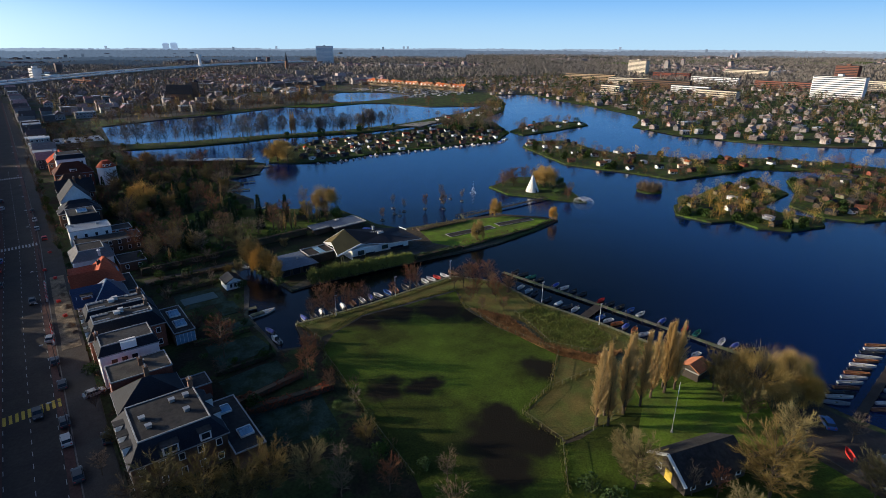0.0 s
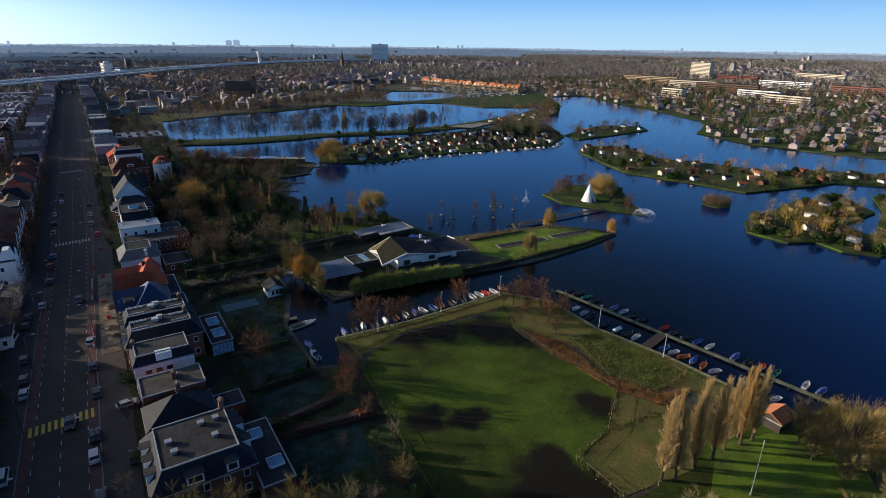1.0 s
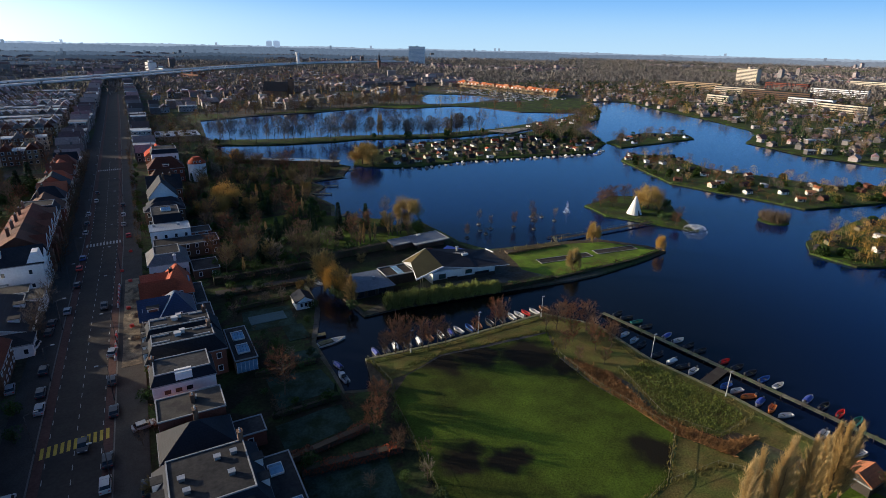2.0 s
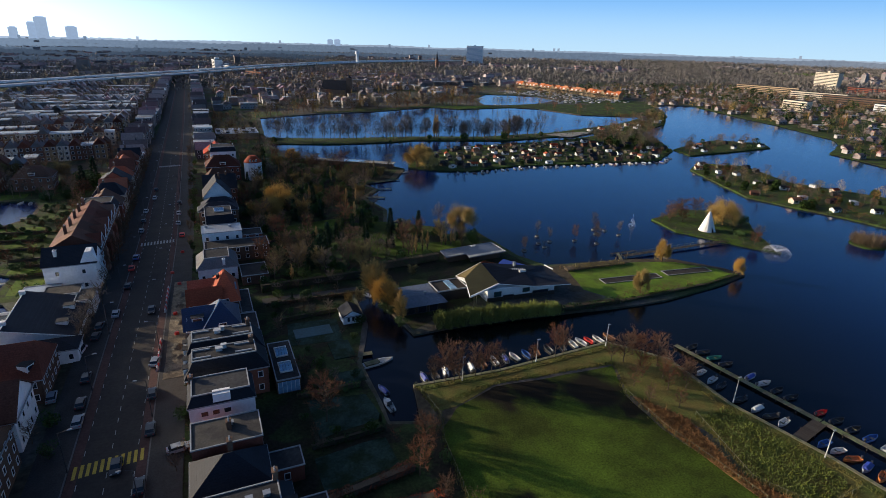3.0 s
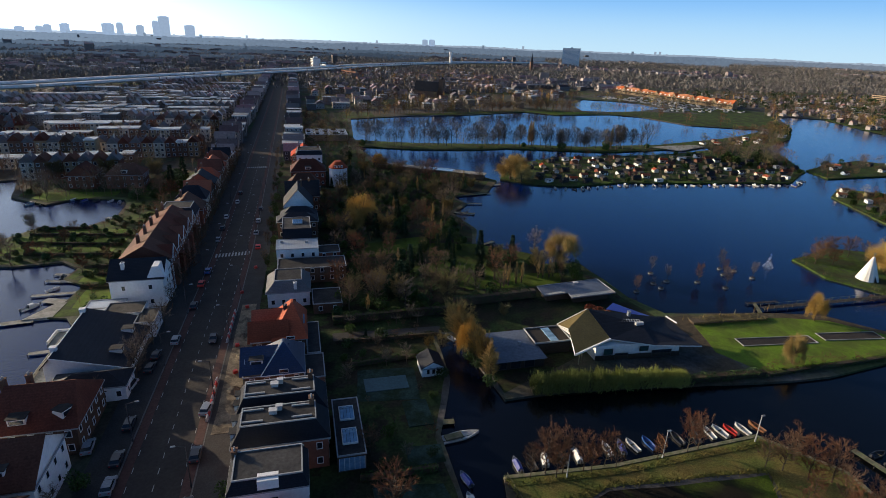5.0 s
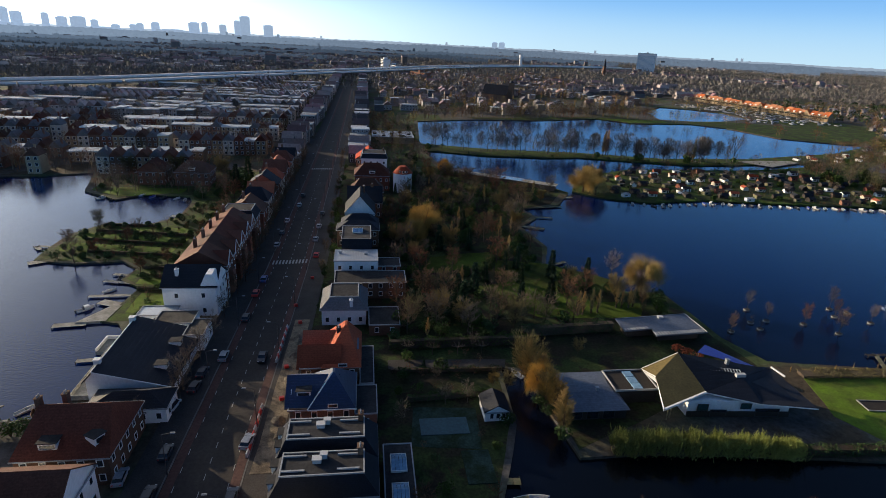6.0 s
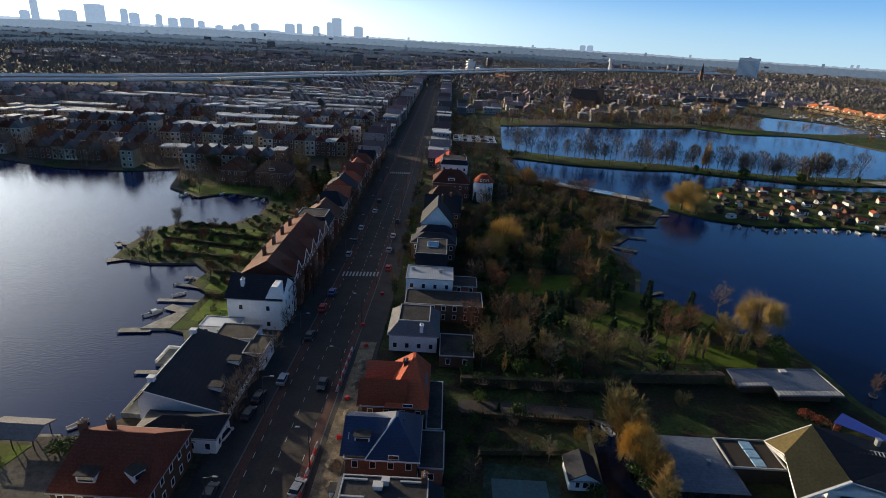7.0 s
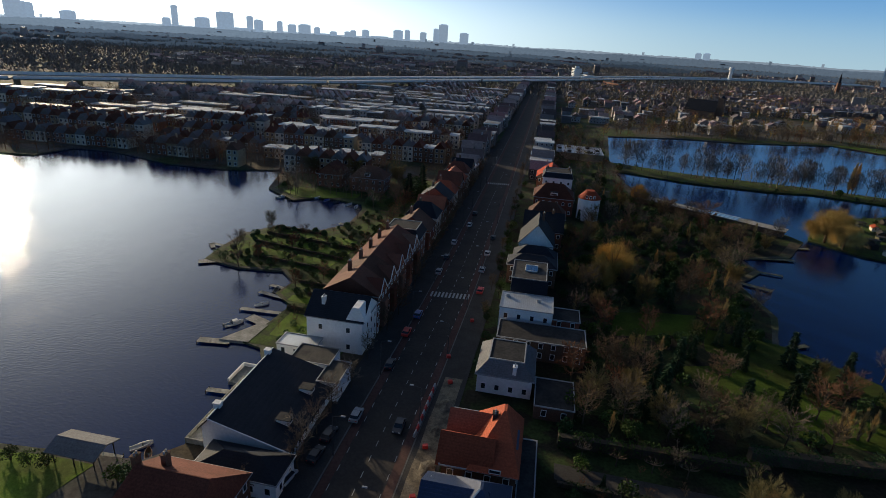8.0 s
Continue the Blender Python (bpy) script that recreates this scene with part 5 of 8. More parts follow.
t = thing("flat_hall", "low hall with a pale cluttered flat roof", "hall", 37, 487, G)
part("wall", Shape().box(-15, 15, -15, 13, -0.4, 4.4), M["yellow_brick"], t)
flat_top(t, -15.2, 15.2, -15.2, 13.2, 4.4, "zinc")
for k in range(14):
    vent(t, -13 + (k % 5) * 6.2, -11 + k // 5 * 8.5, 4.5, 2.5, 2.0, 0.8, "bitumen" if k % 2 else "steel")

# ---- the western row ----
# unseen houses, added to throw shade across the street
for y0, y1 in ((84, 98), (100, 114), (116.5, 131)):
    house(-38.5, -24.6, y0, y1, 8.0, "gable", 4.6, "brown_brick", "brown_tile", "unseen tall brick house added to shade the street", "x", "E", 3)
house(-38.5, -25.0, 134.0, 146.5, 7.0, "gable", 4.6, "white", "brown_tile", "white gabled house with a brown tiled roof and blue dormer", "x", "SE", dormers=((1.5, -4.6, 7.9, 0, 2.6, 1.5), ), chimneys=((-5, 0, 12.6),))
house(-38.5, -24.2, 149.5, 164.0, 5.8, "hip", 5.4, "brown_brick", "brown_tile", "broad brick house with a brown tiled roof and white dormers", "x", "SEN", ridge=0.8,
      dormers=((-2.2, -6.2, 6.7, 0, 2.8, 1.4), (5.4, -5.2, 7.0, 60, 2.0, 1.5)), chimneys=((-6.0, 0.5, 12.2), (-2.6, 2.2, 11.8)))
h = thing("club_house", "white lakeside club house under one huge dark slate slope", "club house", -30.5, 184.5, G)
part("wall", Shape().add([(-7.4, -11.8, -0.4), (8.2, -11.8, -0.4), (8.2, -11.8, 3.3), (-5.7, -11.8, 7.0), (-7.4, -11.8, 5.0), (-7.4, 11.0, -0.4), (8.2, 11.0, -0.4), (8.2, 11.0, 3.3), (-5.7, 11.0, 7.0), (-7.4, 11.0, 5.0)],
                         [(0, 1, 2, 3, 4), (9, 8, 7, 6, 5), (0, 5, 6, 1), (1, 6, 7, 2), (4, 3, 8, 9), (0, 4, 9, 5), (2, 7, 8, 3)]), M["white"], h)
part("roof", Shape().add([(-5.8, -12.2, 7.25), (8.9, -12.2, 3.3), (8.9, 11.5, 3.3), (-5.8, 11.5, 7.25), (-5.8, -12.2, 6.95), (8.9, -12.2, 3.0), (8.9, 11.5, 3.0), (-5.8, 11.5, 6.95)],
                         [(0, 1, 2, 3), (7, 6, 5, 4), (0, 4, 5, 1), (1, 5, 6, 2), (2, 6, 7, 3), (3, 7, 4, 0)]), M["slate"], h)
part("roof", Shape().add([(-5.8, -12.2, 7.25), (-8.0, -12.2, 4.8), (-8.0, 11.5, 4.8), (-5.8, 11.5, 7.25), (-5.8, -12.2, 6.95), (-8.0, -12.2, 4.5), (-8.0, 11.5, 4.5), (-5.8, 11.5, 6.95)],
                         [(3, 2, 1, 0), (4, 5, 6, 7), (1, 5, 4, 0), (2, 6, 5, 1), (3, 7, 6, 2)]), M["slate"], h)
part("verge", Shape().tube((-5.8, -12.25, 7.15), (8.9, -12.25, 3.2), 0.14, 0.14, 4), M["trim"], h, "white verge board")
part("ridge_board", Shape().tube((-5.9, -12.2, 7.3), (-5.9, 11.5, 7.3), 0.13, 0.13, 4), M["trim"], h, "pale ridge capping")
part("chimney", Shape().box(-6.6, -5.4, -9.2, -8.2, 6.2, 8.0).box(-6.7, -5.3, -9.3, -8.1, 8.0, 8.15).box(-6.6, -5.4, 9.0, 10.0, 6.2, 8.0).box(-6.7, -5.3, 8.9, 10.1, 8.0, 8.15), M["white"], h)
dormer(h, 6.2, -6.0, 4.1, 90, 1.8, 1.1, 2.4)
dormer(h, 6.2, 3.5, 4.1, 90, 1.8, 1.1, 2.4)
wall_windows(h, "E", 16.4, 22, 3.3, 1, 2.4)
part("terrace", Shape().box(-11.6, -7.4, -11.0, 9.0, -0.9, 0.35).box(-11.6, -11.4, -11, 9, 0.35, 1.1).box(-11.4, -7.4, -11, -10.8, 0.35, 1.1), M["concrete"], h, "white walled lakeside terrace")
h = house(-35, -20.6, 165.2, 171.6, 3.5, "hip", 1.9, "white", "slate", "low white annexe with a dark hipped roof", "x", "SE", 1, name="annexe")
part("sign_bars", Shape().box(1.0, 3.6, -3.24, -3.2, 2.3, 2.6), M["darksteel"], h, "dark unreadable sign on white wall")
house(-33.5, -24.6, 197.0, 203.6, 4.4, "flat", 1, "white", "gravel", "flat-roofed white link building with a sandy deck", sides="SE", storeys=1, name="annexe")
house(-25.0, -20.6, 191.5, 199.5, 4.2, "flat", 1, "white", "gravel", "small flat-roofed white street porch", sides="SE", storeys=1, name="annexe")
h = house(-35.0, -21.6, 209.5, 220.5, 8.6, "gable", 3.8, "white", "slate", "tall white rendered house with a dark roof and street gable", "x", "S", step=5.0)
part("street_gable", Shape().prism([(2.8, -5.6), (7.6, -5.6), (7.6, -1.4), (2.8, -1.4)], 8.6, 12.0, [(4.4, -5.6), (6.0, -5.6), (6.0, -1.4), (4.4, -1.4)]), M["white"], h)
chimney(h, -3.5, -2.6, 9.5, 12.2, "white")
wall_windows(h, "E", 15, 11, 8.6, 3, 2.2)
house(-40, -31, 204.2, 209.2, 3.0, "flat", 1, "white", "zinc", "low white wing with a pale blue roof", sides="S", storeys=1, name="annexe")

for k, (y0, y1) in enumerate(((221.2, 229.6), (229.9, 238.2), (238.5, 246.8), (247.1, 255.4), (255.7, 264.0))):
    h = house(-35.5, -21.6, y0, y1, 9.6, "gable", 4.0, "brick", "brown_tile", "tall brick terraced house with red roof and white street gable", "y", "E" if k else "SE", 3, trim=True, over=0.25, step=2.2)
    d = y1 - y0
    part("street_gable", Shape().add([(6.6, -d * 0.35, 9.2), (7.3, -d * 0.35, 9.2), (7.3, d * 0.35, 9.2), (6.6, d * 0.35, 9.2), (2.5, 0, 12.6), (7.3, 0, 12.6)], [(0, 1, 5, 4), (1, 2, 5), (2, 3, 4, 5), (0, 4, 3)]), M["brick"], h)
    part("verge", Shape().tube((7.35, -d * 0.36, 9.2), (7.35, 0, 12.7), 0.14, 0.14, 4).tube((7.35, d * 0.36, 9.2), (7.35, 0, 12.7), 0.14, 0.14, 4), M["trim"], h, "white verge board")
    part("bay_window", Shape().box(6.9, 8.1, -1.6, 1.6, 0, 7.0), M["brick"], h, "brick street bay")
    chimney(h, -3, d / 2 - 0.6, 11.5, 14.6)
house(-34, -22, 266, 277, 8.5, "mansard", 3.0, "brick", "slate", "brick corner house with a dark mansard", sides="SE", storeys=3)
for k, y in enumerate((280, 292, 304, 318, 331, 344, 356, 368, 381)):
    house(-34 + (k % 3), -21.5, y, y + 10.6, 7.0 + (k % 2), ("gable", "hip", "gable")[k % 3], 4.5, ("brick", "brown_brick", "cream")[(k * 2) % 3], ("brown_tile", "slate", "red_tile")[(k + k // 3) % 3],
          "brick street house with a tiled roof", ("y", "x", "x")[k % 3], "SE", 2, step=4.4, chimneys=((-2, 2, 12.8),))
house(-90, -78, 345, 356, 6.5, "gable", 4.6, "brick", "brown_tile", "brick lakeside villa with white windows and gables", "y", "SE", 2)
house(-73, -57, 344, 356, 6.5, "hip", 4.6, "brick", "brown_tile", "brick lakeside villa with a broad tiled roof", "x", "SE", 2, dormers=((0, -5.4, 7.2, 0, 2.6, 1.5),))


# ---- the modern villa and its grounds ----
def slab(poly, zs, thick):
    """A sloping sheet over a plan outline, with a height at each corner."""
    n = len(poly)
    return Shape().add([(x, y, z) for (x, y), z in zip(poly, zs)] + [(x, y, z - thick) for (x, y), z in zip(poly, zs)],
                       [tuple(range(n)), tuple(range(2 * n - 1, n - 1, -1))] + [(i, n + i, n + (i + 1) % n, (i + 1) % n) for i in range(n)])


v = thing("modern_villa", "modern white villa with folded slate roofs and a brown kite-shaped canopy", "villa", 0, 0, G)
part("wall", Shape().prism([(84.5, 160.5), (107, 158.9), (109.3, 168.4), (90, 171.4), (84.5, 168)], -0.4, 3.9), M["white"], v)
LEFT, TOP, FOLD, RIGHT, FOOT = (78.6, 170.8, 5.2), (88.3, 173.3, 7.5), (79.4, 166.2, 6.3), (88.8, 161.7, 5.0), (77.2, 157.4, 4.4)
under = [(x, y, z - 0.35) for x, y, z in (LEFT, TOP, FOLD, RIGHT, FOOT)]
part("canopy", Shape().add([LEFT, TOP, FOLD, RIGHT, FOOT] + under, [(2, 4, 3, 1), (0, 2, 1), (7, 6, 8, 9), (5, 6, 7), (0, 1, 6, 5), (1, 3, 8, 6), (3, 4, 9, 8)]), M["brown_canopy"], v, "dark brown kite-shaped sloping canopy")
part("fascia", Shape().add([LEFT, FOLD, FOOT, (77.0, 157.2, 3.9), (79.9, 165.6, 4.7), (79.0, 170.4, 4.6)], [(0, 5, 4, 1), (1, 4, 3, 2)]), M["trim"], v, "broad white folded fascia")
for a, b, r in ((FOOT, RIGHT, 0.3), (LEFT, TOP, 0.16), (TOP, RIGHT, 0.07)):
    part("fascia", Shape().tube((a[0], a[1], a[2] - 0.1), (b[0], b[1], b[2] - 0.1), r, r, 4), M["trim"], v, "white fascia")
part("plinth", Shape().prism([(84.4, 160.4), (84.4, 160.2), (107.1, 158.6), (107.1, 158.8)], -0.3, 1.3), M["darkwood"], v, "dark recessed wall base")
part("roof", slab([(88.4, 173.2), (88.9, 161.8), (99.8, 165.5), (107.3, 170.4)], [7.45, 5.0, 5.6, 4.9], 0.3), M["slate"], v)
part("roof", slab([(88.9, 161.7), (99.3, 158.0), (110.8, 156.0), (110.8, 170.7), (99.9, 165.5)], [5.0, 4.2, 4.0, 4.4, 5.62], 0.3), M["slate"], v)
part("roof", slab([(99.9, 165.6), (110.8, 170.8), (107.4, 170.5)], [5.6, 4.4, 4.9], 0.25), M["slate"], v)
part("fascia", Shape().tube((88.9, 161.6, 4.8), (99.3, 157.9, 4.05), 0.12, 0.12, 4).tube((99.3, 157.9, 4.05), (110.9, 155.9, 3.85), 0.12, 0.12, 4), M["trim"], v)
part("parapet", Shape().tube((110.8, 170.7, 4.6), (111.6, 167.0, 4.4), 0.22, 0.22, 4), M["trim"], v, "short white roof kerb")
ang = math.degrees(math.atan2(-1.6, 22.5))
for u, z, w, hh, pane in ((0.14, 1.5, 2.4, 1.7, "teal"), (0.56, 2.0, 2.4, 1.4, "teal"), (0.3, 0.1, 3.6, 1.7, "pane"), (0.78, 0.1, 5.4, 2.0, "pane")):
    window(v, 84.5 + 22.5 * u, 160.5 - 1.6 * u - 0.26, z, ang, w, hh, pane, "darksteel")
for dx in (0.0, 1.1):
    part("column", Shape().cone(79.6 + dx, 159.6 + dx * 0.6, -0.3, 4.1, 0.12, 0.12, 8), M["timber"], v)
ra, rb, rw = Vector((91.3, 168.2, 6.25)), Vector((100.2, 166.9, 5.85)), Vector((0.35, 1.1, 0.1))
rack = part("ladder_rack", Shape().tube(ra, rb, 0.05, 0.05, 4).tube(ra + rw, rb + rw, 0.05, 0.05, 4), M["steel"], v, "ladder-like row of roof panels")
for k in range(14):
    part("rung", Shape().tube(ra.lerp(rb, k / 13), ra.lerp(rb, k / 13) + rw, 0.1, 0.1, 4), M["whiteplastic"], rack)
part("chimney", Shape().box(98.6, 99.3, 170.0, 170.7, 5.6, 7.2).box(98.5, 99.4, 169.9, 170.8, 7.2, 7.35), M["steel"], v)
part("roof_unit", Shape().box(98.2, 100.4, 165.4, 166.2, 5.7, 6.4), M["whiteplastic"], v, "white roof plant")
low = thing("villa_wing", "low flat wing with white frame and blue rooflight", "villa", 75.5, 169.2, G)
# dark wall colour stands in for the shade under the roof edge
part("wall", Shape().box(-4.7, 4.6, -3.6, 3.6, -0.4, 3.3), M["darkwood"], low)
flat_top(low, -5.0, 4.9, -3.9, 3.9, 3.2, "bitumen", high=0.4)
for k in (-1.2, 0.0, 1.2):
    part("rooflight", frustum(-0.6, 1.6, k * 1.9 - 1.05, k * 1.9 + 1.05, 3.2, -0.5, 1.5, k * 1.9 - 0.95, k * 1.9 + 0.95, 3.5), M["bluepane"], low)
low = thing("villa_wing", "long low wing under a blue-grey metal roof", "villa", 64.6, 166.8, G)
# wall kept dark to paint the shaded void below the overhang
part("wall", Shape().box(-6.2, 6.4, -6.2, 6.6, -0.4, 2.6), M["darkwood"], low)
part("roof", frustum(-6.2, 6.8, -7.0, 7.2, 2.6, -4.6, 5.2, -1.0, 1.6, 3.2), M["bluemetal"], low)
vent(low, 2.0, -0.6, 3.1, 0.5, 0.5, 0.8)
for k in (-4.4, -0.9, 2.6):
    window(low, k, -6.2, 0.2, 0, 2.6, 2.2, frame_mat="darksteel")
pv = thing("pavilion", "low lakeside pavilion with a striped glass-edged flat roof", "pavilion", 0, 0, G)
deck = [(85.4, 199.2), (84.9, 192.1), (93.0, 193.1), (92.5, 189.4), (107.7, 190.6), (107.2, 201.3)]
part("wall", Shape().prism([(86.6, 198), (86.4, 193.6), (94.4, 194.2), (94.2, 191.2), (106, 192), (105.8, 199.8)], -0.4, 2.3), M["darkwood"], pv)
part("roof", Shape().prism(deck, 2.3, 2.6), M["bluemetal"], pv)
for k in range(16):
    part("glass_louvre", Shape().box(92.7 + k * 0.92, 93.3 + k * 0.92, 189.6 + k * 0.075, 191.2 + k * 0.075, 2.62, 2.72), M["lead"], pv)
for k in range(8):
    part("glass_louvre", Shape().box(85.2 + k * 0.92, 85.8 + k * 0.92, 192.3 + k * 0.12, 193.4 + k * 0.12, 2.62, 2.72), M["lead"], pv)
part("parapet", Shape().tube((107.6, 190.8, 2.68), (107.1, 201.1, 2.68), 0.13, 0.13, 4).tube((107.1, 201.1, 2.68), (85.5, 199.0, 2.68), 0.09, 0.09, 4), M["lead"], pv)
vent(pv, 98.6, 199.2, 2.6, 1.4, 1.0, 0.3, "whiteplastic")
aw = thing("awning", "bright blue tarpaulin awning over a terrace", "awning", 0, 0, G)
part("sheet", slab([(103.4, 184.9), (98.9, 181.0), (108.0, 174.4), (110.8, 174.0)], [2.3, 2.6, 2.6, 2.1], 0.06), M["bluetarp"], aw)
for x, y, z in ((103.2, 184.5, 2.25), (99.3, 181.0, 2.5), (107.9, 174.7, 2.5), (110.4, 174.3, 2.05)):
    part("post", Shape().cone(x, y, -0.2, z, 0.06, 0.06, 6), M["steel"], aw)
for a, b, c, d in ((128, 163, 126.4, 159.2), (153.2, 161.3, 152, 157.6)):
    L, dx, dy = (21.6, 0.99, -0.11) if a < 140 else (17.6, 0.99, -0.13)
    bed = thing("garden_bed", "long dark bed framed by a white kerb", "garden bed", a, b, G, math.degrees(math.atan2(dy, dx)))
    part("soil", Shape().box(0, L, -3.6, 0, 0.02, 0.1), M["darkwood"], bed)
    part("kerb", Shape().box(-0.25, L + 0.25, -0.05, 0.2, -0.05, 0.25).box(-0.25, L + 0.25, -3.8, -3.55, -0.05, 0.25).box(-0.25, 0, -3.55, -0.05, -0.05, 0.25).box(L, L + 0.25, -3.55, -0.05, -0.05, 0.25), M["concrete"], bed)
hedge(64.0, 151.2, 82, 149.4, 4.8, 3.0, "bamboo", "tall yellow-green bamboo hedge beside the canal", 95, upright=True)
hedge(82, 149.4, 101, 147.4, 4.2, 2.8, "bamboo", "tall yellow-green bamboo hedge beside the canal", 95, upright=True)
hedge(101, 147.8, 122, 146.6, 1.8, 2.2, "leaf", "low dark green waterside hedge")
hedge(123, 146.4, 158, 147.0, 1.0, 1.8, "leaf", "low dark green waterside hedge")
hedge(158, 147.0, 176, 150.0, 0.8, 1.4, "leaf", "low dark green waterside hedge")
hedge(122, 173.5, 146, 172.4, 0.9, 4.0, "twig_olive", "low brown flower border beside the lake")
shed = house(41.2, 46.2, 161.4, 167.0, 2.4, "gable", 1.4, "white", "slate", "small white garden house with a dark roof", "y", "", 1, over=0.3, name="garden_house")
for k in (-1.3, 0.2, 1.6):
    window(shed, k * 0.85, -2.8, 0.6, 0, 0.9, 1.4)
for x, y in ((27.4, 188.2), (33.4, 187.3), (39.6, 187.2), (45.6, 187.4)):
    t = thing("pollard_tree", "small pollarded tree with stubby crossed limbs", "tree", x, y, G)
    part("trunk", Shape().tube((0, 0, -0.2), (0, 0, 2.2), 0.14, 0.1, 6), M["bark"], t)
    c = Shape()
    for k in range(9):
        a = k * 0.7
        e = Vector((math.cos(a) * 1.5, math.sin(a) * 0.5, 2.2 + 0.25 * (k % 4)))
        c.tube((0, 0, 1.9), e, 0.07, 0.04, 4)
        for j in range(5):
            c.sliver(e, spread((0, 0, 1), 0.6) * 0.7, 0.05)
    part("crown", c, M["twig_grey"], t)
hedge(23, 180.0, 49, 179.6, 1.2, 1.0, "leaf", "clipped dark hedge along a path")
hedge(23, 190.5, 60, 191.5, 3.0, 2.0, "leaf", "dark clipped hedge across the garden")
hedge(58, 195.5, 84, 197.5, 3.2, 2.8, "leaf", "thick dark hedge across the garden")
hedge(24, 101.5, 40, 103.8, 1.6, 2.0, "beech", "russet beech hedge between gardens")
hedge(25, 97.6, 43, 95.2, 1.8, 2.2, "beech", "russet beech hedge between gardens")
hedge(24, 115.6, 38.5, 116.2, 1.3, 1.2, "leaf", "clipped dark hedge between gardens")
hedge(24, 132.6, 38, 132.4, 1.3, 1.2, "leaf", "clipped dark hedge between gardens")
hedge(26, 169.0, 44, 170.4, 1.4, 1.2, "leaf", "clipped dark hedge between gardens")
pool = solid("garden_pool", Shape().box(28, 37.6, 158, 163, G, G + 0.16), M["poolcover"], "covered dull teal garden pool", "pool")
tr = thing("canal_terrace", "pale greenish canal-side deck", "terrace", 37.6, 149, G)
part("slab", Shape().box(-2.6, 2.6, -4.2, 4.2, -0.6, 0.18), M["frost"], tr)
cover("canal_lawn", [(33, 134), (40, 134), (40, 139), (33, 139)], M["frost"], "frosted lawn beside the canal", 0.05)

# ---- lake furniture ----
tp = thing("teepee", "tall white canvas teepee with crossed poles", "tent", 206.3, 190.6, G)
part("canvas", Shape().cone(0, 0, 0, 8.4, 3.5, 0.3, 16), M["canvas"], tp)
for k in range(8):
    a = k * 0.785
    part("pole", Shape().tube((math.cos(a) * 0.3, math.sin(a) * 0.3, 7.8), (-math.cos(a) * 0.6, -math.sin(a) * 0.6, 10.0), 0.05, 0.04, 4), M["timber"], tp)
part("entrance", Shape().add([(-0.9, -3.4, 0), (0.2, -3.5, 0), (-0.4, -2.5, 2.4), (-0.9, -3.5, 0), (0.2, -3.6, 0), (-0.4, -2.6, 2.4)], [(3, 4, 5), (0, 2, 1)]), M["darkwood"], tp)
for i, (x, y) in enumerate(((118.8, 196), (132.5, 208.8), (128.2, 200.8), (133.7, 201.5), (144, 199.2), (160.3, 208.3), (157.7, 203.3), (164.2, 205.7), (150.4, 193.4), (166.1, 199.1), (128.4, 196.9))):
    t = thing("floating_planter", "pale floating tub moored on the lake", "planter", x, y, 0, group="floating planters")
    part("tub", Shape().cone(0, 0, -0.3, 0.4, 0.8, 0.95, 14), M["concrete"], t)
    part("soil", Shape().cone(0, 0, 0.35, 0.45, 0.8, 0.8, 14), M["darkwood"], t)
    if i not in (2, 7, 10):
        plant("grey" if i % 2 else "russet", x, y, 6.4 + (i % 3) * 0.9, 0.72, " in a floating tub", 0.4)
    else:
        plant("shrub", x, y, 2.4, 0.8, " in a floating tub", 0.4)


def fountain(x, y, r, h, n, label):
    random.seed(int(x))
    t = thing("fountain", label, "fountain", x, y, 0)
    part("nozzle", Shape().cone(0, 0, -0.3, 0.25, 0.35, 0.2, 10), M["steel"], t)
    s = Shape()
    for _ in range(n):
        a, u = random.uniform(0, 6.2832), random.random()
        p = Vector((math.cos(a) * r * u, math.sin(a) * r * u, 4 * h * u * (1 - u) * random.uniform(0.8, 1.05) + 0.05 if r > 3 else h * (1 - u) ** 1.6 * random.uniform(0.2, 1.0)))
        s.leaf(p, random.uniform(0.03, 0.07))
    part("spray", s, M["spray"], t)


fountain(180.5, 207.5, 1.9, 6.5, 1100, "slender white jet of a lake fountain")
fountain(211.5, 161.5, 5.2, 2.4, 5200, "wide white dome of a lake fountain")
jetty(150, 177.4, 201, 177.2, 1.8, "long timber footbridge to the island", 0.9, "darkwood", "footbridge")
for side in (-0.9, 0.9):
    fence([(150, 177.4 + side), (201, 177.2 + side)], 1.0, 3.2, "timber handrail of the footbridge", "timber", "handrail", 0.85)
jetty(146, 172.5, 151, 182, 1.2, "short dark timber jetty")
jetty(148, 181.6, 159, 181.2, 1.0, "short dark timber jetty", deck="darkwood")
# docks of the harbour
jetty(119.4, 121, 124.6, 85.6, 1.5, "long timber mooring dock with mossy boards", deck="mossdeck")
jetty(124.6, 85.4, 130, 46, 1.5, "long timber mooring dock with mossy boards", deck="mossdeck")
jetty(113.4, 83.2, 124.0, 85.4, 2.6, "dark timber link between quay and dock", deck="darkwood")
solid("quay_edge", Shape().prism([(49, 127.6), (49, 128.4), (70, 127.0), (103.2, 128.6), (112.6, 116.2), (111.7, 97), (115.7, 78), (117.7, 56), (116.9, 56), (114.9, 78), (110.9, 97), (111.8, 116), (103, 127.8), (70, 126.2)], -0.8, G + 0.22), M["timber"], "weathered timber quay edge", "quay", "structure")
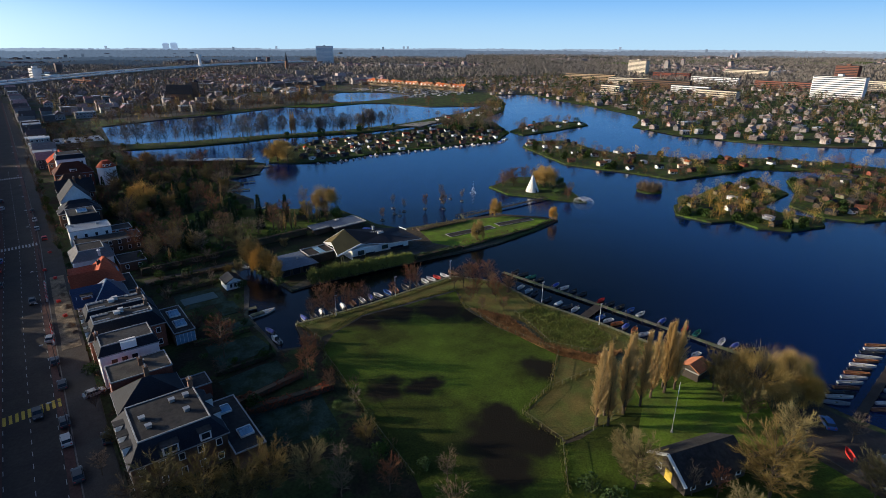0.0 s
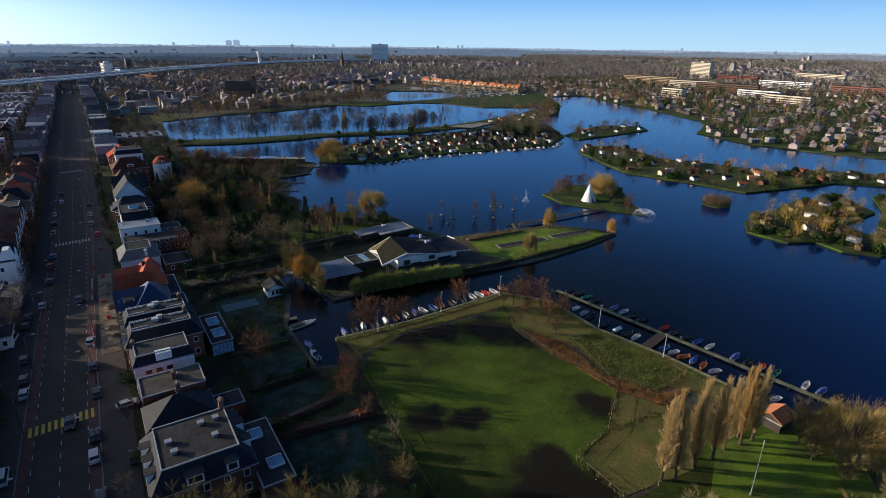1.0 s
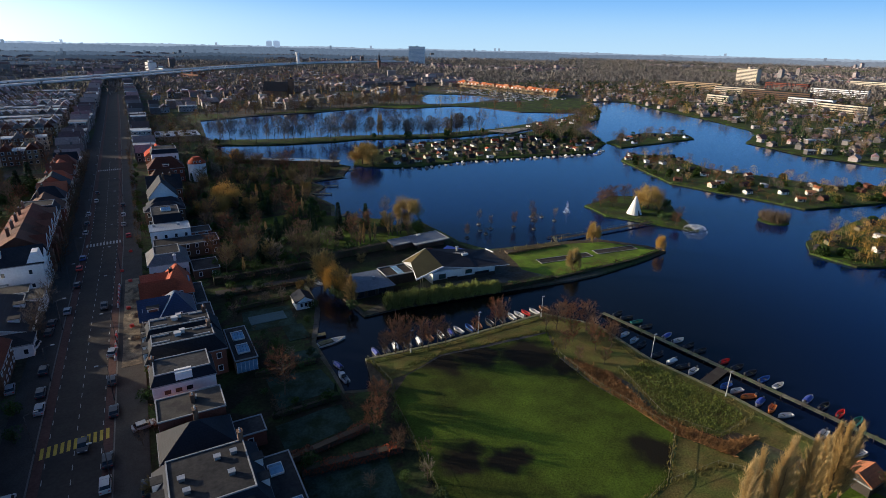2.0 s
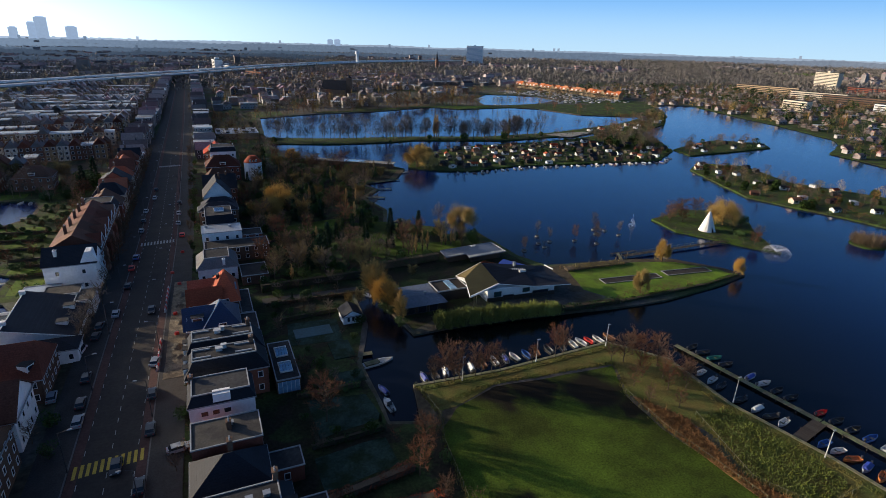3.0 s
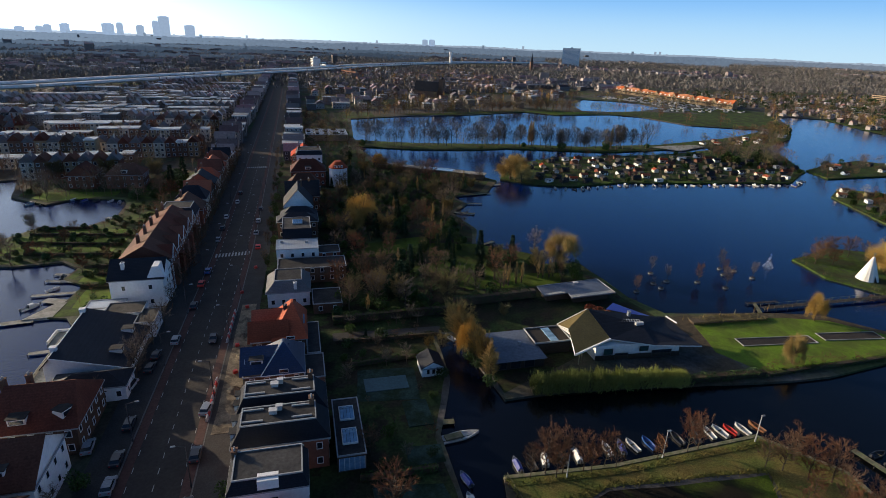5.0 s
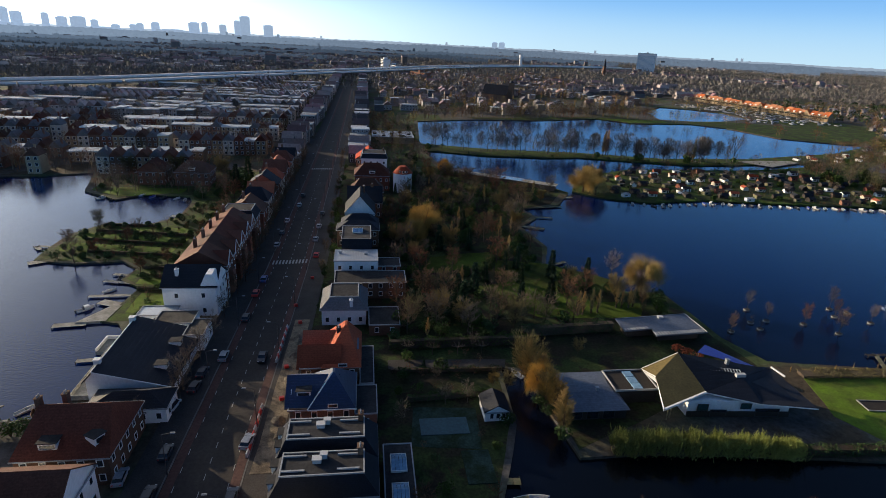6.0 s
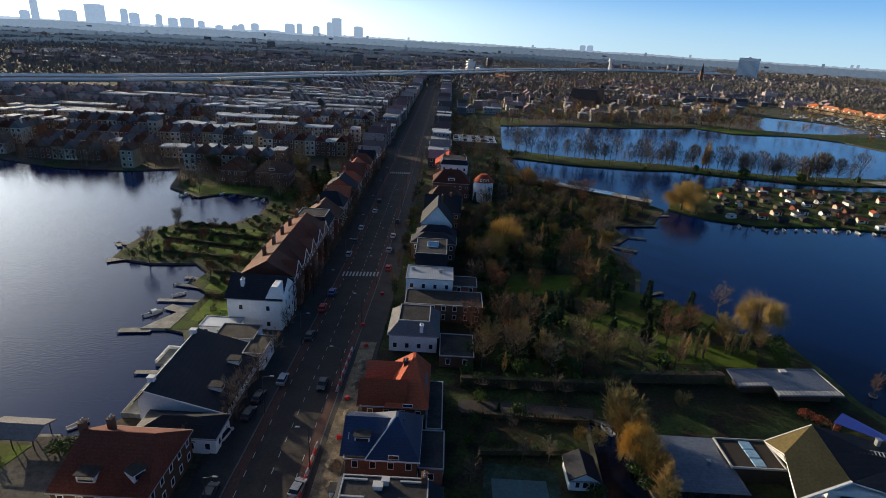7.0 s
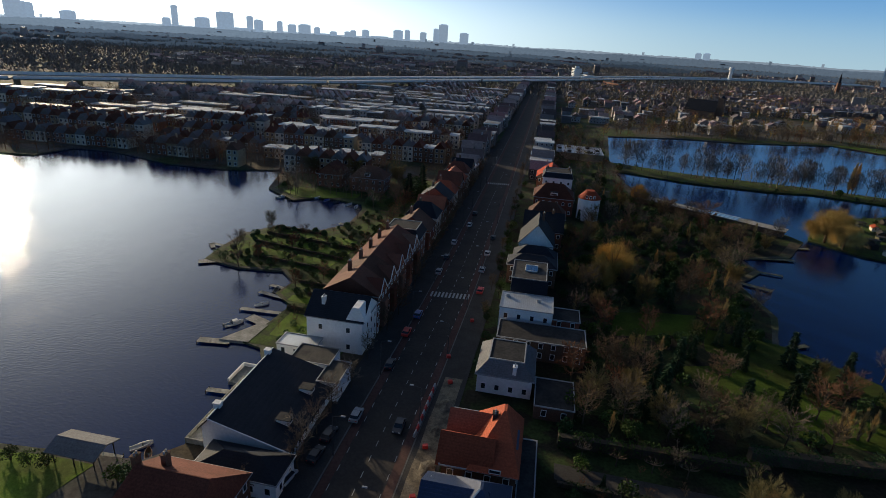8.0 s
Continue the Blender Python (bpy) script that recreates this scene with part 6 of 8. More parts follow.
solid("quay_path", Shape().prism([(50, 125.6), (70, 124.4), (103, 125.6), (109.6, 115.6), (108.8, 97.2), (112.9, 78), (114.6, 56), (116.8, 56), (114.8, 78), (110.8, 97), (111.7, 116), (103, 127.7), (70, 126.1), (49.2, 127.5)], G - 0.1, G + 0.13), M["rough"], "worn grassy path along the quay", "path", "structure")

PAINTS = {"white": M["whiteplastic"], "blue": mat("blue_boat_paint", (0.03, 0.09, 0.3), 0.35, 0.2, 1.0), "red": M["redplastic"], "wood": mat("varnished_wood", (0.22, 0.1, 0.045), 0.35, 0.3, 2.0),
          "green": mat("green_boat_paint", (0.03, 0.16, 0.12), 0.4, 0.2, 1.0), "grey": mat("grey_boat_paint", (0.3, 0.32, 0.34), 0.45, 0.2, 1.0), "dark": mat("dark_boat_paint", (0.03, 0.035, 0.045), 0.4, 0.2, 1.0),
          "orange": mat("orange_boat_paint", (0.5, 0.17, 0.04), 0.45, 0.2, 1.0)}
KITS = []
for words, args in (("open white rowing boat with timber seats", ("white", 4.8, 1.7, None, False)), ("white open motor boat with black outboard", ("white", 5.2, 1.9, None, True)),
                    ("small dark launch with timber seats", ("dark", 5.0, 1.8, None, True)), ("boat under a taut blue cover", ("grey", 5.0, 1.8, "bluetarp", True)), ("varnished wooden rowing boat", ("wood", 4.8, 1.6, None, False)),
                    ("blue open boat with an outboard motor", ("blue", 5.0, 1.8, None, True)), ("red open dinghy", ("red", 4.4, 1.6, None, True)), ("white cabin boat with a dark windscreen", ("white", 6.2, 2.2, None, True, True)),
                    ("green open boat", ("green", 5.0, 1.8, None, False)), ("grey boat under a pale canvas cover", ("grey", 5.2, 1.9, "canvas", True)), ("orange open boat with timber seats", ("orange", 5.0, 1.8, None, True))):
    k = boat_kit(PAINTS[args[0]], args[1] * 0.78, args[2] * 0.8, M[args[3]] if args[3] else None, *args[4:])
    KITS.append((k, words))
used = set()


def moor(i, x, y, turn, where=" moored in the harbour"):
    k, words = KITS[i % len(KITS)]
    if i % len(KITS) in used:
        k = copy_thing(k, pose(x, y, -0.05, 0, 0, turn))
    else:
        used.add(i % len(KITS))
        k.matrix_basis = pose(x, y, -0.05, 0, 0, turn)
    tagged(k, words + where, "boat", "moored boats")


brng = random.Random(3)
for i, x in enumerate((52.6, 55.4, 58.2, 61.4, 64.8, 68.2, 71.4, 74.4, 76.9, 80.4, 83.4, 87.0, 91.0, 94.6, 97.2, 99.6, 102.4, 106.0)):
    moor((3, 2, 9, 2, 9, 4, 0, 3, 0, 5, 4, 2, 2, 0, 1, 6, 0, 4)[i], x, 131.2 + brng.uniform(-0.4, 0.5), 90 + brng.uniform(-16, 16), " moored along the canal quay")
for i in range(24):
    u = i / 23
    y = 119 - u * 72
    x = (119.4 + (121 - y) * 0.147 if y > 85.5 else 124.6 + (85.4 - y) * 0.137) + 3.8
    if i in (4, 9, 15, 20):
        continue
    moor((2, 2, 8, 2, 0, 3, 1, 2, 2, 1, 6, 2, 2, 5, 0, 7, 3, 2, 6, 8, 1, 0, 3, 2)[i], x, y, brng.uniform(-14, 10), " moored along the timber dock")
for i, y in enumerate((109, 105.6, 103, 97.6, 93.8, 91, 88.4, 80.8, 78.4, 75.8, 73.2, 70.6, 67.8, 60.5, 54)):
    x = np.interp(y, (56, 78, 97, 116), (117.7, 115.7, 111.7, 112.6)) + 3.4
    moor((0, 1, 2, 2, 9, 2, 1, 5, 0, 10, 3, 10, 0, 1, 0)[i], float(x), y, 180 + brng.uniform(-18, 18), " moored inside the harbour")
jetty(123.4, 20.4, 168, 23.6, 1.8, "timber mooring dock beside the car park", deck="darkwood")
long_boats = [boat_kit(PAINTS[k], 5.6, 1.15, None, False) for k in ("grey", "white", "dark", "wood", "grey")]
for i in range(14):
    k = long_boats[i] if i < 5 else copy_thing(long_boats[(0, 3, 2, 1, 3, 0, 2, 1, 3)[i - 5]], pose(0, 0, 0))
    k.matrix_basis = pose(126.8 + i * 2.75 + brng.uniform(-0.3, 0.3), 25.4 + i * 0.2, -0.05, 0, 0, -48 + brng.uniform(-7, 7))
    tagged(k, "long narrow rowing boat moored beside a timber dock", "boat", "moored boats")
for i in range(6):
    k = copy_thing(long_boats[(3, 1, 2, 0, 3, 1)[i]], pose(132 + i * 3.4, 18.0 + i * 0.25, -0.05, 0, 0, -42 + brng.uniform(-7, 7)))
    tagged(k, "long narrow rowing boat moored beside a timber dock", "boat", "moored boats")
big = boat_kit(PAINTS["white"], 9.0, 2.6, None, False)
big.matrix_basis = pose(44, 140.6, -0.05, 0, 0, 8)
tagged(big, "long white sloop hull moored in the canal", "boat")
part("deck", Shape().box(-2.8, 0.8, -0.8, 0.8, 0.55, 0.9), M["timber"], big)
moor(3, 42.3, 129.5, 105, " in the canal")
moor(0, 52.4, 178.4, 120, " in the canal")
moor(7, 41.8, 124.0, 95, " in the canal")
jetty(40.2, 145.4, 44.4, 145.0, 1.6, "small pale garden jetty")
for i in range(34):
    x = 150 + i * 5.0
    moor((1, 0, 2, 7, 1, 9, 0, 2, 3, 7, 1)[i % 11], x + brng.uniform(-1, 1), float(np.interp(x, (150, 161, 195, 230, 260, 301, 340), (325, 321.5, 327.5, 322.5, 320.5, 315.5, 342))) - 1.2, 80 + brng.uniform(-25, 25), " moored along an island shore")
# jetties of the western gardens
for a in ((-60.6, 205.4, -53, 206.4, 2.2), (-55, 219, -48.5, 216.5, 3.0), (-59.5, 222.4, -48, 223, 1.5), (-59.7, 233.0, -50, 231, 1.5), (-58.9, 238, -51, 236.2, 1.5), (-92.6, 262, -84, 261, 1.4),
          (-92.8, 262, -90, 258.6, 1.4), (-89.8, 275.4, -80, 273, 1.3), (-87.5, 246.5, -78, 252.0, 3.0), (-60.6, 297, -51, 294.5, 2.0), (-47.6, 188.6, -40, 189.2, 1.4), (-62, 166.9, -50, 167.4, 1.6)):
    jetty(*a[:4], a[4], "sunlit pale garden jetty on the lake", 0.5, "concrete")
pl = thing("lake_terrace", "pale concrete terrace stepping into the lake", "terrace", -52.5, 210.5, 0)
part("slab", Shape().prism([(-3.4, -4.0), (3.6, -3.2), (4.2, 5.5), (1.8, 5.8)], -1.0, G + 0.12), M["concrete"], pl)
pl = thing("lake_terrace", "pale concrete terrace with a sunken seat", "terrace", -42.6, 195.0, 0)
part("slab", Shape().box(-2.2, 2.2, -3.2, 3.2, -1.0, G + 0.15), M["concrete"], pl)
part("wall", Shape().box(-2.2, -1.9, -3.2, 3.2, G + 0.15, G + 0.9).box(-1.9, 2.2, 2.9, 3.2, G + 0.15, G + 0.9), M["white"], pl)
bh = thing("boat_house", "low boat shelter with a grey corrugated roof", "boat house", -55.6, 166.0, 0)
part("roof", gable_roof(8.6, 5.0, 3.2, 0.9, "x"), M["greytile"], bh)
for sx in (-3.8, 0, 3.8):
    for sy in (-2.2, 2.2):
        part("post", Shape().cone(sx, sy, -1.0, 3.2, 0.1, 0.1, 6), M["darkwood"], bh)
for i, (x, y) in enumerate(((-46.5, 169.6), (-49, 171.2), (-97, 322), (-92, 320.5), (-86, 325.5), (-82, 327), (-77, 325), (-72, 324), (-66, 323), (-62, 321), (-57, 215), (-55.5, 226.5), (-56, 235.6))):
    moor((4, 0, 7, 2, 1, 9, 3, 2, 0, 1, 7, 0, 2)[i], x, y, brng.uniform(0, 360) if i < 2 else 70 + brng.uniform(-30, 30), " moored at a garden jetty")
dinghy = copy_thing(KITS[6][0], pose(109.2, 17.4, G + 0.2, 0, 0, 40))
tagged(dinghy, "small red dinghy lying ashore on the quay", "boat", "moored boats")
# docks at the ends of the eastern gardens
for a in ((92, 314, 110.5, 317, 2.0), (82, 287.5, 91.5, 283, 2.0), (88, 300.5, 100, 298.5, 1.5), (104, 330, 122, 334, 2.0), (80, 243, 88, 247, 1.5)):
    jetty(*a[:4], a[4], "dark timber garden jetty on the lake", 0.5)
dk = thing("boat_yard", "long low boat yard roof with pale glazed panels", "boat yard", 92, 362, G, -31)
part("roof", Shape().box(-34, 30, -3.2, 3.2, 2.6, 2.85), M["concrete"], dk)
part("wall", Shape().box(-33, 29, -2.4, 2.6, -0.4, 2.6), M["brown_brick"], dk)
for k in range(9):
    part("glass_panel", Shape().box(-6 + k * 1.9, -4.4 + k * 1.9, -2.8, 2.6, 2.85, 3.0), M["bluepane"], dk)
part("glazed_frame", Shape().box(-6.3, 11.2, -3.1, -2.85, 2.85, 3.1).box(-6.3, 11.2, 2.65, 2.9, 2.85, 3.1), M["trim"], dk)

# ---- the meadow's edges, the poplar corner and the car park ----
random.seed(31)
fronds, tufts = Shape(), Shape()
BRACKEN = [(93, 107), (98, 96), (95, 80), (100, 68.5), (108, 66), (98, 64.8), (93.6, 74), (91.8, 95)]
while len(fronds.f) < 5200:
    x, y = random.uniform(91, 108), random.uniform(64, 107)
    if inside(x, y, BRACKEN):
        for _ in range(3):
            fronds.sliver((x + random.gauss(0, 0.2), y + random.gauss(0, 0.2), 0.1), (random.gauss(0, 0.5), random.gauss(0, 0.5), random.uniform(0.2, 0.9)), 0.09)
solid("bracken_fronds", fronds, M["bracken"], "tangle of dead rust-brown bracken fronds", "bracken", "stuff", m=pose(0, 0, G))
for line in ([(92.4, 108.6), (91.6, 96), (94, 74.6), (81.5, 66), (70, 63.2), (70, 52.5), (60, 42.5)], [(50, 119), (66, 122.5), (98, 119.8), (92.4, 108.6)], [(49.5, 128), (50.5, 116), (48, 108), (47, 100), (44, 80), (42, 62)],
             [(101, 96.8), (96, 79), (101, 69.4), (112.4, 70)], [(82, 65.6), (93.4, 64.6), (100, 57), (112, 53)], [(50, 126), (70, 125), (103, 126), (110, 115.5), (109.4, 97), (113.2, 78), (115, 57)]):
    for (ax, ay), (bx, by) in zip(line, line[1:]):
        for _ in range(int(math.dist((ax, ay), (bx, by)) * 13)):
            u = random.random()
            tufts.sliver((ax + (bx - ax) * u + random.gauss(0, 0.45), ay + (by - ay) * u + random.gauss(0, 0.45), 0.0), (random.gauss(0, 0.25), random.gauss(0, 0.25), random.uniform(0.3, 0.9)), 0.08)
PLOT = [(101.5, 95.5), (109, 96.5), (112.4, 78), (111.4, 71), (101.6, 70.5), (97, 79)]
blades = Shape()
while len(blades.f) < 5000:
    x, y = random.uniform(97, 113), random.uniform(70, 97)
    if inside(x, y, PLOT):
        blades.sliver((x, y, 0.05), (random.gauss(0, 0.25), random.gauss(0, 0.25), random.uniform(0.2, 0.6)), 0.1)
solid("plot_grass", blades, M["plotgrass"], "long tussocky grass of a fenced plot", "grass", "stuff", m=pose(0, 0, G))
solid("grass_tufts", tufts, M["rough"], "rank yellowed grass along fences and bank", "grass", "stuff", m=pose(0, 0, G))
fence([(49.5, 128), (50.5, 116), (48, 108), (47, 100), (44, 80), (42, 62)], 1.2, 3.0, "weathered timber fence along the meadow")
fence([(92.4, 108.6), (91.6, 96), (94, 74.6), (81.5, 66), (70, 63.2), (70, 52.5), (60, 42.5)], 1.2, 2.5, "pale timber fence round the meadow")
fence([(101, 96.8), (96, 79), (101, 69.4), (112.4, 70)], 1.1, 2.5, "low timber fence round a grass plot")
fence([(82, 65.6), (93.4, 64.6), (100, 57), (112, 53)], 1.2, 2.5, "low timber fence between plots")
fence([(70, 52.5), (80, 50.5), (92, 52)], 1.2, 2.5, "low timber fence between plots")
for x, y in ((112.6, 97.2), (114.2, 77.8), (80.2, 126.6), (101.4, 126.8), (60, 125.8)):
    lamp_post(x, y, 6.0, 0, 0.0, "white lamp post on the quay", "whiteplastic")
pole = thing("flagpole", "tall thin white flagpole on a lawn", "flagpole", 89.3, 41.3, G)
part("pole", Shape().tube((0, 0, -0.2), (0, 0, 11.5), 0.09, 0.05, 8), M["whiteplastic"], pole)
part("base", Shape().cone(0, 0, 0, 0.3, 0.3, 0.25, 10), M["concrete"], pole)
cl = thing("club_hut", "black-roofed club hut with a white and yellow gable", "hut", 83.4, 32.8, G, -17)
part("wall", gable_walls(13.5, 8.2, 2.8, 2.6, "x"), M["darkwood"], cl)
part("roof", gable_roof(13.5, 8.2, 2.8, 2.6, "x", 0.6), M["bitumen"], cl)
part("gable_board", Shape().tube((-7.4, -4.8, 2.5), (-7.4, 0, 5.6), 0.3, 0.3, 4).tube((-7.4, 4.8, 2.5), (-7.4, 0, 5.6), 0.3, 0.3, 4), M["trim"], cl, "broad white gable board")
part("door", Shape().box(-6.82, -6.74, -1.0, 0.6, 0, 2.2), M["yellow"], cl, "yellow painted door")
window(cl, -6.76, 2.2, 1.0, -90, 1.4, 1.2)
wall_windows(cl, "S", 13.5, 8.2, 2.8, 1, 3.0)
house(109.5, 114.6, 47.2, 51.6, 2.4, "gable", 1.2, "darkwood", "orange_tile", "small hut with a bright red roof", "x", "S", 1, name="hut", over=0.3)

CARS = {}
for nm in ("white", "dark", "grey", "blue", "red"):
    CARS[nm] = car_kit(PAINTS[nm])
CARS["van"] = car_kit(PAINTS["white"], True)
parked = set()


def park(nm, x, y, turn, where="parked at the kerb"):
    k = CARS[nm]
    if nm in parked:
        k = copy_thing(k, pose(x, y, G + 0.06, 0, 0, turn))
    else:
        parked.add(nm)
        k.matrix_basis = pose(x, y, G + 0.06, 0, 0, turn)
    tagged(k, {"van": "white delivery van " + where, "dark": "black car " + where}.get(nm, nm + " car " + where), "car", "cars")


for nm, x, y, a, wh in (("grey", -15.4, 188, 90, "standing in the street"), ("dark", -6.6, 187, -90, "standing in the street"), ("dark", -18.0, 156, 90, ""), ("dark", -17.6, 146, 90, ""), ("grey", -17.2, 139.5, 90, ""),
                        ("dark", -4.4, 144.5, 90, ""), ("dark", -4.0, 132, 90, ""), ("grey", 1.2, 124.2, 10, ""), ("white", -5.2, 110, 90, ""), ("dark", -4.9, 116.5, 90, ""), ("dark", -9.0, 123, -90, "standing in the street"),
                        ("van", -19.0, 112, 90, ""), ("grey", -19.5, 104, 90, ""), ("blue", -13.6, 232, 90, ""), ("red", -14.2, 222, 90, ""), ("dark", -14.1, 207, 90, ""), ("dark", -11.7, 328, 90, "standing in the street"),
                        ("white", -11.6, 312, 90, "standing in the street"), ("van", -21.2, 169.4, 80, ""), ("grey", -23.5, 150.5, 95, ""), ("dark", -18.4, 181.5, 85, ""), ("dark", -18.6, 176, 85, ""), ("red", 0.5, 252, 90, ""),
                        ("grey", -1.0, 268, 90, ""), ("white", -1.0, 283, 90, ""), ("dark", -1.0, 300, 90, ""), ("grey", -14, 262, 90, ""), ("dark", -14, 275, 90, ""), ("white", -14, 290, 90, ""), ("dark", 1.0, 106, 90, ""),
                        ("dark", -4.6, 98, 90, ""), ("grey", -4.4, 158, 80, "")):
    park(nm, x, y, a, wh or "parked at the kerb")
for nm, x, y, a in (("blue", 116, 23.4, 40), ("dark", 112, 12, 50), ("grey", 118, 4, 50), ("white", 103.5, 8.5, 50)):
    park(nm, x, y, a, "parked on dark asphalt by the quay")
for k, y in enumerate(range(96, 440, 26)):
    lamp_post(-16.9 + (road_x(y) + 10.6), y + 3, 8.5, 0)
    lamp_post(-4.2 + (road_x(y) + 10.6), y + 15, 8.5, 180)
# road works on the eastern footway
random.seed(12)
cover("roadworks_sand", [(-2.6, 150), (1.6, 150), (2.6, 206), (-1.2, 206)], M["sand"], "dug-up sandy footway under repair", 0.2, 0.3, thick=0.3)
for y0, y1, n in ((186, 203, 11), (155, 170, 9)):
    for k in range(n):
        y = y0 + (y1 - y0) * k / n
        t = thing("road_barrier", "red and white plastic road barrier", "barrier", road_x(y) + 6.0, y, G + 0.1, 84, group="road barriers")
        part("base", frustum(-0.75, 0.75, -0.28, 0.28, 0, -0.72, 0.72, -0.14, 0.14, 0.5), M["redplastic" if k % 2 else "whiteplastic"], t)
        part("top_rail", Shape().box(-0.72, 0.72, -0.1, 0.1, 0.5, 0.85), M["redplastic" if k % 2 else "whiteplastic"], t)
for x, y, r, hh in ((0.8, 196, 1.6, 0.9), (0.4, 188, 1.2, 0.7), (0.9, 178, 1.5, 0.8), (0.2, 164, 1.3, 0.8), (0.9, 159, 1.0, 0.6)):
    s, rings = Shape(), 4
    for j in range(rings):
        s.v += [(math.cos(a * 0.5236) * r * (1 - j / rings) * random.uniform(0.85, 1.2), math.sin(a * 0.5236) * r * 1.3 * (1 - j / rings) * random.uniform(0.85, 1.2), hh * (j / (rings - 1)) ** 0.8) for a in range(12)]
    s.f = [(j * 12 + a, j * 12 + (a + 1) % 12, j * 12 + 12 + (a + 1) % 12, j * 12 + 12 + a) for j in range(rings - 1) for a in range(12)] + [tuple(range(36, 48))]
    solid("sand_heap", s, M["sand"], "heap of pale sand on the footway", "sand heap", m=pose(x, y, G + 0.2))
for x, y in ((0.0, 171), (-0.6, 183), (0.2, 204), (-2.0, 214), (0.8, 233)):
    t = thing("skip_bag", "crumpled red rubble bag beside the road works", "bag", x, y, G + 0.2, 20)
    part("bag", frustum(-0.5, 0.5, -0.4, 0.4, 0, -0.42, 0.45, -0.36, 0.3, 0.7), M["redplastic"], t)


# ---- planting ----
for x, y, h in ((79, 51.6, 19), (86.6, 50.6, 19.5), (91.6, 50, 19), (100, 49.6, 18.5), (103, 49, 17.5), (83, 52.6, 18), (96, 50.4, 17), (81, 50.2, 17), (89, 51.8, 18.5), (101.6, 51, 17)):
    plant("poplar", x, y, h, 1.15, " by the lawn")
plant("willow", 113, 36.5, 14, 1.15, " beside the lake")
plant("willow", 121, 33, 12, 1.0, " beside the lake")
plant("willow", 120, 29, 8, 1.0, " beside the lake")
plant("olive", 109.6, 43.6, 11, 0.9)
plant("olive", 87, 22, 14.5, 1.3)
plant("olive", 104, 25.5, 9, 1.1)
plant("russet", 80, 27.4, 7, 0.8)
plant("bush", 64, 41, 3.4, 1.2)
plant("olive", 107, 40, 10, 0.8)
plant("olive", 105, 34, 9, 0.9)
plant("olive", 76, 22, 9, 1.0)
plant("olive", 70.6, 37.0, 11, 1.15)
plant("olive", 74, 41.5, 8, 1.1)
plant("grey", 77, 30.2, 7.5, 0.7)
plant("olive", 101, 11, 10, 1.1)
plant("grey", 114, 18.5, 7, 1.0)
plant("bush", 64, 36, 4, 1.1)
for x, y, h in ((56.5, 127.4, 11.5), (59.7, 127, 11), (58, 126, 9), (63.7, 126.6, 9.5), (65, 126, 8), (68.1, 126.8, 9), (70, 126, 7), (86, 127, 10.5), (88.5, 127.2, 9), (79, 126.4, 6), (53.5, 127, 8)):
    plant("russet", x, y, h, 0.75, " on the quay bank")
for x, y, h in ((100.5, 119, 9), (103.3, 116, 10), (107, 114.6, 10), (102.2, 106, 8.5), (106.6, 105, 8), (98, 120.5, 7.5), (105, 121, 8.5), (109, 108, 7.5), (96, 110, 6.5), (99.5, 100, 5.5), (104.5, 110, 8), (100, 112, 7), (95, 104, 5)):
    plant("russet", x, y, h, 0.95, " beside the harbour")
for x, y, h in ((43.7, 106.7, 9), (40.5, 102, 9), (28.3, 122.8, 12.5), (26.5, 138.7, 7), (42.4, 95, 6), (45, 112, 6)):
    plant("russet", x, y, h, 1.0)
for x, y, h, k in ((39.7, 74.2, 6.5, "olive"), (37, 62.1, 7.5, "russet"), (5.7, 79.6, 12, "olive"), (11.5, 76, 12, "olive"), (20.5, 73.1, 11.5, "olive"), (16, 73, 11, "olive"), (26.5, 71, 10, "olive"), (1.5, 82, 9, "bare"),
                   (32.6, 72.1, 6, "grey"), (25.6, 114.3, 4.5, "grey"), (-1.2, 96, 6, "grey"), (1.6, 104, 4.5, "olive"), (0.8, 118.5, 5, "grey"), (44, 86, 5, "grey"), (47, 92, 4, "shrub"), (34, 88, 5, "grey"), (30, 66, 8, "bare"), (46, 58, 7, "bare"), (41, 50, 9, "bare"), (36, 40, 9, "olive"), (28, 46, 10, "bare")):
    plant(k, x, y, h)
for k, x, y, h, w in (("olive", 53.0, 177, 12.5, 0.75), ("olive", 54.6, 173.4, 12.5, 0.75), ("poplar", 53.6, 175.2, 11, 2.4), ("willow", 54.8, 168.6, 11, 0.72), ("poplar", 55.6, 170.4, 10.5, 2.6), ("olive", 56.4, 163.6, 9.5, 0.75), ("poplar", 56.6, 160.6, 9, 2.6),
                      ("olive", 56.2, 157.2, 8, 0.75), ("bush", 53.9, 165.4, 3.6, 1.0), ("bush", 54.6, 162.6, 3.0, 1.0), ("bush", 55.4, 154.6, 3.4, 0.9), ("olive", 55.2, 166.0, 10, 0.7)):
    plant(k, x, y, h, w, " beside the canal")
for k, x, y, h in (("conifer", 44, 207, 11), ("conifer", 72, 215, 9), ("bare", 28, 198, 11), ("bare", 36, 200, 12), ("grey", 44, 197, 11), ("bare", 52, 200, 12), ("olive", 30, 206, 9), ("bare", 58, 203, 11), ("grey", 66, 200.5, 10), ("bare", 74, 201, 10), ("conifer", 40, 203, 8), ("russet", 26, 212, 11), ("bare", 34, 218, 12), ("conifer", 62, 212, 8)):
    plant(k, x, y, h, 1.1)
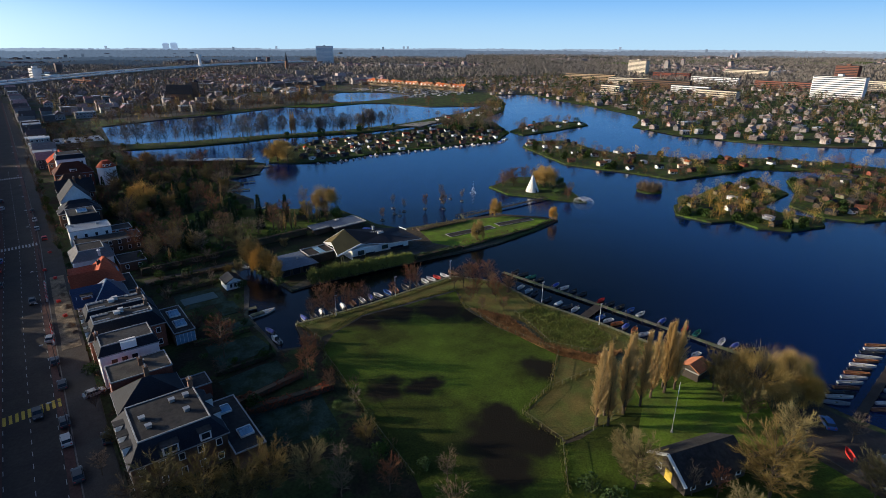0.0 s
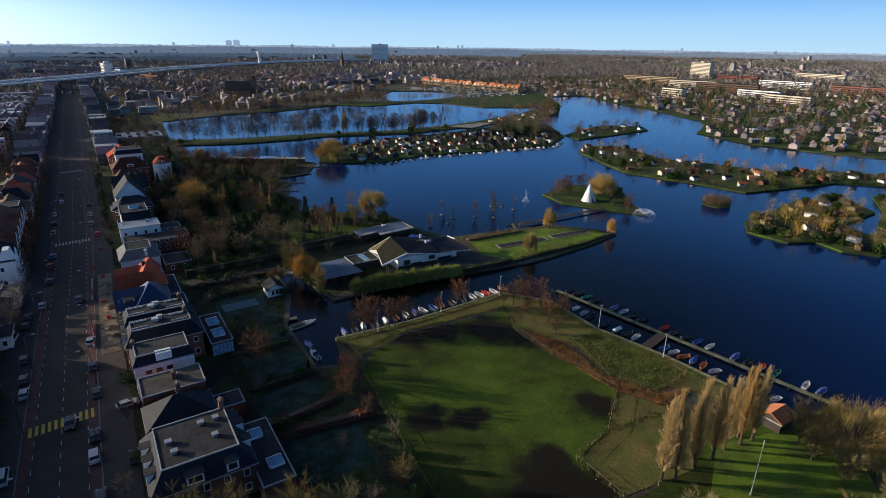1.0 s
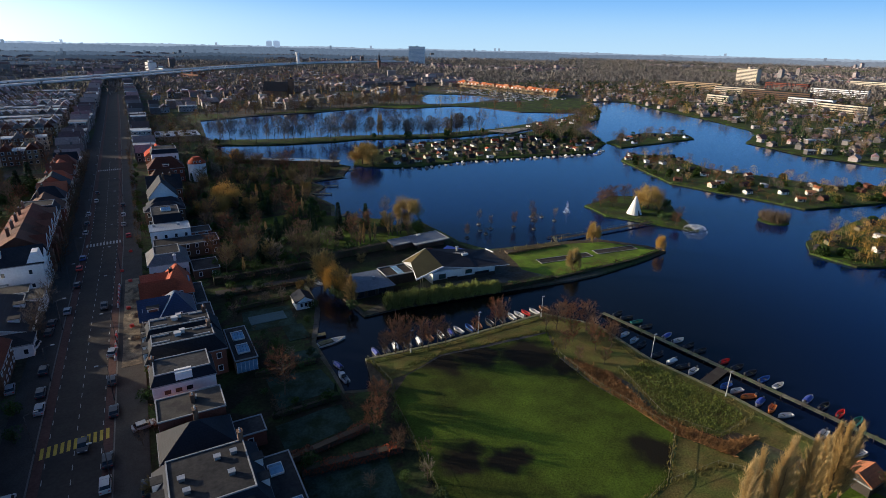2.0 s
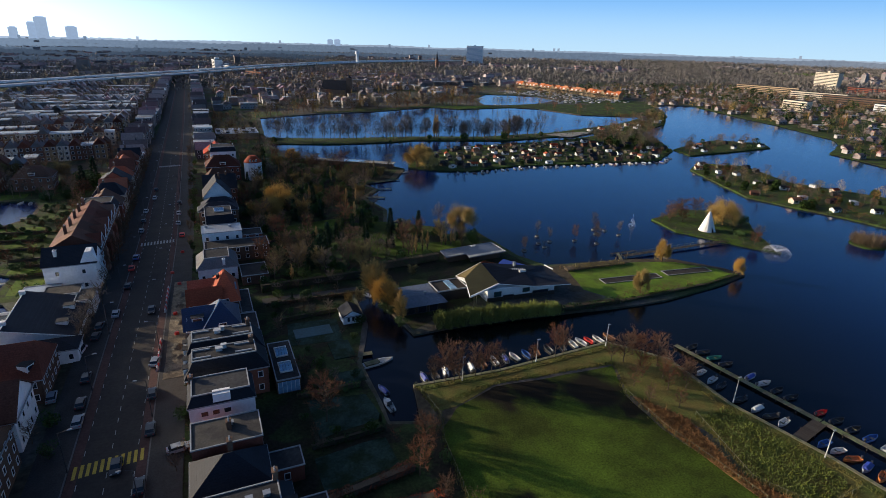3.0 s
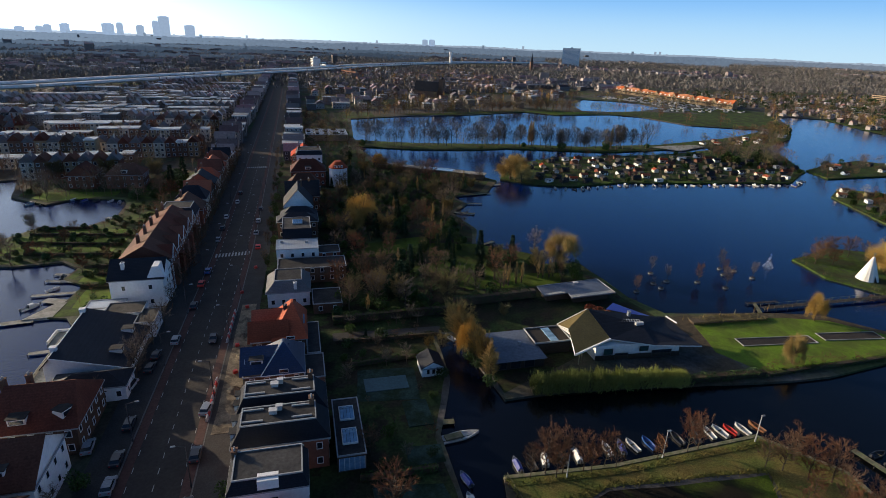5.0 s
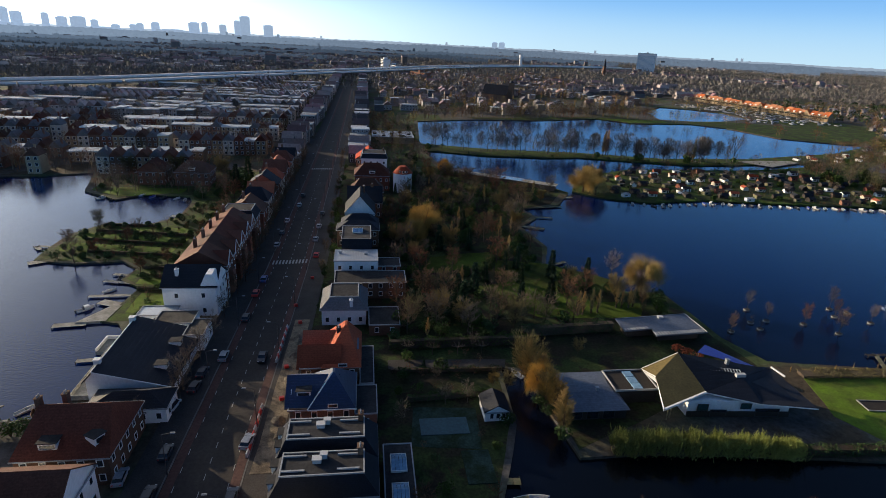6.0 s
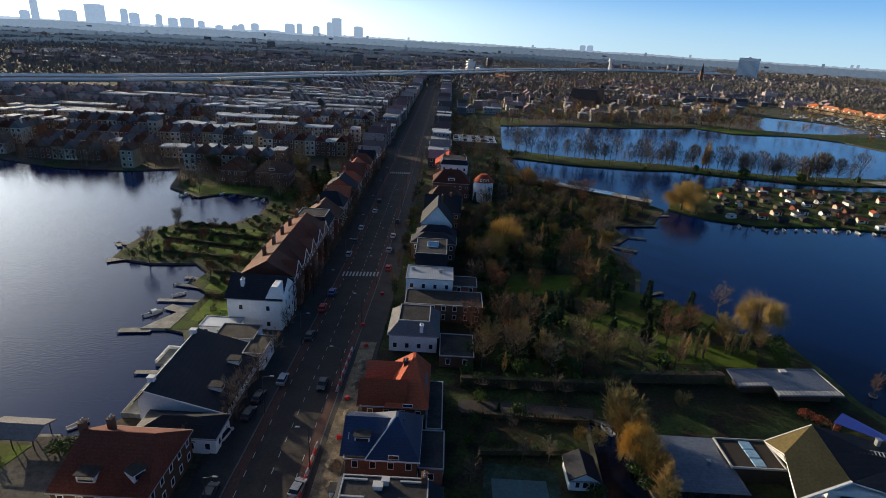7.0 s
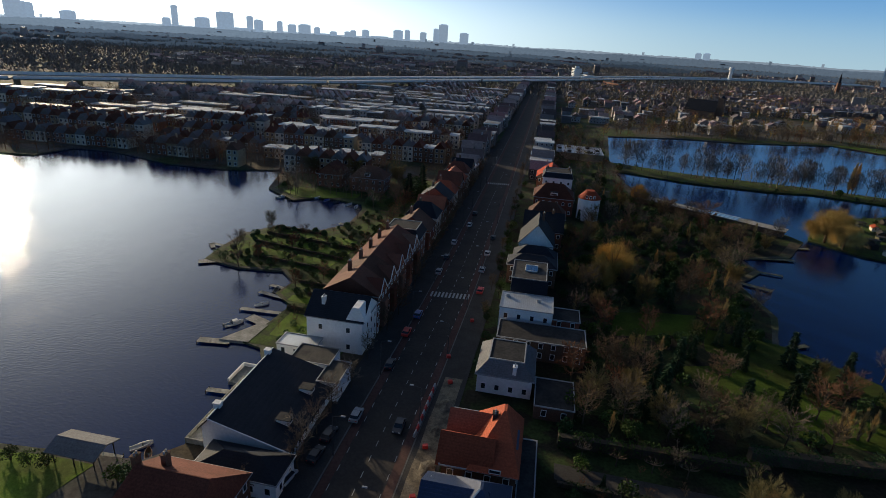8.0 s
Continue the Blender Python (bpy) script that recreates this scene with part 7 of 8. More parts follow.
# the long gardens
for k, x, y, h in (("willow", 40, 275.5, 15), ("willow", 62, 379, 10), ("willow", 36, 268, 10), ("russet", 33.2, 245.2, 8), ("russet", 35, 210.5, 8), ("olive", 38.5, 212, 7), ("slim", 46.8, 225.8, 8), ("conifer", 55.1, 229.8, 7),
                   ("conifer", 66.5, 228.7, 7), ("russet", 67, 273, 9), ("slim", 69, 270, 10), ("conifer", 78.5, 222.9, 8.5), ("slim", 77.3, 206, 8.5), ("slim", 79, 206.4, 8.5), ("slim", 82, 207.5, 8.5), ("slim", 84, 207.8, 8), ("slim", 91, 210.6, 7), ("slim", 92.6, 210.4, 7),
                   ("slim", 94.8, 210.3, 7), ("slim", 96.4, 211, 7), ("grey", 99, 233, 11), ("willow", 104, 221, 13), ("russet", 100, 212.5, 5), ("bare", 79, 261, 10), ("bare", 74, 268, 9), ("grey", 60.5, 203.6, 9), ("russet", 55.8, 208.2, 7), ("russet", 48, 262, 8),
                   ("conifer", 44, 216, 9), ("conifer", 50, 222, 10), ("grey", 64, 205, 9), ("beech", 96.4, 185, 2.4), ("beech", 98, 183, 2.4), ("beech", 100, 181.4, 2.2), ("olive", 70, 186, 5), ("bush", 88, 218, 4),
                   ("olive", 48.6, 172, 5.5), ("olive", 45.5, 173.5, 4.5), ("grey", 33, 176, 4), ("bare", 24, 381, 8)):
    plant(k, x, y, h)
GARDEN = [(24, 193), (56, 198), (84, 204), (108, 206), (108, 218), (94, 219), (89, 229), (76, 242), (82, 262), (78, 286), (88, 300), (85, 311), (102, 322), (112, 340), (60, 386), (32, 380), (30, 330), (24, 300), (24, 240), (31, 232)]


def clear(x, y, r, spots):
    return all((x - a) ** 2 + (y - b) ** 2 > r * r for a, b in spots)


LAWNS = [[(62, 208), (96, 203), (100, 216), (84, 224), (74, 240), (60, 238), (48, 226)], [(36, 236), (58, 243), (62, 256), (40, 252)]]
n = 0
while n < 240:
    x, y = rng.uniform(22, 112), rng.uniform(193, 388)
    if not inside(x, y, GARDEN) or (any(inside(x, y, p) for p in LAWNS) and rng.random() < 0.5) or not dry(x, y, 2) or not clear(x, y, 3.4, PLANTED) or (any(inside(x, y, p) for p in LAWNS) and rng.random() < 0.6):
        continue
    k = rng.choices(("bare", "russet", "grey", "olive", "conifer", "bush", "shrub", "slim"), (9, 9, 8, 9, 4, 36, 7, 3))[0]
    plant(k, x, y, {"bare": 10, "russet": 9.5, "grey": 10, "olive": 8, "conifer": 7.5, "bush": 3.6, "shrub": 3.6, "slim": 7}[k] * rng.uniform(0.7, 1.3))
    n += 1
# near gardens between the houses and the canal
n = 0
while n < 60:
    x, y = rng.uniform(24, 47), rng.uniform(62, 190)
    if not dry(x, y, 1.5) or not clear(x, y, 3.5, PLANTED) or any(inside(x, y, p) for p in ([(26, 155), (39, 153), (40, 166), (27, 167)], [(33, 143), (41, 143), (41, 154), (33, 154)], [(20, 134), (26, 134), (26, 153), (20, 153)], [(40, 160), (47, 160), (47, 169), (40, 169)], [(26, 118), (39, 120), (38, 129), (26, 131)], [(24, 104), (38, 106), (38, 114), (24, 113)], [(24, 84), (38, 82), (40, 95), (25, 98)])):
        continue
    k = rng.choices(("bush", "shrub", "grey", "conifer"), (14, 14, 6, 2))[0]
    plant(k, x, y, rng.uniform(1.6, 3.4) if k != "grey" else rng.uniform(4, 6))
    n += 1
# front gardens and street trees
for y in range(80, 400, 7):
    if not 149 < y < 207:
        plant(rng.choice(("bush", "shrub", "bush", "grey")), rng.uniform(1.6, 4.4) + (3 if y > 210 else 0) * 0.6, y + rng.uniform(-2, 2), rng.uniform(1.8, 3.6))
for x, y, h in ((-21.0, 176, 8.5), (-20.8, 181.5, 7.5), (-20.6, 188, 8.5), (-19.6, 196.5, 7), (-25.6, 163.6, 6), (-20.2, 172, 7), (-19.8, 208, 7)):
    plant("grey", x, y, h * 1.15, 0.95, " by the club house")
for k, y in enumerate(range(222, 420, 9)):
    plant(("bare", "russet", "grey")[k % 3], -19.2 + 0.5 * (k % 2), y, rng.uniform(7, 11), 0.85, " along the street")
    if k % 2:
        plant("bare", 3.6, y + 5, rng.uniform(5, 8), 0.7, " along the street")
for k, x, y, h in (("bush", -41, 344, 9), ("bush", -37.6, 337, 8), ("conifer", -40, 350, 14), ("bush", -45, 352, 7.5), ("conifer", -44, 341, 12), ("russet", -50, 338, 9), ("bare", -47, 330, 11), ("russet", -41, 322, 10), ("bare", -40, 300, 10), ("russet", -39, 288, 9),
                   ("olive", -55, 362, 12), ("bare", -66, 366, 12), ("olive", -78, 364, 12), ("bare", -90, 366, 13), ("olive", -100, 362, 12), ("russet", -39, 270, 8), ("russet", -40, 262, 7)):
    plant(k, x, y, h, 1.1, " among lakeside villas")
for x, y, h, k in ((-26.6, 132, 7, "grey"), (-24, 136, 6, "grey"), (-20.5, 131, 3, "bush"), (-22, 140, 4, "bush"), (-44, 162.5, 4, "bush"), (-47, 163, 3.6, "bush"), (-41, 166, 3, "bush"), (-60, 163, 2.6, "bush"), (-63, 162.5, 2.6, "bush"), (-66.5, 162.5, 2.6, "bush"),
                   (-74, 246.8, 11, "grey"), (-82, 284, 7, "olive"), (-100, 336, 6, "russet"), (-95, 327, 6, "russet"), (-72.5, 262, 3, "shrub")):
    plant(k, x, y, h)
WEST = [(-48, 208), (-37, 208), (-37, 315), (-56, 315), (-56, 296), (-64, 284), (-80, 284), (-85, 273), (-85, 251), (-74, 248), (-60, 250), (-52, 243), (-52, 234), (-46, 229)]
for a in ((-80, 268, -46, 262), (-80, 277, -46, 272), (-80, 284, -60, 282), (-74, 256, -44, 252), (-52, 242, -38, 241), (-48, 226, -38, 226), (-46, 235, -38, 234)):
    hedge(*a, 1.2, 1.0, "leaf", "low clipped garden hedge beside the lake")
n = 0
while n < 55:
    x, y = rng.uniform(-85, -37), rng.uniform(208, 316)
    if inside(x, y, WEST) and clear(x, y, 3, PLANTED):
        k = rng.choices(("bush", "shrub", "russet", "grey"), (14, 10, 4, 3))[0]
        plant(k, x, y, rng.uniform(1.4, 3) if k in ("bush", "shrub") else rng.uniform(4, 7))
        n += 1
# islands
for k, x, y, h in (("willow", 219, 194, 14), ("russet", 200, 206, 8), ("russet", 204, 209, 9), ("russet", 209, 211, 8.5), ("russet", 214, 212.6, 9), ("russet", 220, 210, 9), ("russet", 206, 204, 7), ("russet", 225, 207, 8), ("grey", 229, 203, 9), ("russet", 229, 196, 9), ("bush", 226, 190, 5), ("russet", 209, 169.5, 6.5), ("bare", 213, 172, 8), ("bush", 211, 178, 3.6),
                   ("bush", 214, 182, 3), ("russet", 199, 209, 4), ("willow", 133.5, 150, 9.5), ("willow", 159.6, 168, 10), ("willow", 176, 149.6, 7.5)):
    plant(k, x, y, h, 0.6 if x < 180 else 1.25 if k == "russet" else 1.1)
for k in range(16):
    plant("shrub", 122 + k * 2.2 + rng.uniform(-1, 1), 147.4 + rng.uniform(-0.5, 1.2), rng.uniform(1.5, 3.2))
    plant("slim", 120 + k * 2.0, 174.6 + rng.uniform(-1, 1), rng.uniform(2, 4), 0.8) if k % 3 == 0 else None
s = thing("round_thicket", "round clump of grey-brown leafless bushes standing in the lake", "thicket", 257.5, 155.5, 0)
solid("thicket_islet", Shape().cone(257.5, 155.5, -1, 0.35, 7.2, 6.2, 18), M["isle"], "tiny round islet under bushes", "island", "structure")
stems = Shape()
random.seed(5)
for _ in range(1500):
    a, r = random.uniform(0, 6.2832), 6.6 * math.sqrt(random.random())
    stems.sliver((math.cos(a) * r, math.sin(a) * r, random.uniform(0.2, 2.5)), (random.gauss(0, 0.5), random.gauss(0, 0.5), random.uniform(1.6, 4.2)), 0.06)
part("crown", stems, M["twig"], s)


FAR_LOOK = {"bush": "leaf", "shrub": "twig_red", "russet": "twig_red", "bare": "fartwig", "grey": "twig_grey", "olive": "twig_olive", "willow": "gold", "strip": "fartwig", "poplar": "straw", "conifer": "yew"}


def far_tree(s, x, y, z, h, look_="bare", n=112):
    """A whole tree seen from afar: a trunk, some limbs and a cloud of twigs with gaps in it."""
    R = rng
    wide = h * {"poplar": 0.12, "strip": 0.26, "willow": 0.42, "conifer": 0.2, "bush": 0.6, "shrub": 0.5}.get(look_, 0.38) * R.uniform(0.85, 1.15)
    off = math.hypot(x, y - 90)
    thick = h * 0.0085 * min(3.2, max(1.0, off / 250))
    if look_ not in ("bush", "shrub"):
        s.tube((x, y, z - 0.2), (x, y, z + h * 0.6), h * 0.012, h * 0.006, 4)
    low = {"willow": 0.1, "bush": 0.05, "conifer": 0.08, "poplar": 0.12, "shrub": 0.1}.get(look_, 0.28)
    for _ in range(0 if look_ in ("bush", "shrub") else 7 if off < 330 else 3):
        a, u = R.uniform(0, 6.2832), R.uniform(0.3, 0.75)
        s.tube((x, y, z + h * 0.3), (x + math.cos(a) * wide * u, y + math.sin(a) * wide * u, z + h * R.uniform(0.5, 0.9)), h * 0.008, h * 0.003, 3)
    n = int(n * (2.6 if 150 < off < 470 else 1.7 if look_ not in ("bush", "shrub") else 1.0))
    thick *= 0.5 if off < 470 else 0.72
    fork = Vector((x, y, z + h * (0.62 if look_ == "willow" else low + 0.05)))
    for _ in range(n):
        a, u, v = R.uniform(0, 6.2832), R.random() ** 0.4, R.random()
        t = low + (1 - low) * v
        if look_ == "conifer":
            q = wide * (1.05 - v)
        else:
            q = wide * math.sqrt(max(0.0, 1 - (2 * v - 0.85) ** 2 / 1.4))
        p = Vector((x + math.cos(a) * q * u, y + math.sin(a) * q * u, z + h * t * 0.9))
        if look_ in ("bush", "conifer"):
            s.leaf(p, h * 0.12)
            continue
        if look_ == "willow":
            d = Vector((math.cos(a) * 0.35 + R.gauss(0, 0.15), math.sin(a) * 0.35 + R.gauss(0, 0.15), -R.uniform(0.5, 1.5) if u > 0.6 and v < 0.8 else R.uniform(0.2, 0.8)))
        else:
            d = (p - fork).normalized() * 0.9 + Vector((R.gauss(0, 0.45), R.gauss(0, 0.45), R.uniform(-0.15, 0.5)))
        d *= h * 0.1
        side = Vector((d.y + 0.01, -d.x, R.uniform(-0.3, 0.3) * h * 0.1)).normalized() * thick
        s.add([p - d * 0.5 - side, p - d * 0.5 + side, p + d * 0.5], [(0, 1, 2)])


def cabin_kit(wall, roof, w, d, hh, kind):
    t = thing("cabin", "", "cabin")
    part("wall", gable_walls(w, d, hh, 1.2, "x") if kind else Shape().box(-w / 2, w / 2, -d / 2, d / 2, -0.4, hh), M[wall], t)
    part("roof", gable_roof(w, d, hh, 1.2, "x", 0.35) if kind else Shape().box(-w / 2 - 0.3, w / 2 + 0.3, -d / 2 - 0.3, d / 2 + 0.3, hh, hh + 0.2), M[roof], t)
    if kind:
        part("door", Shape().box(w * 0.3 - 0.45, w * 0.3 + 0.45, -d / 2 - 0.06, -d / 2, 0, 2.0), M["darkwood"], t)
    part("window", cabin_pane, None, t, m=pose(-w * 0.15, -d / 2, 0.9))
    return t


cabin_pane = Shape().box(-1.1, 1.1, -0.05, 0.0, 0, 1.0).mesh("window", M["pane"])
CABINS = [(cabin_kit(*a), words) for a, words in (
    (("white", "bitumen", 6.6, 4.2, 2.4, 1), "white garden cottage with a grey gabled roof"), (("darkwood", "bitumen", 6.2, 4.2, 2.3, 1), "dark timber cottage with a low roof"), (("white", "lead", 6.4, 3.6, 2.4, 0), "white cabin with a pale flat roof"),
    (("cream", "red_tile", 6.4, 4.4, 2.4, 1), "cream cottage with a red tiled roof"), (("brick", "brown_tile", 6.6, 4.6, 2.4, 1), "brown brick cottage with a tiled roof"), (("timber", "bitumen", 5.0, 3.4, 2.3, 0), "weathered timber shed with a flat roof"),
    (("cream", "orange_tile", 6.2, 4.2, 2.4, 1), "cream cottage with an orange tiled roof"), (("timber", "gravel", 6.2, 3.6, 2.4, 0), "timber chalet with a gravelled roof"), (("darkwood", "slate", 6.8, 4.4, 2.3, 1), "dark chalet with a slate-grey roof"))]
cused = set()


def cabin(i, x, y, turn, z=G + 0.1):
    k, words = CABINS[i]
    if i in cused:
        k = copy_thing(k, pose(x, y, z, 0, 0, turn) @ Matrix.Scale(0.82, 4))
    else:
        cused.add(i)
        k.matrix_basis = pose(x, y, z, 0, 0, turn) @ Matrix.Scale(0.82, 4)
    tagged(k, words + " near the water", "cottage", "island cabins")


def settle(poly, count, gap, turn, mix, edge=4.0, tries=4000):
    """Cottages strewn over an island, kept apart from one another."""
    spots = []
    xs, ys = [p[0] for p in poly], [p[1] for p in poly]
    for _ in range(tries):
        x, y = rng.uniform(min(xs), max(xs)), rng.uniform(min(ys), max(ys))
        if len(spots) < count and inside(x, y, poly) and all(inside(x + a, y + b, poly) for a, b in ((edge, 0), (-edge, 0), (0, edge), (0, -edge))) and clear(x, y, gap, spots):
            cabin(rng.choice(mix), x, y, turn + rng.uniform(-18, 18) + rng.choice((0, 0, 90)))
            spots.append((x, y))
    return spots


def wood(poly, count, gap, mix, heights, spots=(), edge=1.0, tries=6000, avoid=(), name="island_trees", label="leafless brown trees and golden willows on an island"):
    """Trees too many and too far off to count, as one mesh for each look."""
    mine = list(spots)
    made = {}
    xs, ys = [p[0] for p in poly], [p[1] for p in poly]
    left = count
    for _ in range(tries):
        x, y = rng.uniform(min(xs), max(xs)), rng.uniform(min(ys), max(ys))
        if left and inside(x, y, poly) and inside(x + edge, y, poly) and inside(x - edge, y, poly) and inside(x, y - edge, poly) and clear(x, y, gap, mine) and not any(inside(x, y, p) for p in avoid):
            look_ = rng.choice(mix)
            far_tree(made.setdefault(look_, Shape()), x, y, G, rng.uniform(*heights) * (0.5 if look_ in ("bush", "shrub") else 1.0), look_)
            mine.append((x, y))
            left -= 1
    for look_, s in made.items():
        solid(name, s, M[FAR_LOOK[look_]], label, "trees", "stuff")


def fringe(poly, looks, step=2.6, h=(0.9, 2.4), name="bank_scrub"):
    """Low scrub and reeds along a shore."""
    made = {}
    for (ax, ay), (bx, by) in zip(poly, poly[1:] + poly[:1]):
        L = math.dist((ax, ay), (bx, by))
        for k in range(int(L / step)):
            u = rng.random()
            nx, ny = -(by - ay) / L, (bx - ax) / L
            o = rng.uniform(0.2, 2.2) * (1 if inside((ax + bx) / 2 + nx, (ay + by) / 2 + ny, poly) else -1)
            look_ = rng.choice(looks)
            far_tree(made.setdefault(look_, Shape()), ax + (bx - ax) * u + nx * o, ay + (by - ay) * u + ny * o, G - 0.3, rng.uniform(*h), look_, 34 if look_ != "bush" else 22)
    for look_, s in made.items():
        solid(name, s, M[FAR_LOOK[look_]], "low leafless scrub and reeds along a shore", "scrub", "stuff")


c = settle([(140, 332), (300, 321), (338, 346), (350, 372), (290, 400), (187, 398), (145, 374)], 128, 6.9, 0, (0, 1, 7, 8, 7, 1, 5, 4, 2, 8, 3, 0, 5, 8, 7, 1, 4), 2.6, 16000)
wood(CARAVANS, 170, 3.0, ("shrub", "bush", "russet", "bare", "grey", "shrub"), (3, 7.5), c, tries=14000)
for x, y, h in ((132, 345, 15), (139, 354, 14), (136, 338, 12)):
    plant("willow", x, y, h, 1.3, " on an island")
wood([(300, 360), (335, 350), (372, 405), (345, 425), (300, 408)], 44, 4.2, ("bare", "russet", "olive", "bare", "bush"), (9, 16))
c = settle(MID_ISLE, 8, 9, 0, (0, 1, 3, 8), 5)
wood(MID_ISLE, 40, 4, ("russet", "bare", "bush", "shrub", "bare"), (6, 11), c)
c = settle(ALLOT_ARM, 42, 9, -20, (0, 1, 4, 8, 1, 3, 5, 7, 2, 0, 6, 2), 4)
wood(ALLOT_ARM, 280, 3.0, ("russet", "bare", "bush", "shrub", "bush", "olive", "grey", "shrub", "russet", "willow"), (3.5, 8.5), c, tries=16000)
c = settle(ALLOT_SOUTH, 18, 7.5, -15, (0, 5, 1, 2, 8, 8, 1), 4)
wood(ALLOT_SOUTH, 130, 2.8, ("willow", "bush", "russet", "bush", "shrub", "willow", "shrub", "olive"), (3.5, 8.5), c, tries=12000)
c = settle(ALLOT_EAST, 34, 8, -10, (1, 4, 0, 8, 7, 1, 5, 8), 4)
wood(ALLOT_EAST, 190, 3.0, ("russet", "bare", "bush", "bush", "shrub", "olive", "russet", "shrub", "willow"), (3.5, 8), c, tries=12000)
for p in (CARAVANS, MID_ISLE, ALLOT_ARM, ALLOT_SOUTH, ALLOT_EAST, STRIP):
    fringe(p, ("shrub", "shrub", "olive", "bush"))
fringe(TEEPEE_ISLE, ("shrub", "olive", "russet"), 1.8, (0.8, 2.8))
# undergrowth of the long gardens and of the lakeside gardens
wood(GARDEN, 210, 2.6, ("bush", "shrub", "bush", "olive", "bush"), (3.5, 7), PLANTED, tries=9000, avoid=LAWNS, name="garden_thicket", label="shrubs and young trees crowding long back gardens")
wood([(16, 402), (30, 402), (60, 392), (54, 450), (57, 585), (16, 590)], 150, 4, ("bush", "bare", "russet", "olive", "grey", "bare"), (5, 12), tries=9000, name="garden_thicket", label="trees and shrubs of gardens towards the northern lake")
wood([(-56, 320), (-38, 320), (-38, 370), (-114, 372), (-104, 336), (-90, 324), (-80, 333), (-61, 330)], 95, 3.4, ("bush", "bare", "russet", "shrub", "grey"), (4, 10), [(-84, 350), (-65, 350), (-80, 346), (-70, 350), (-60, 350), (-88, 352)], tries=9000, name="garden_thicket", label="trees and shrubs round lakeside villas")
wood(WEST, 120, 2.4, ("bush", "shrub", "bush", "russet"), (2, 4.5), PLANTED, tries=9000, name="garden_thicket", label="shrubs of narrow lakeside gardens")
fringe([(-57, 316), (-57, 296), (-65, 286), (-81, 286), (-88, 274), (-88, 259), (-87, 249), (-74, 246), (-60, 248), (-54, 242), (-48, 228), (-49, 217), (-30, 217), (-30, 316)], ("shrub", "bush"), 4, (0.7, 1.8))
# the wooded strip and the northern shores
bank_trees = Shape()
for k in range(95):
    u = rng.random()
    x = 62 + u * 215
    y = np.interp(x, (62, 100, 165, 226, 280), (462, 450, 447, 431, 434)) + rng.uniform(-4, 5)
    far_tree(bank_trees, x, float(y), G, rng.uniform(9, 21), rng.choice(("strip", "strip", "bare")), 150)
solid("bank_trees", bank_trees, M["fartwig"], "row of tall leafless trees on a narrow bank", "trees", "stuff")
for x, y, h in ((185, 446, 20), (188, 448, 19), (246, 432, 17)):
    plant("poplar", x, y, h, 1.2, " on the wooded strip")
wood(STRIP, 44, 6, ("bare", "russet", "shrub", "bush", "olive", "willow"), (4, 11))
cover("frosted_field", [(284, 436), (300, 420), (333, 436), (330, 442), (300, 440)], M["concrete"], "pale frosted storage yard on the strip", 0.35)
c = settle([(330, 440), (400, 440), (440, 465), (400, 478), (330, 452)], 10, 11, 10, (0, 2, 3, 7), 4)
wood([(380, 418), (452, 472), (500, 520), (470, 518), (400, 478)], 40, 6, ("bare", "russet", "olive"), (7, 12))


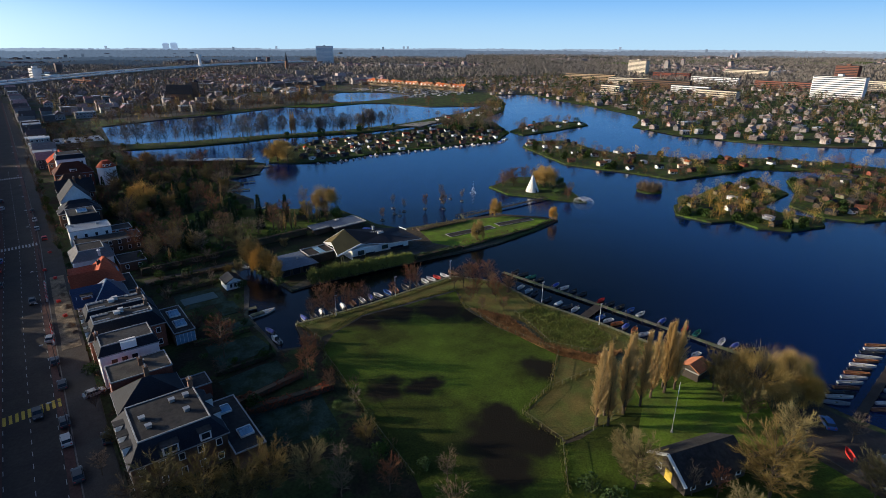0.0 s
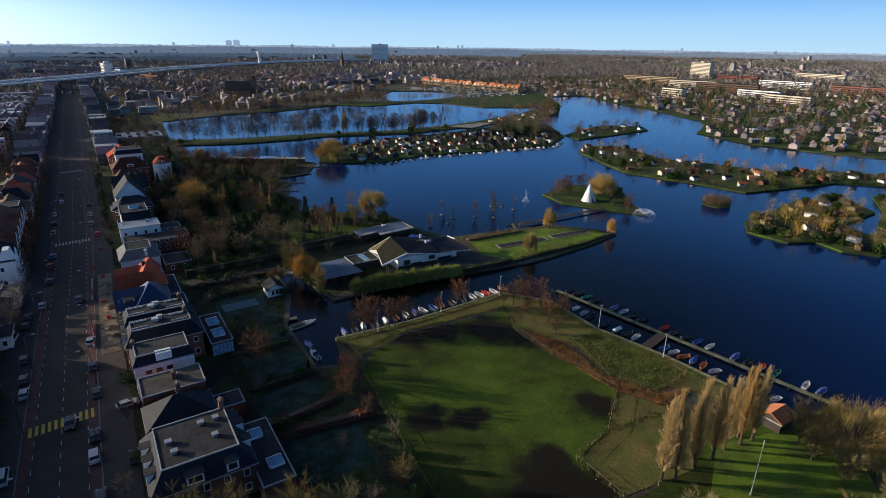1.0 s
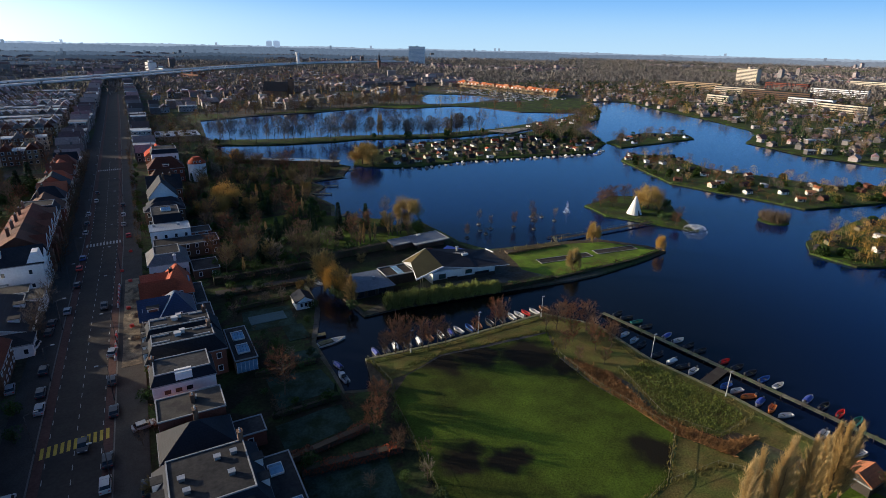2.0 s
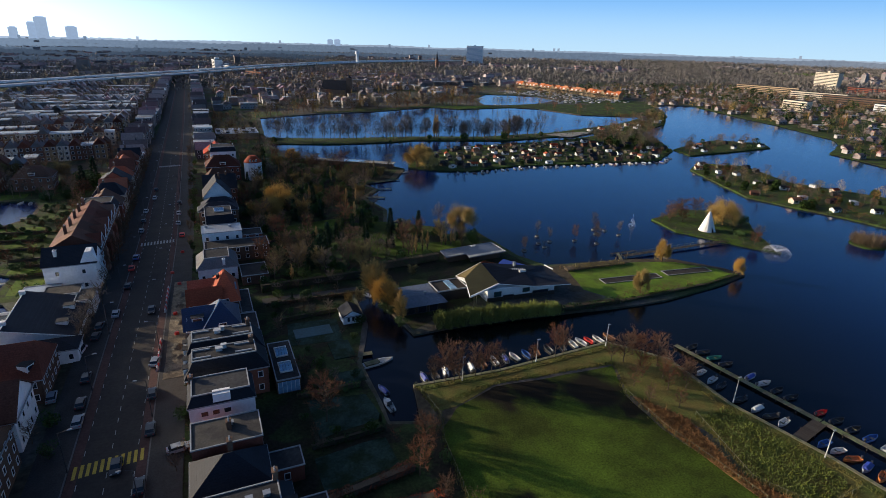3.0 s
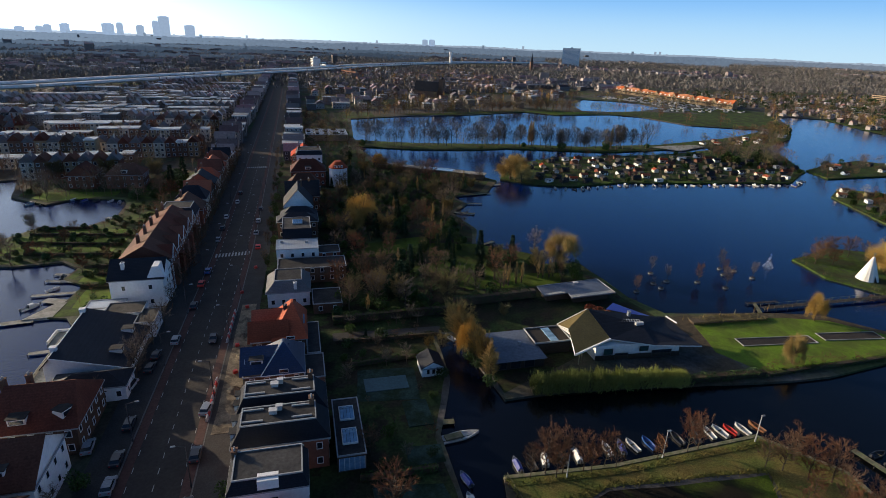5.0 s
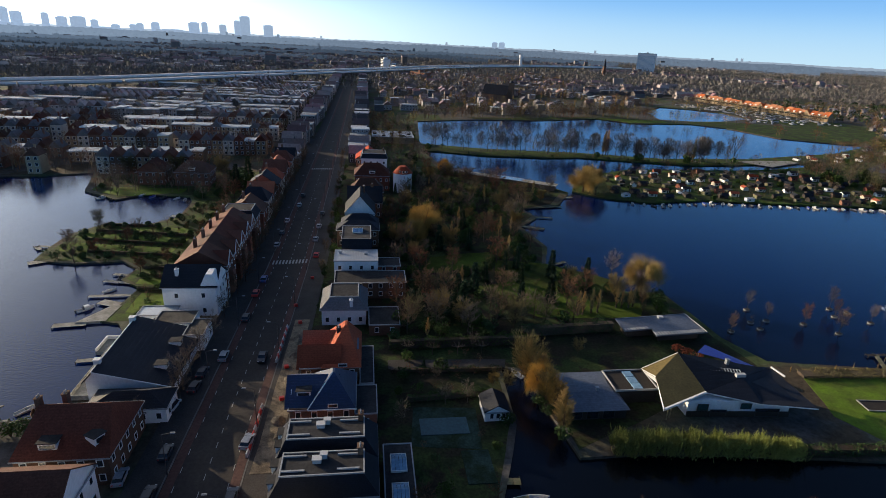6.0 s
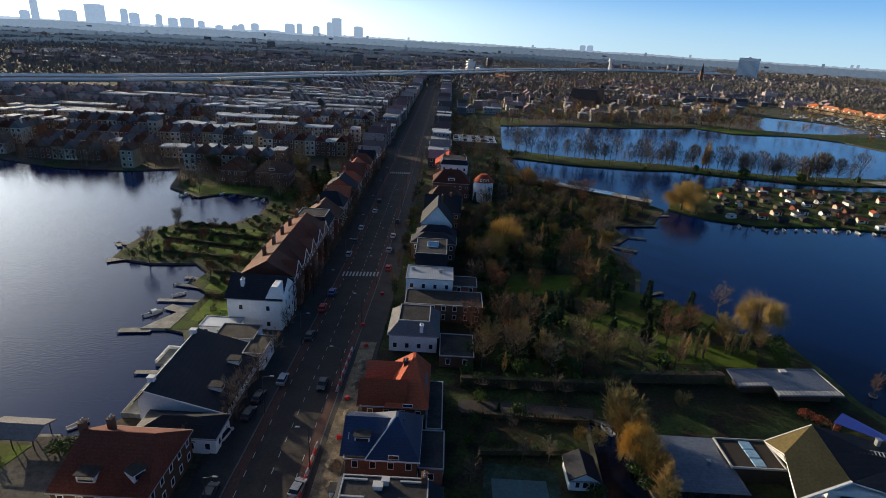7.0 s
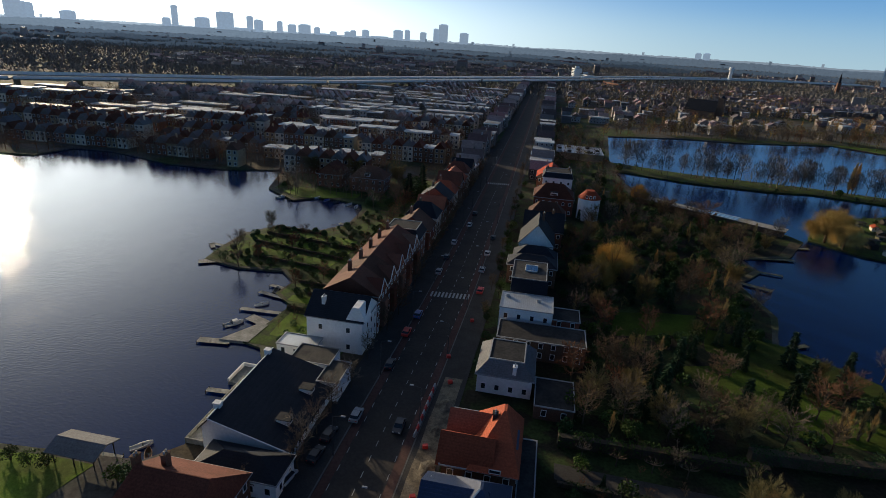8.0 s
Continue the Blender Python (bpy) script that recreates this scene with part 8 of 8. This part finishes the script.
# ---- the town beyond ----
class Town(Shape):
    """Many small buildings in one mesh, with a look for each face."""
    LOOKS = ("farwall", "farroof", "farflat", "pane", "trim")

    def __init__(self):
        self.v, self.f, self.look = [], [], []

    def face(self, vs, fs, k):
        self.add(vs, fs)
        self.look += [k] * len(fs)

    def building(self, x, y, w, d, h, rise, turn, glazed=True):
        c, s_ = math.cos(turn), math.sin(turn)

        def at(px, py, pz):
            return (x + px * c - py * s_, y + px * s_ + py * c, G + pz)
        a, b = w / 2, d / 2
        base = [(-a, -b), (a, -b), (a, b), (-a, b)]
        self.face([at(*p, -0.3) for p in base] + [at(*p, h) for p in base], [(0, 1, 5, 4), (1, 2, 6, 5), (2, 3, 7, 6), (3, 0, 4, 7)], 0)
        if rise:
            a2, b2 = a + 0.3, b + 0.3
            if w >= d:
                self.face([at(-a2, -b2, h - 0.1), at(a2, -b2, h - 0.1), at(a2, b2, h - 0.1), at(-a2, b2, h - 0.1), at(-a2, 0, h + rise), at(a2, 0, h + rise)], [(0, 1, 5, 4), (2, 3, 4, 5), (1, 2, 5), (3, 0, 4), (3, 2, 1, 0)], 1)
            else:
                self.face([at(-a2, -b2, h - 0.1), at(a2, -b2, h - 0.1), at(a2, b2, h - 0.1), at(-a2, b2, h - 0.1), at(0, -b2, h + rise), at(0, b2, h + rise)], [(1, 2, 5, 4), (3, 0, 4, 5), (0, 1, 4), (2, 3, 5), (3, 2, 1, 0)], 1)
        else:
            self.face([at(-a - 0.2, -b - 0.2, h), at(a + 0.2, -b - 0.2, h), at(a + 0.2, b + 0.2, h), at(-a - 0.2, b + 0.2, h), at(-a - 0.2, -b - 0.2, h + 0.4), at(a + 0.2, -b - 0.2, h + 0.4), at(a + 0.2, b + 0.2, h + 0.4), at(-a - 0.2, b + 0.2, h + 0.4)],
                      [(4, 5, 6, 7), (0, 1, 5, 4), (1, 2, 6, 5), (2, 3, 7, 6), (3, 0, 4, 7)], 2)
        if glazed:
            for f in range(max(1, int(h / 3))):
                z = 0.9 + f * 3.0
                for k in range(max(1, int(w / 2.6))):
                    u = -a + (k + 0.5) * w / max(1, int(w / 2.6))
                    for e, o, look_ in ((0.75, 0.03, 4), (0.6, 0.06, 3)):
                        self.face([at(u - e, -b - o, z - e + 0.6), at(u + e, -b - o, z - e + 0.6), at(u + e, -b - o, z + 0.8 + e), at(u - e, -b - o, z + 0.8 + e)], [(0, 1, 2, 3)], look_)
            if not rise:
                self.face([at(-a, -b - 0.3, h - 0.3), at(a, -b - 0.3, h - 0.3), at(a, -b - 0.3, h + 0.42), at(-a, -b - 0.3, h + 0.42), at(-a, -b, h + 0.42), at(a, -b, h + 0.42)], [(0, 1, 2, 3), (3, 2, 5, 4)], 4)
        if rise and w > 4 and rng.random() < 0.7:
            cx = rng.uniform(-a * 0.7, a * 0.7)
            self.face([at(cx + p, q, h + rise * 0.4 + r) for p, q, r in itertools.product((-0.4, 0.4), (-0.4, 0.4), (0, rise * 0.6 + 1.2))], [(0, 1, 3, 2), (4, 6, 7, 5), (0, 4, 5, 1), (2, 3, 7, 6), (1, 5, 7, 3)], 0)

    def done(self, name, label):
        me = bpy.data.meshes.new(name)
        me.from_pydata(self.v, [], self.f)
        for k in self.LOOKS:
            me.materials.append(M[k])
        me.polygons.foreach_set("material_index", self.look)
        return tagged(new(name, me), label, "houses", "", "stuff")


PARK = [(262, 640), (300, 600), (400, 540), (520, 515), (590, 600), (560, 700), (500, 690), (430, 655), (350, 655), (330, 690), (270, 665)]
# the raised motorway and railway across the plain
VIA = [(-1500, 280), (-700, 430), (-480, 560), (-330, 690), (-262, 758), (-189, 870), (-120, 965), (-62, 1045), (53, 1200), (160, 1370), (302, 1549), (520, 1760), (900, 1960)]


def via_y(x):
    return float(np.interp(x, [p[0] for p in VIA], [p[1] for p in VIA]))


near_town, mid_trees = Town(), {}
TERRACE = {}
single = [0]


def town_house(x, y, w, d, h, rise, turn, near):
    """A town house: one of a few shared meshes where it stands near enough to count, else part of the joined mass."""
    if not near or single[0] >= 290:
        near_town.building(x, y, w, d, h, rise, turn)
        return
    key = (round(w, 1), d, round(h), rise, single[0] % 4)
    if key not in TERRACE:
        t = Town()
        t.building(0, 0, w, d, round(h), rise, 0)
        t.v = [(a, b, c - G) for a, b, c in t.v]
        me = bpy.data.meshes.new("town_house")
        me.from_pydata(t.v, [], t.f)
        for k, nm in enumerate((("brick", "brown_brick", "cream", "yellow_brick")[single[0] % 4], "brown_tile" if single[0] % 2 else "greytile", "farflat", "pane", "trim")):
            me.materials.append(M[nm])
        me.polygons.foreach_set("material_index", t.look)
        TERRACE[key] = me
    single[0] += 1
    ob = new("town_house", TERRACE[key])
    ob.matrix_basis = pose(x, y, G, 0, 0, math.degrees(turn))
    tagged(ob, "brick terraced town house with a flat roof" if not rise else "brick terraced town house with a dark pitched roof", "house", "town terraces")


def grove(look_, x, y, h, n=90):
    far_tree(mid_trees.setdefault(look_, Shape()), x, y, G, h, look_, n)


# terraces west of the street, row behind row
for j in range(22):
    y0 = 372 + j * 25 + rng.uniform(-3, 3)
    x = -46.0 - (30 if y0 < 400 else 0)
    while x > -330 - j * 14:
        n = rng.randint(6, 12)
        flat = rng.random() < (0.3 if j < 4 else 0.5)
        hh = rng.choice((6.0, 6.0, 8.6, 9.0))
        for k in range(n):
            px, py = x - k * 6.2, y0 + (x + 40) * -0.06 - k * 0.4
            if dry(px, py, 9) and py < via_y(px) - 45:
                town_house(px, py + rng.choice((0, 0, 0.5)), 6.15, 9, hh + rng.choice((0, 0, 0, 0, 0, 0, 0, 1.0)), 0 if flat != (rng.random() < 0.07) else 3.6, 0.06, j < 7)
        x -= n * 6.2 + rng.choice((7, 9, 16))
    for _ in range(76):
        gx, gy = rng.uniform(-340 - j * 12, -38), y0 + 13 + rng.uniform(-5, 5)
        if dry(gx, gy, 4) and gy < via_y(gx) - 20:
            grove(rng.choice(("bare", "russet", "bare", "olive", "grey")), gx, gy, rng.uniform(8, 14), 44)
# trees along the northern shore of the western lake
for _ in range(760):
    gx, gy = rng.uniform(-330, -40), rng.uniform(318, 400)
    if dry(gx, gy, 2) and not dry(gx, gy, 22):
        grove(rng.choice(("bare", "russet", "bare", "grey")), gx, gy, rng.uniform(7, 14), 70)
# houses along both sides of the street, further on
for y in range(398, 1300, 9):
    for side in (-1, 1):
        if rng.random() < 0.9:
            town_house(road_x(y) + side * (20 + rng.uniform(-1, 2)), y, 12, 8.4, rng.choice((6, 9)), rng.choice((0, 4.0)), 0, y < 600)
    if rng.random() < 0.5 and y < 800:
        grove("bare", road_x(y) + rng.choice((-11.5, 11.5)), y, rng.uniform(5, 8), 50)
# the older quarter east of the street
for j in range(3000):
    x, y = rng.uniform(34, 420), rng.uniform(478, 1350)
    if not dry(x, y, 24) or inside(x, y, PARK) or not clear(x, y, 15, [(37, 487), (44, 500), (30, 478)]) or noise.noise((x * 0.012, y * 0.012, 4)) < -0.12:
        continue
    if j % 5 < 3:
        grove(rng.choice(("bare", "bare", "russet", "olive", "poplar")), x, y, rng.uniform(8, 16), 48)
    elif (int(x / 9) * 7 + int(y / 13) * 3) % 5 < 3:
        near_town.building(int(x / 9) * 9 + 4, int(y / 13) * 13 + 6 + int(x / 9) * 0.35, 8.95, 9, rng.choice((5.5, 6, 8.2)), rng.choice((0, 0, 2.6, 3.2)), 0.04 if int(y / 13) % 2 else 1.6)
# trees crowding the northern shore
for (ax, ay), (bx, by) in zip(((70, 596), (123, 619), (184, 628), (262, 660)), ((123, 619), (184, 628), (262, 660), (335, 652))):
    for k in range(int(math.dist((ax, ay), (bx, by)) / 1.6)):
        u = rng.random()
        grove(rng.choice(("bare", "russet", "bare", "olive", "strip", "grey")), ax + (bx - ax) * u, ay + (by - ay) * u + rng.uniform(2, 26), rng.uniform(8, 17), 60)
# shores of the northern lake, pond and eastern bank
for _ in range(1500):
    x, y = rng.uniform(60, 660), rng.uniform(470, 900)
    if dry(x, y, 3) and not dry(x, y, 26) and (not inside(x, y, PARK) or rng.random() < 0.4):
        grove(rng.choice(("bare", "russet", "bare", "olive", "willow", "strip")), x, y, rng.uniform(8, 16), 60)
orng = random.Random(5)
for _ in range(4600):
    x, y = rng.uniform(445, 1050), rng.uniform(60, 900)
    if y < 0.16 * x or not dry(x, y, 4) or inside(x, y, PARK) or 440 < x < 610 and 640 < y < 940:
        continue
    close = not dry(x, y, 40)
    if orng.random() < (0.3 if close else 0.2):
        near_town.building(x, y, orng.uniform(5, 9), orng.uniform(4, 6), orng.uniform(2.2, 3.6), orng.choice((0, 1.2, 1.6, 2.0)), orng.uniform(-0.5, 0.5))
    else:
        grove(orng.choice(("bare", "bare", "russet", "olive", "willow" if close and orng.random() < 0.5 else "grey", "poplar" if orng.random() < 0.12 else "bush")), x, y, orng.uniform(5, 13), 72 if close else 40)
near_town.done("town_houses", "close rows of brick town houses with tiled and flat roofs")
for look_, s in mid_trees.items():
    solid("town_trees", s, M[FAR_LOOK[look_]], "leafless trees between the houses of the town", "trees", "stuff")


def block(name, label, x, y, L, d, h, turn, wall="white", floors=None, roof="bitumen", core=True):
    """A flat-roofed block of flats with a band of windows on every floor."""
    t = thing(name, label, "apartment block", x, y, G, turn)
    part("wall", Shape().box(-L / 2, L / 2, -d / 2, d / 2, -0.4, h), M[wall], t)
    part("roof", Shape().box(-L / 2 - 0.2, L / 2 + 0.2, -d / 2 - 0.2, d / 2 + 0.2, h, h + 0.5), M[roof], t)
    if core:
        part("lift_house", Shape().box(-3, 3, -d / 4, d / 4, h + 0.5, h + 3.5), M[wall], t)
    for f in range(floors or int(h / 3)):
        z = 1.0 + f * 3.0
        for x0, x1 in ((-L / 2 + 0.6, L / 2 - 0.6),):
            part("window_band", Shape().box(x0, x1, -d / 2 - 0.12, -d / 2, z, z + 1.2), M["bluepane" if name == "hospital_tower" else "pane"], t)
    return t


block("apartment_block", "long white slab of flats with window bands", 942, 300, 66, 12, 30, -92, "white")
block("apartment_block", "dark apartment tower with a white end", 1270, 846, 52, 14, 34, -93, "cream")
block("apartment_block", "apartment tower beyond the lake", 1316, 410, 40, 14, 34, -95, "brick")
for x, y, L, hh, w, a in ((988, 770, 110, 13, "yellow_brick", -76), (940, 640, 80, 13, "cream", -72), (915, 560, 100, 13, "brown_brick", -80), (818, 410, 60, 10, "cream", -90), (744, 537, 34, 13, "cream", -90), (870, 480, 60, 10, "white", -85),
                          (1100, 560, 90, 13, "white", -85), (1150, 300, 120, 16, "cream", -92), (1060, 420, 90, 13, "brick", -90), (1400, 640, 100, 16, "cream", -90), (1350, 260, 90, 30, "cream", -95), (1180, 700, 80, 13, "brick", -80)):
    block("apartment_block", "flat-roofed block of flats among bare trees", x, y, L, 11, hh, a, w, core=False)
block("hospital_tower", "broad white and blue tower block far beyond the town", 1018, 2058, 62, 24, 62, -32, "white", 18)
block("school_block", "orange-red brick block with a white end", 117, 1126, 50, 14, 14, -64, "brick", 4)
block("office_block", "white stepped office block", 77, 1322, 74, 16, 16, -76, "white", 5)
block("office_block", "white stepped office block", 60, 1335, 20, 16, 26, -76, "white", 8)
ch = thing("church", "large dark church with a steep roof and short tower", "church", 188, 808, G, -36)
part("wall", gable_walls(34, 16, 9, 11, "x"), M["brown_brick"], ch)
part("roof", gable_roof(34, 16, 9, 11, "x", 0.5), M["slate"], ch)
part("tower", Shape().box(17, 23, -3, 3, -0.4, 24), M["brown_brick"], ch)
part("tower_roof", Shape().cone(20, 0, 24, 27, 4.2, 0.3, 4), M["slate"], ch)
sp = thing("church_spire", "slim pointed church spire over the roofs", "church", 649, 1553, G)
part("tower", Shape().box(-3.5, 3.5, -3.5, 3.5, -0.4, 26), M["brown_brick"], sp)
part("spire", Shape().cone(0, 0, 26, 48, 4.0, 0.2, 8), M["slate"], sp)
wt = thing("water_tower", "pale slender tower over the roofs", "tower", 453, 1682, G)
part("shaft", Shape().cone(0, 0, -0.4, 34, 5.0, 4.0, 14), M["white"], wt)
part("tank", Shape().cone(0, 0, 34, 42, 6.0, 6.0, 14), M["white"], wt)
for k in range(26):
    u = k / 25
    x, y = 546 + 40 * u, 925 - 222 * u
    t = thing("terraced_house", "terraced house with a bright orange tiled roof by the pond", "house", x, y, G, -80, group="orange roofed terrace")
    ax, hh = ("x", "x", "y", "x")[k % 4], 6.0 + (k * 5 % 3) * 0.6
    part("wall", gable_walls(8.4, 9, hh, 4.4, ax), M["yellow_brick"], t)
    part("roof", gable_roof(8.4, 9, hh, 4.4, ax, 0.3), M["orange_tile"], t)
    if ax == "x":
        part("dormer", Shape().box(-1.3, 1.3, -4.6, -2.0, 6.4, 8.4), M["trim"], t)
    part("chimney", Shape().box(-3.9, -3.1, -0.5, 0.5, hh + 2, hh + 5.6), M["brown_brick"], t)
    for j in (-2.4, 0, 2.4):
        part("window", cabin_pane, None, t, m=pose(j, -4.5, 3.6) @ Matrix.Scale(1.3, 4))
marina = Shape()
for _ in range(230):
    x, y, a = rng.uniform(455, 575), rng.uniform(660, 850), rng.uniform(0, 3.14)
    if dry(x, y, 3):
        c, e, L, w = math.cos(a), math.sin(a), rng.uniform(2.2, 3.4), rng.uniform(0.7, 1.0)
        hull = [(x + c * p - e * q, y + e * p + c * q) for p, q in ((-L, -w), (L * 0.4, -w), (L, 0), (L * 0.4, w), (-L, w))]
        marina.prism(hull, G + 0.2, G + rng.uniform(1.0, 1.6))
solid("laid_up_boats", marina, M["lead"], "crowd of pale boats laid up by the pond", "boats", "stuff")
front = {}
for _ in range(150):
    u = rng.random()
    look_ = rng.choice(("bare", "olive", "russet", "grey"))
    far_tree(front.setdefault(look_, Shape()), 530 + 44 * u + rng.uniform(-22, 8), 930 - 250 * u + rng.uniform(-6, 6), G, rng.uniform(5, 12), look_, 44)
for look_, s in front.items():
    solid("town_trees", s, M[FAR_LOOK[look_]], "leafless trees before an orange-roofed terrace", "trees", "stuff")
vd = thing("viaduct", "long pale concrete viaduct on piers across the plain", "viaduct", 0, 0, G)
for (ax, ay), (bx, by) in zip(VIA, VIA[1:]):
    d = Vector((bx - ax, by - ay, 0)).normalized()
    o = Vector((-d.y, d.x, 0)) * 21
    part("deck", slab([(ax - o.x, ay - o.y), (bx - o.x, by - o.y), (bx + o.x, by + o.y), (ax + o.x, ay + o.y)], [11.0] * 4, 1.6), M["concrete"], vd)
    part("sound_screen", Shape().tube((ax - o.x, ay - o.y, 12.0), (bx - o.x, by - o.y, 12.0), 1.7, 1.7, 4), M["white"], vd)
    part("sound_screen", Shape().tube((ax + o.x, ay + o.y, 12.4), (bx + o.x, by + o.y, 12.4), 2.0, 2.0, 4), M["white"], vd)
    n = int(math.dist((ax, ay), (bx, by)) / 45)
    for k in range(n):
        x, y = ax + (bx - ax) * k / n, ay + (by - ay) * k / n
        part("pier", Shape().box(x - 2, x + 2, y - 2, y + 2, -0.5, 9.5), M["concrete"], vd)

# the plain to the horizon: roofs and woods
plain, woods = Town(), Shape()
for _ in range(8600):
    a, r = rng.uniform(-56, 80), 900 + 3850 * rng.random() ** 1.15
    x, y = math.sin(radians(a)) * r, math.cos(radians(a)) * r
    green = noise.noise((x * 0.0016, y * 0.0016, 9.0)) + (0.3 if a > 30 else 0.12 if a > 8 else -0.12) + (0.5 if abs(y - via_y(x) - 130) < 110 and x < 250 else 0)
    if (abs(x + 9) < 30 and y < 1500) or not dry(x, y, 12) or 300 < x < 1060 and y < 960:
        continue
    if abs(y - via_y(x)) < 40:
        continue
    if green < 0.0:
        for k in range(rng.choice((1, 1, 2))):
            odd = rng.random()
            w = rng.uniform(8, 26) if odd < 0.93 else rng.uniform(40, 90)
            plain.building(x + rng.uniform(-40, 40), y + rng.uniform(-40, 40), w, rng.uniform(8, 12), rng.choice((5, 6, 6, 8)) if odd > 0.012 else rng.uniform(14, 26), rng.choice((0, 3.5, 4)) if w < 30 else 0, rng.uniform(-0.3, 0.3), False)
    for k in range(6 if green < 0.0 else 11):
        px, py, h = x + rng.gauss(0, 34), y + rng.gauss(0, 34), rng.uniform(9, 15)
        for j in range(4):
            p = Vector((px + rng.gauss(0, h * 0.28), py + rng.gauss(0, h * 0.28), G + h * rng.uniform(0.1, 0.65)))
            d = Vector((rng.gauss(0, 0.14), rng.gauss(0, 0.14), rng.uniform(0.2, 0.42))) * h
            q = Vector((rng.uniform(-1, 1), rng.uniform(-1, 1), rng.uniform(-0.4, 0.4))).normalized() * h * 0.11
            woods.add((p - q, p + q, p + d) if j % 2 else (p + d - q, p + d + q, p), [(0, 1, 2)])
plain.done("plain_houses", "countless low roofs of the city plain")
solid("plain_woods", woods, M["farwood"], "brown leafless woods and parks across the plain", "trees", "stuff")
# low backdrop strips of roofs and woods out to the horizon, glowing for haze
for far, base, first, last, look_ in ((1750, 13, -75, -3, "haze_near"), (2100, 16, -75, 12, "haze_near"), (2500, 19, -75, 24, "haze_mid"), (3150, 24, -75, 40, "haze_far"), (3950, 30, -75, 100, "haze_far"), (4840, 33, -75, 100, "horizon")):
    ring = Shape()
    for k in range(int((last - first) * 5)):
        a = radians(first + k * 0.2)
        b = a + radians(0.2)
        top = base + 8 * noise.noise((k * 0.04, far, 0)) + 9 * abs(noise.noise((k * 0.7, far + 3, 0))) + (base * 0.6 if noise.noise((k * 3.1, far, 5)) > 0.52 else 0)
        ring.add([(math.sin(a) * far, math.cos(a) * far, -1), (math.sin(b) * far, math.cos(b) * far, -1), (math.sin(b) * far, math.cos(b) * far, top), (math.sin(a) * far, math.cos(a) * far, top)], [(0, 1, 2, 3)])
    solid("backdrop", ring, M[look_], "backdrop strip of distant land with painted haze glow", "backdrop", "structure")
for x, y, L, d in ((2400, 1400, 900, 220), (2950, 900, 700, 260), (2650, 600, 600, 200), (1700, 900, 300, 120)):
    solid("far_field", Shape().box(x - L / 2, x + L / 2, y - d / 2, y + d / 2, G - 0.3, G + 0.5), M["lawn"], "flat green field far off", "field", "structure")

# skyline towers, with haze put into their material as a glow
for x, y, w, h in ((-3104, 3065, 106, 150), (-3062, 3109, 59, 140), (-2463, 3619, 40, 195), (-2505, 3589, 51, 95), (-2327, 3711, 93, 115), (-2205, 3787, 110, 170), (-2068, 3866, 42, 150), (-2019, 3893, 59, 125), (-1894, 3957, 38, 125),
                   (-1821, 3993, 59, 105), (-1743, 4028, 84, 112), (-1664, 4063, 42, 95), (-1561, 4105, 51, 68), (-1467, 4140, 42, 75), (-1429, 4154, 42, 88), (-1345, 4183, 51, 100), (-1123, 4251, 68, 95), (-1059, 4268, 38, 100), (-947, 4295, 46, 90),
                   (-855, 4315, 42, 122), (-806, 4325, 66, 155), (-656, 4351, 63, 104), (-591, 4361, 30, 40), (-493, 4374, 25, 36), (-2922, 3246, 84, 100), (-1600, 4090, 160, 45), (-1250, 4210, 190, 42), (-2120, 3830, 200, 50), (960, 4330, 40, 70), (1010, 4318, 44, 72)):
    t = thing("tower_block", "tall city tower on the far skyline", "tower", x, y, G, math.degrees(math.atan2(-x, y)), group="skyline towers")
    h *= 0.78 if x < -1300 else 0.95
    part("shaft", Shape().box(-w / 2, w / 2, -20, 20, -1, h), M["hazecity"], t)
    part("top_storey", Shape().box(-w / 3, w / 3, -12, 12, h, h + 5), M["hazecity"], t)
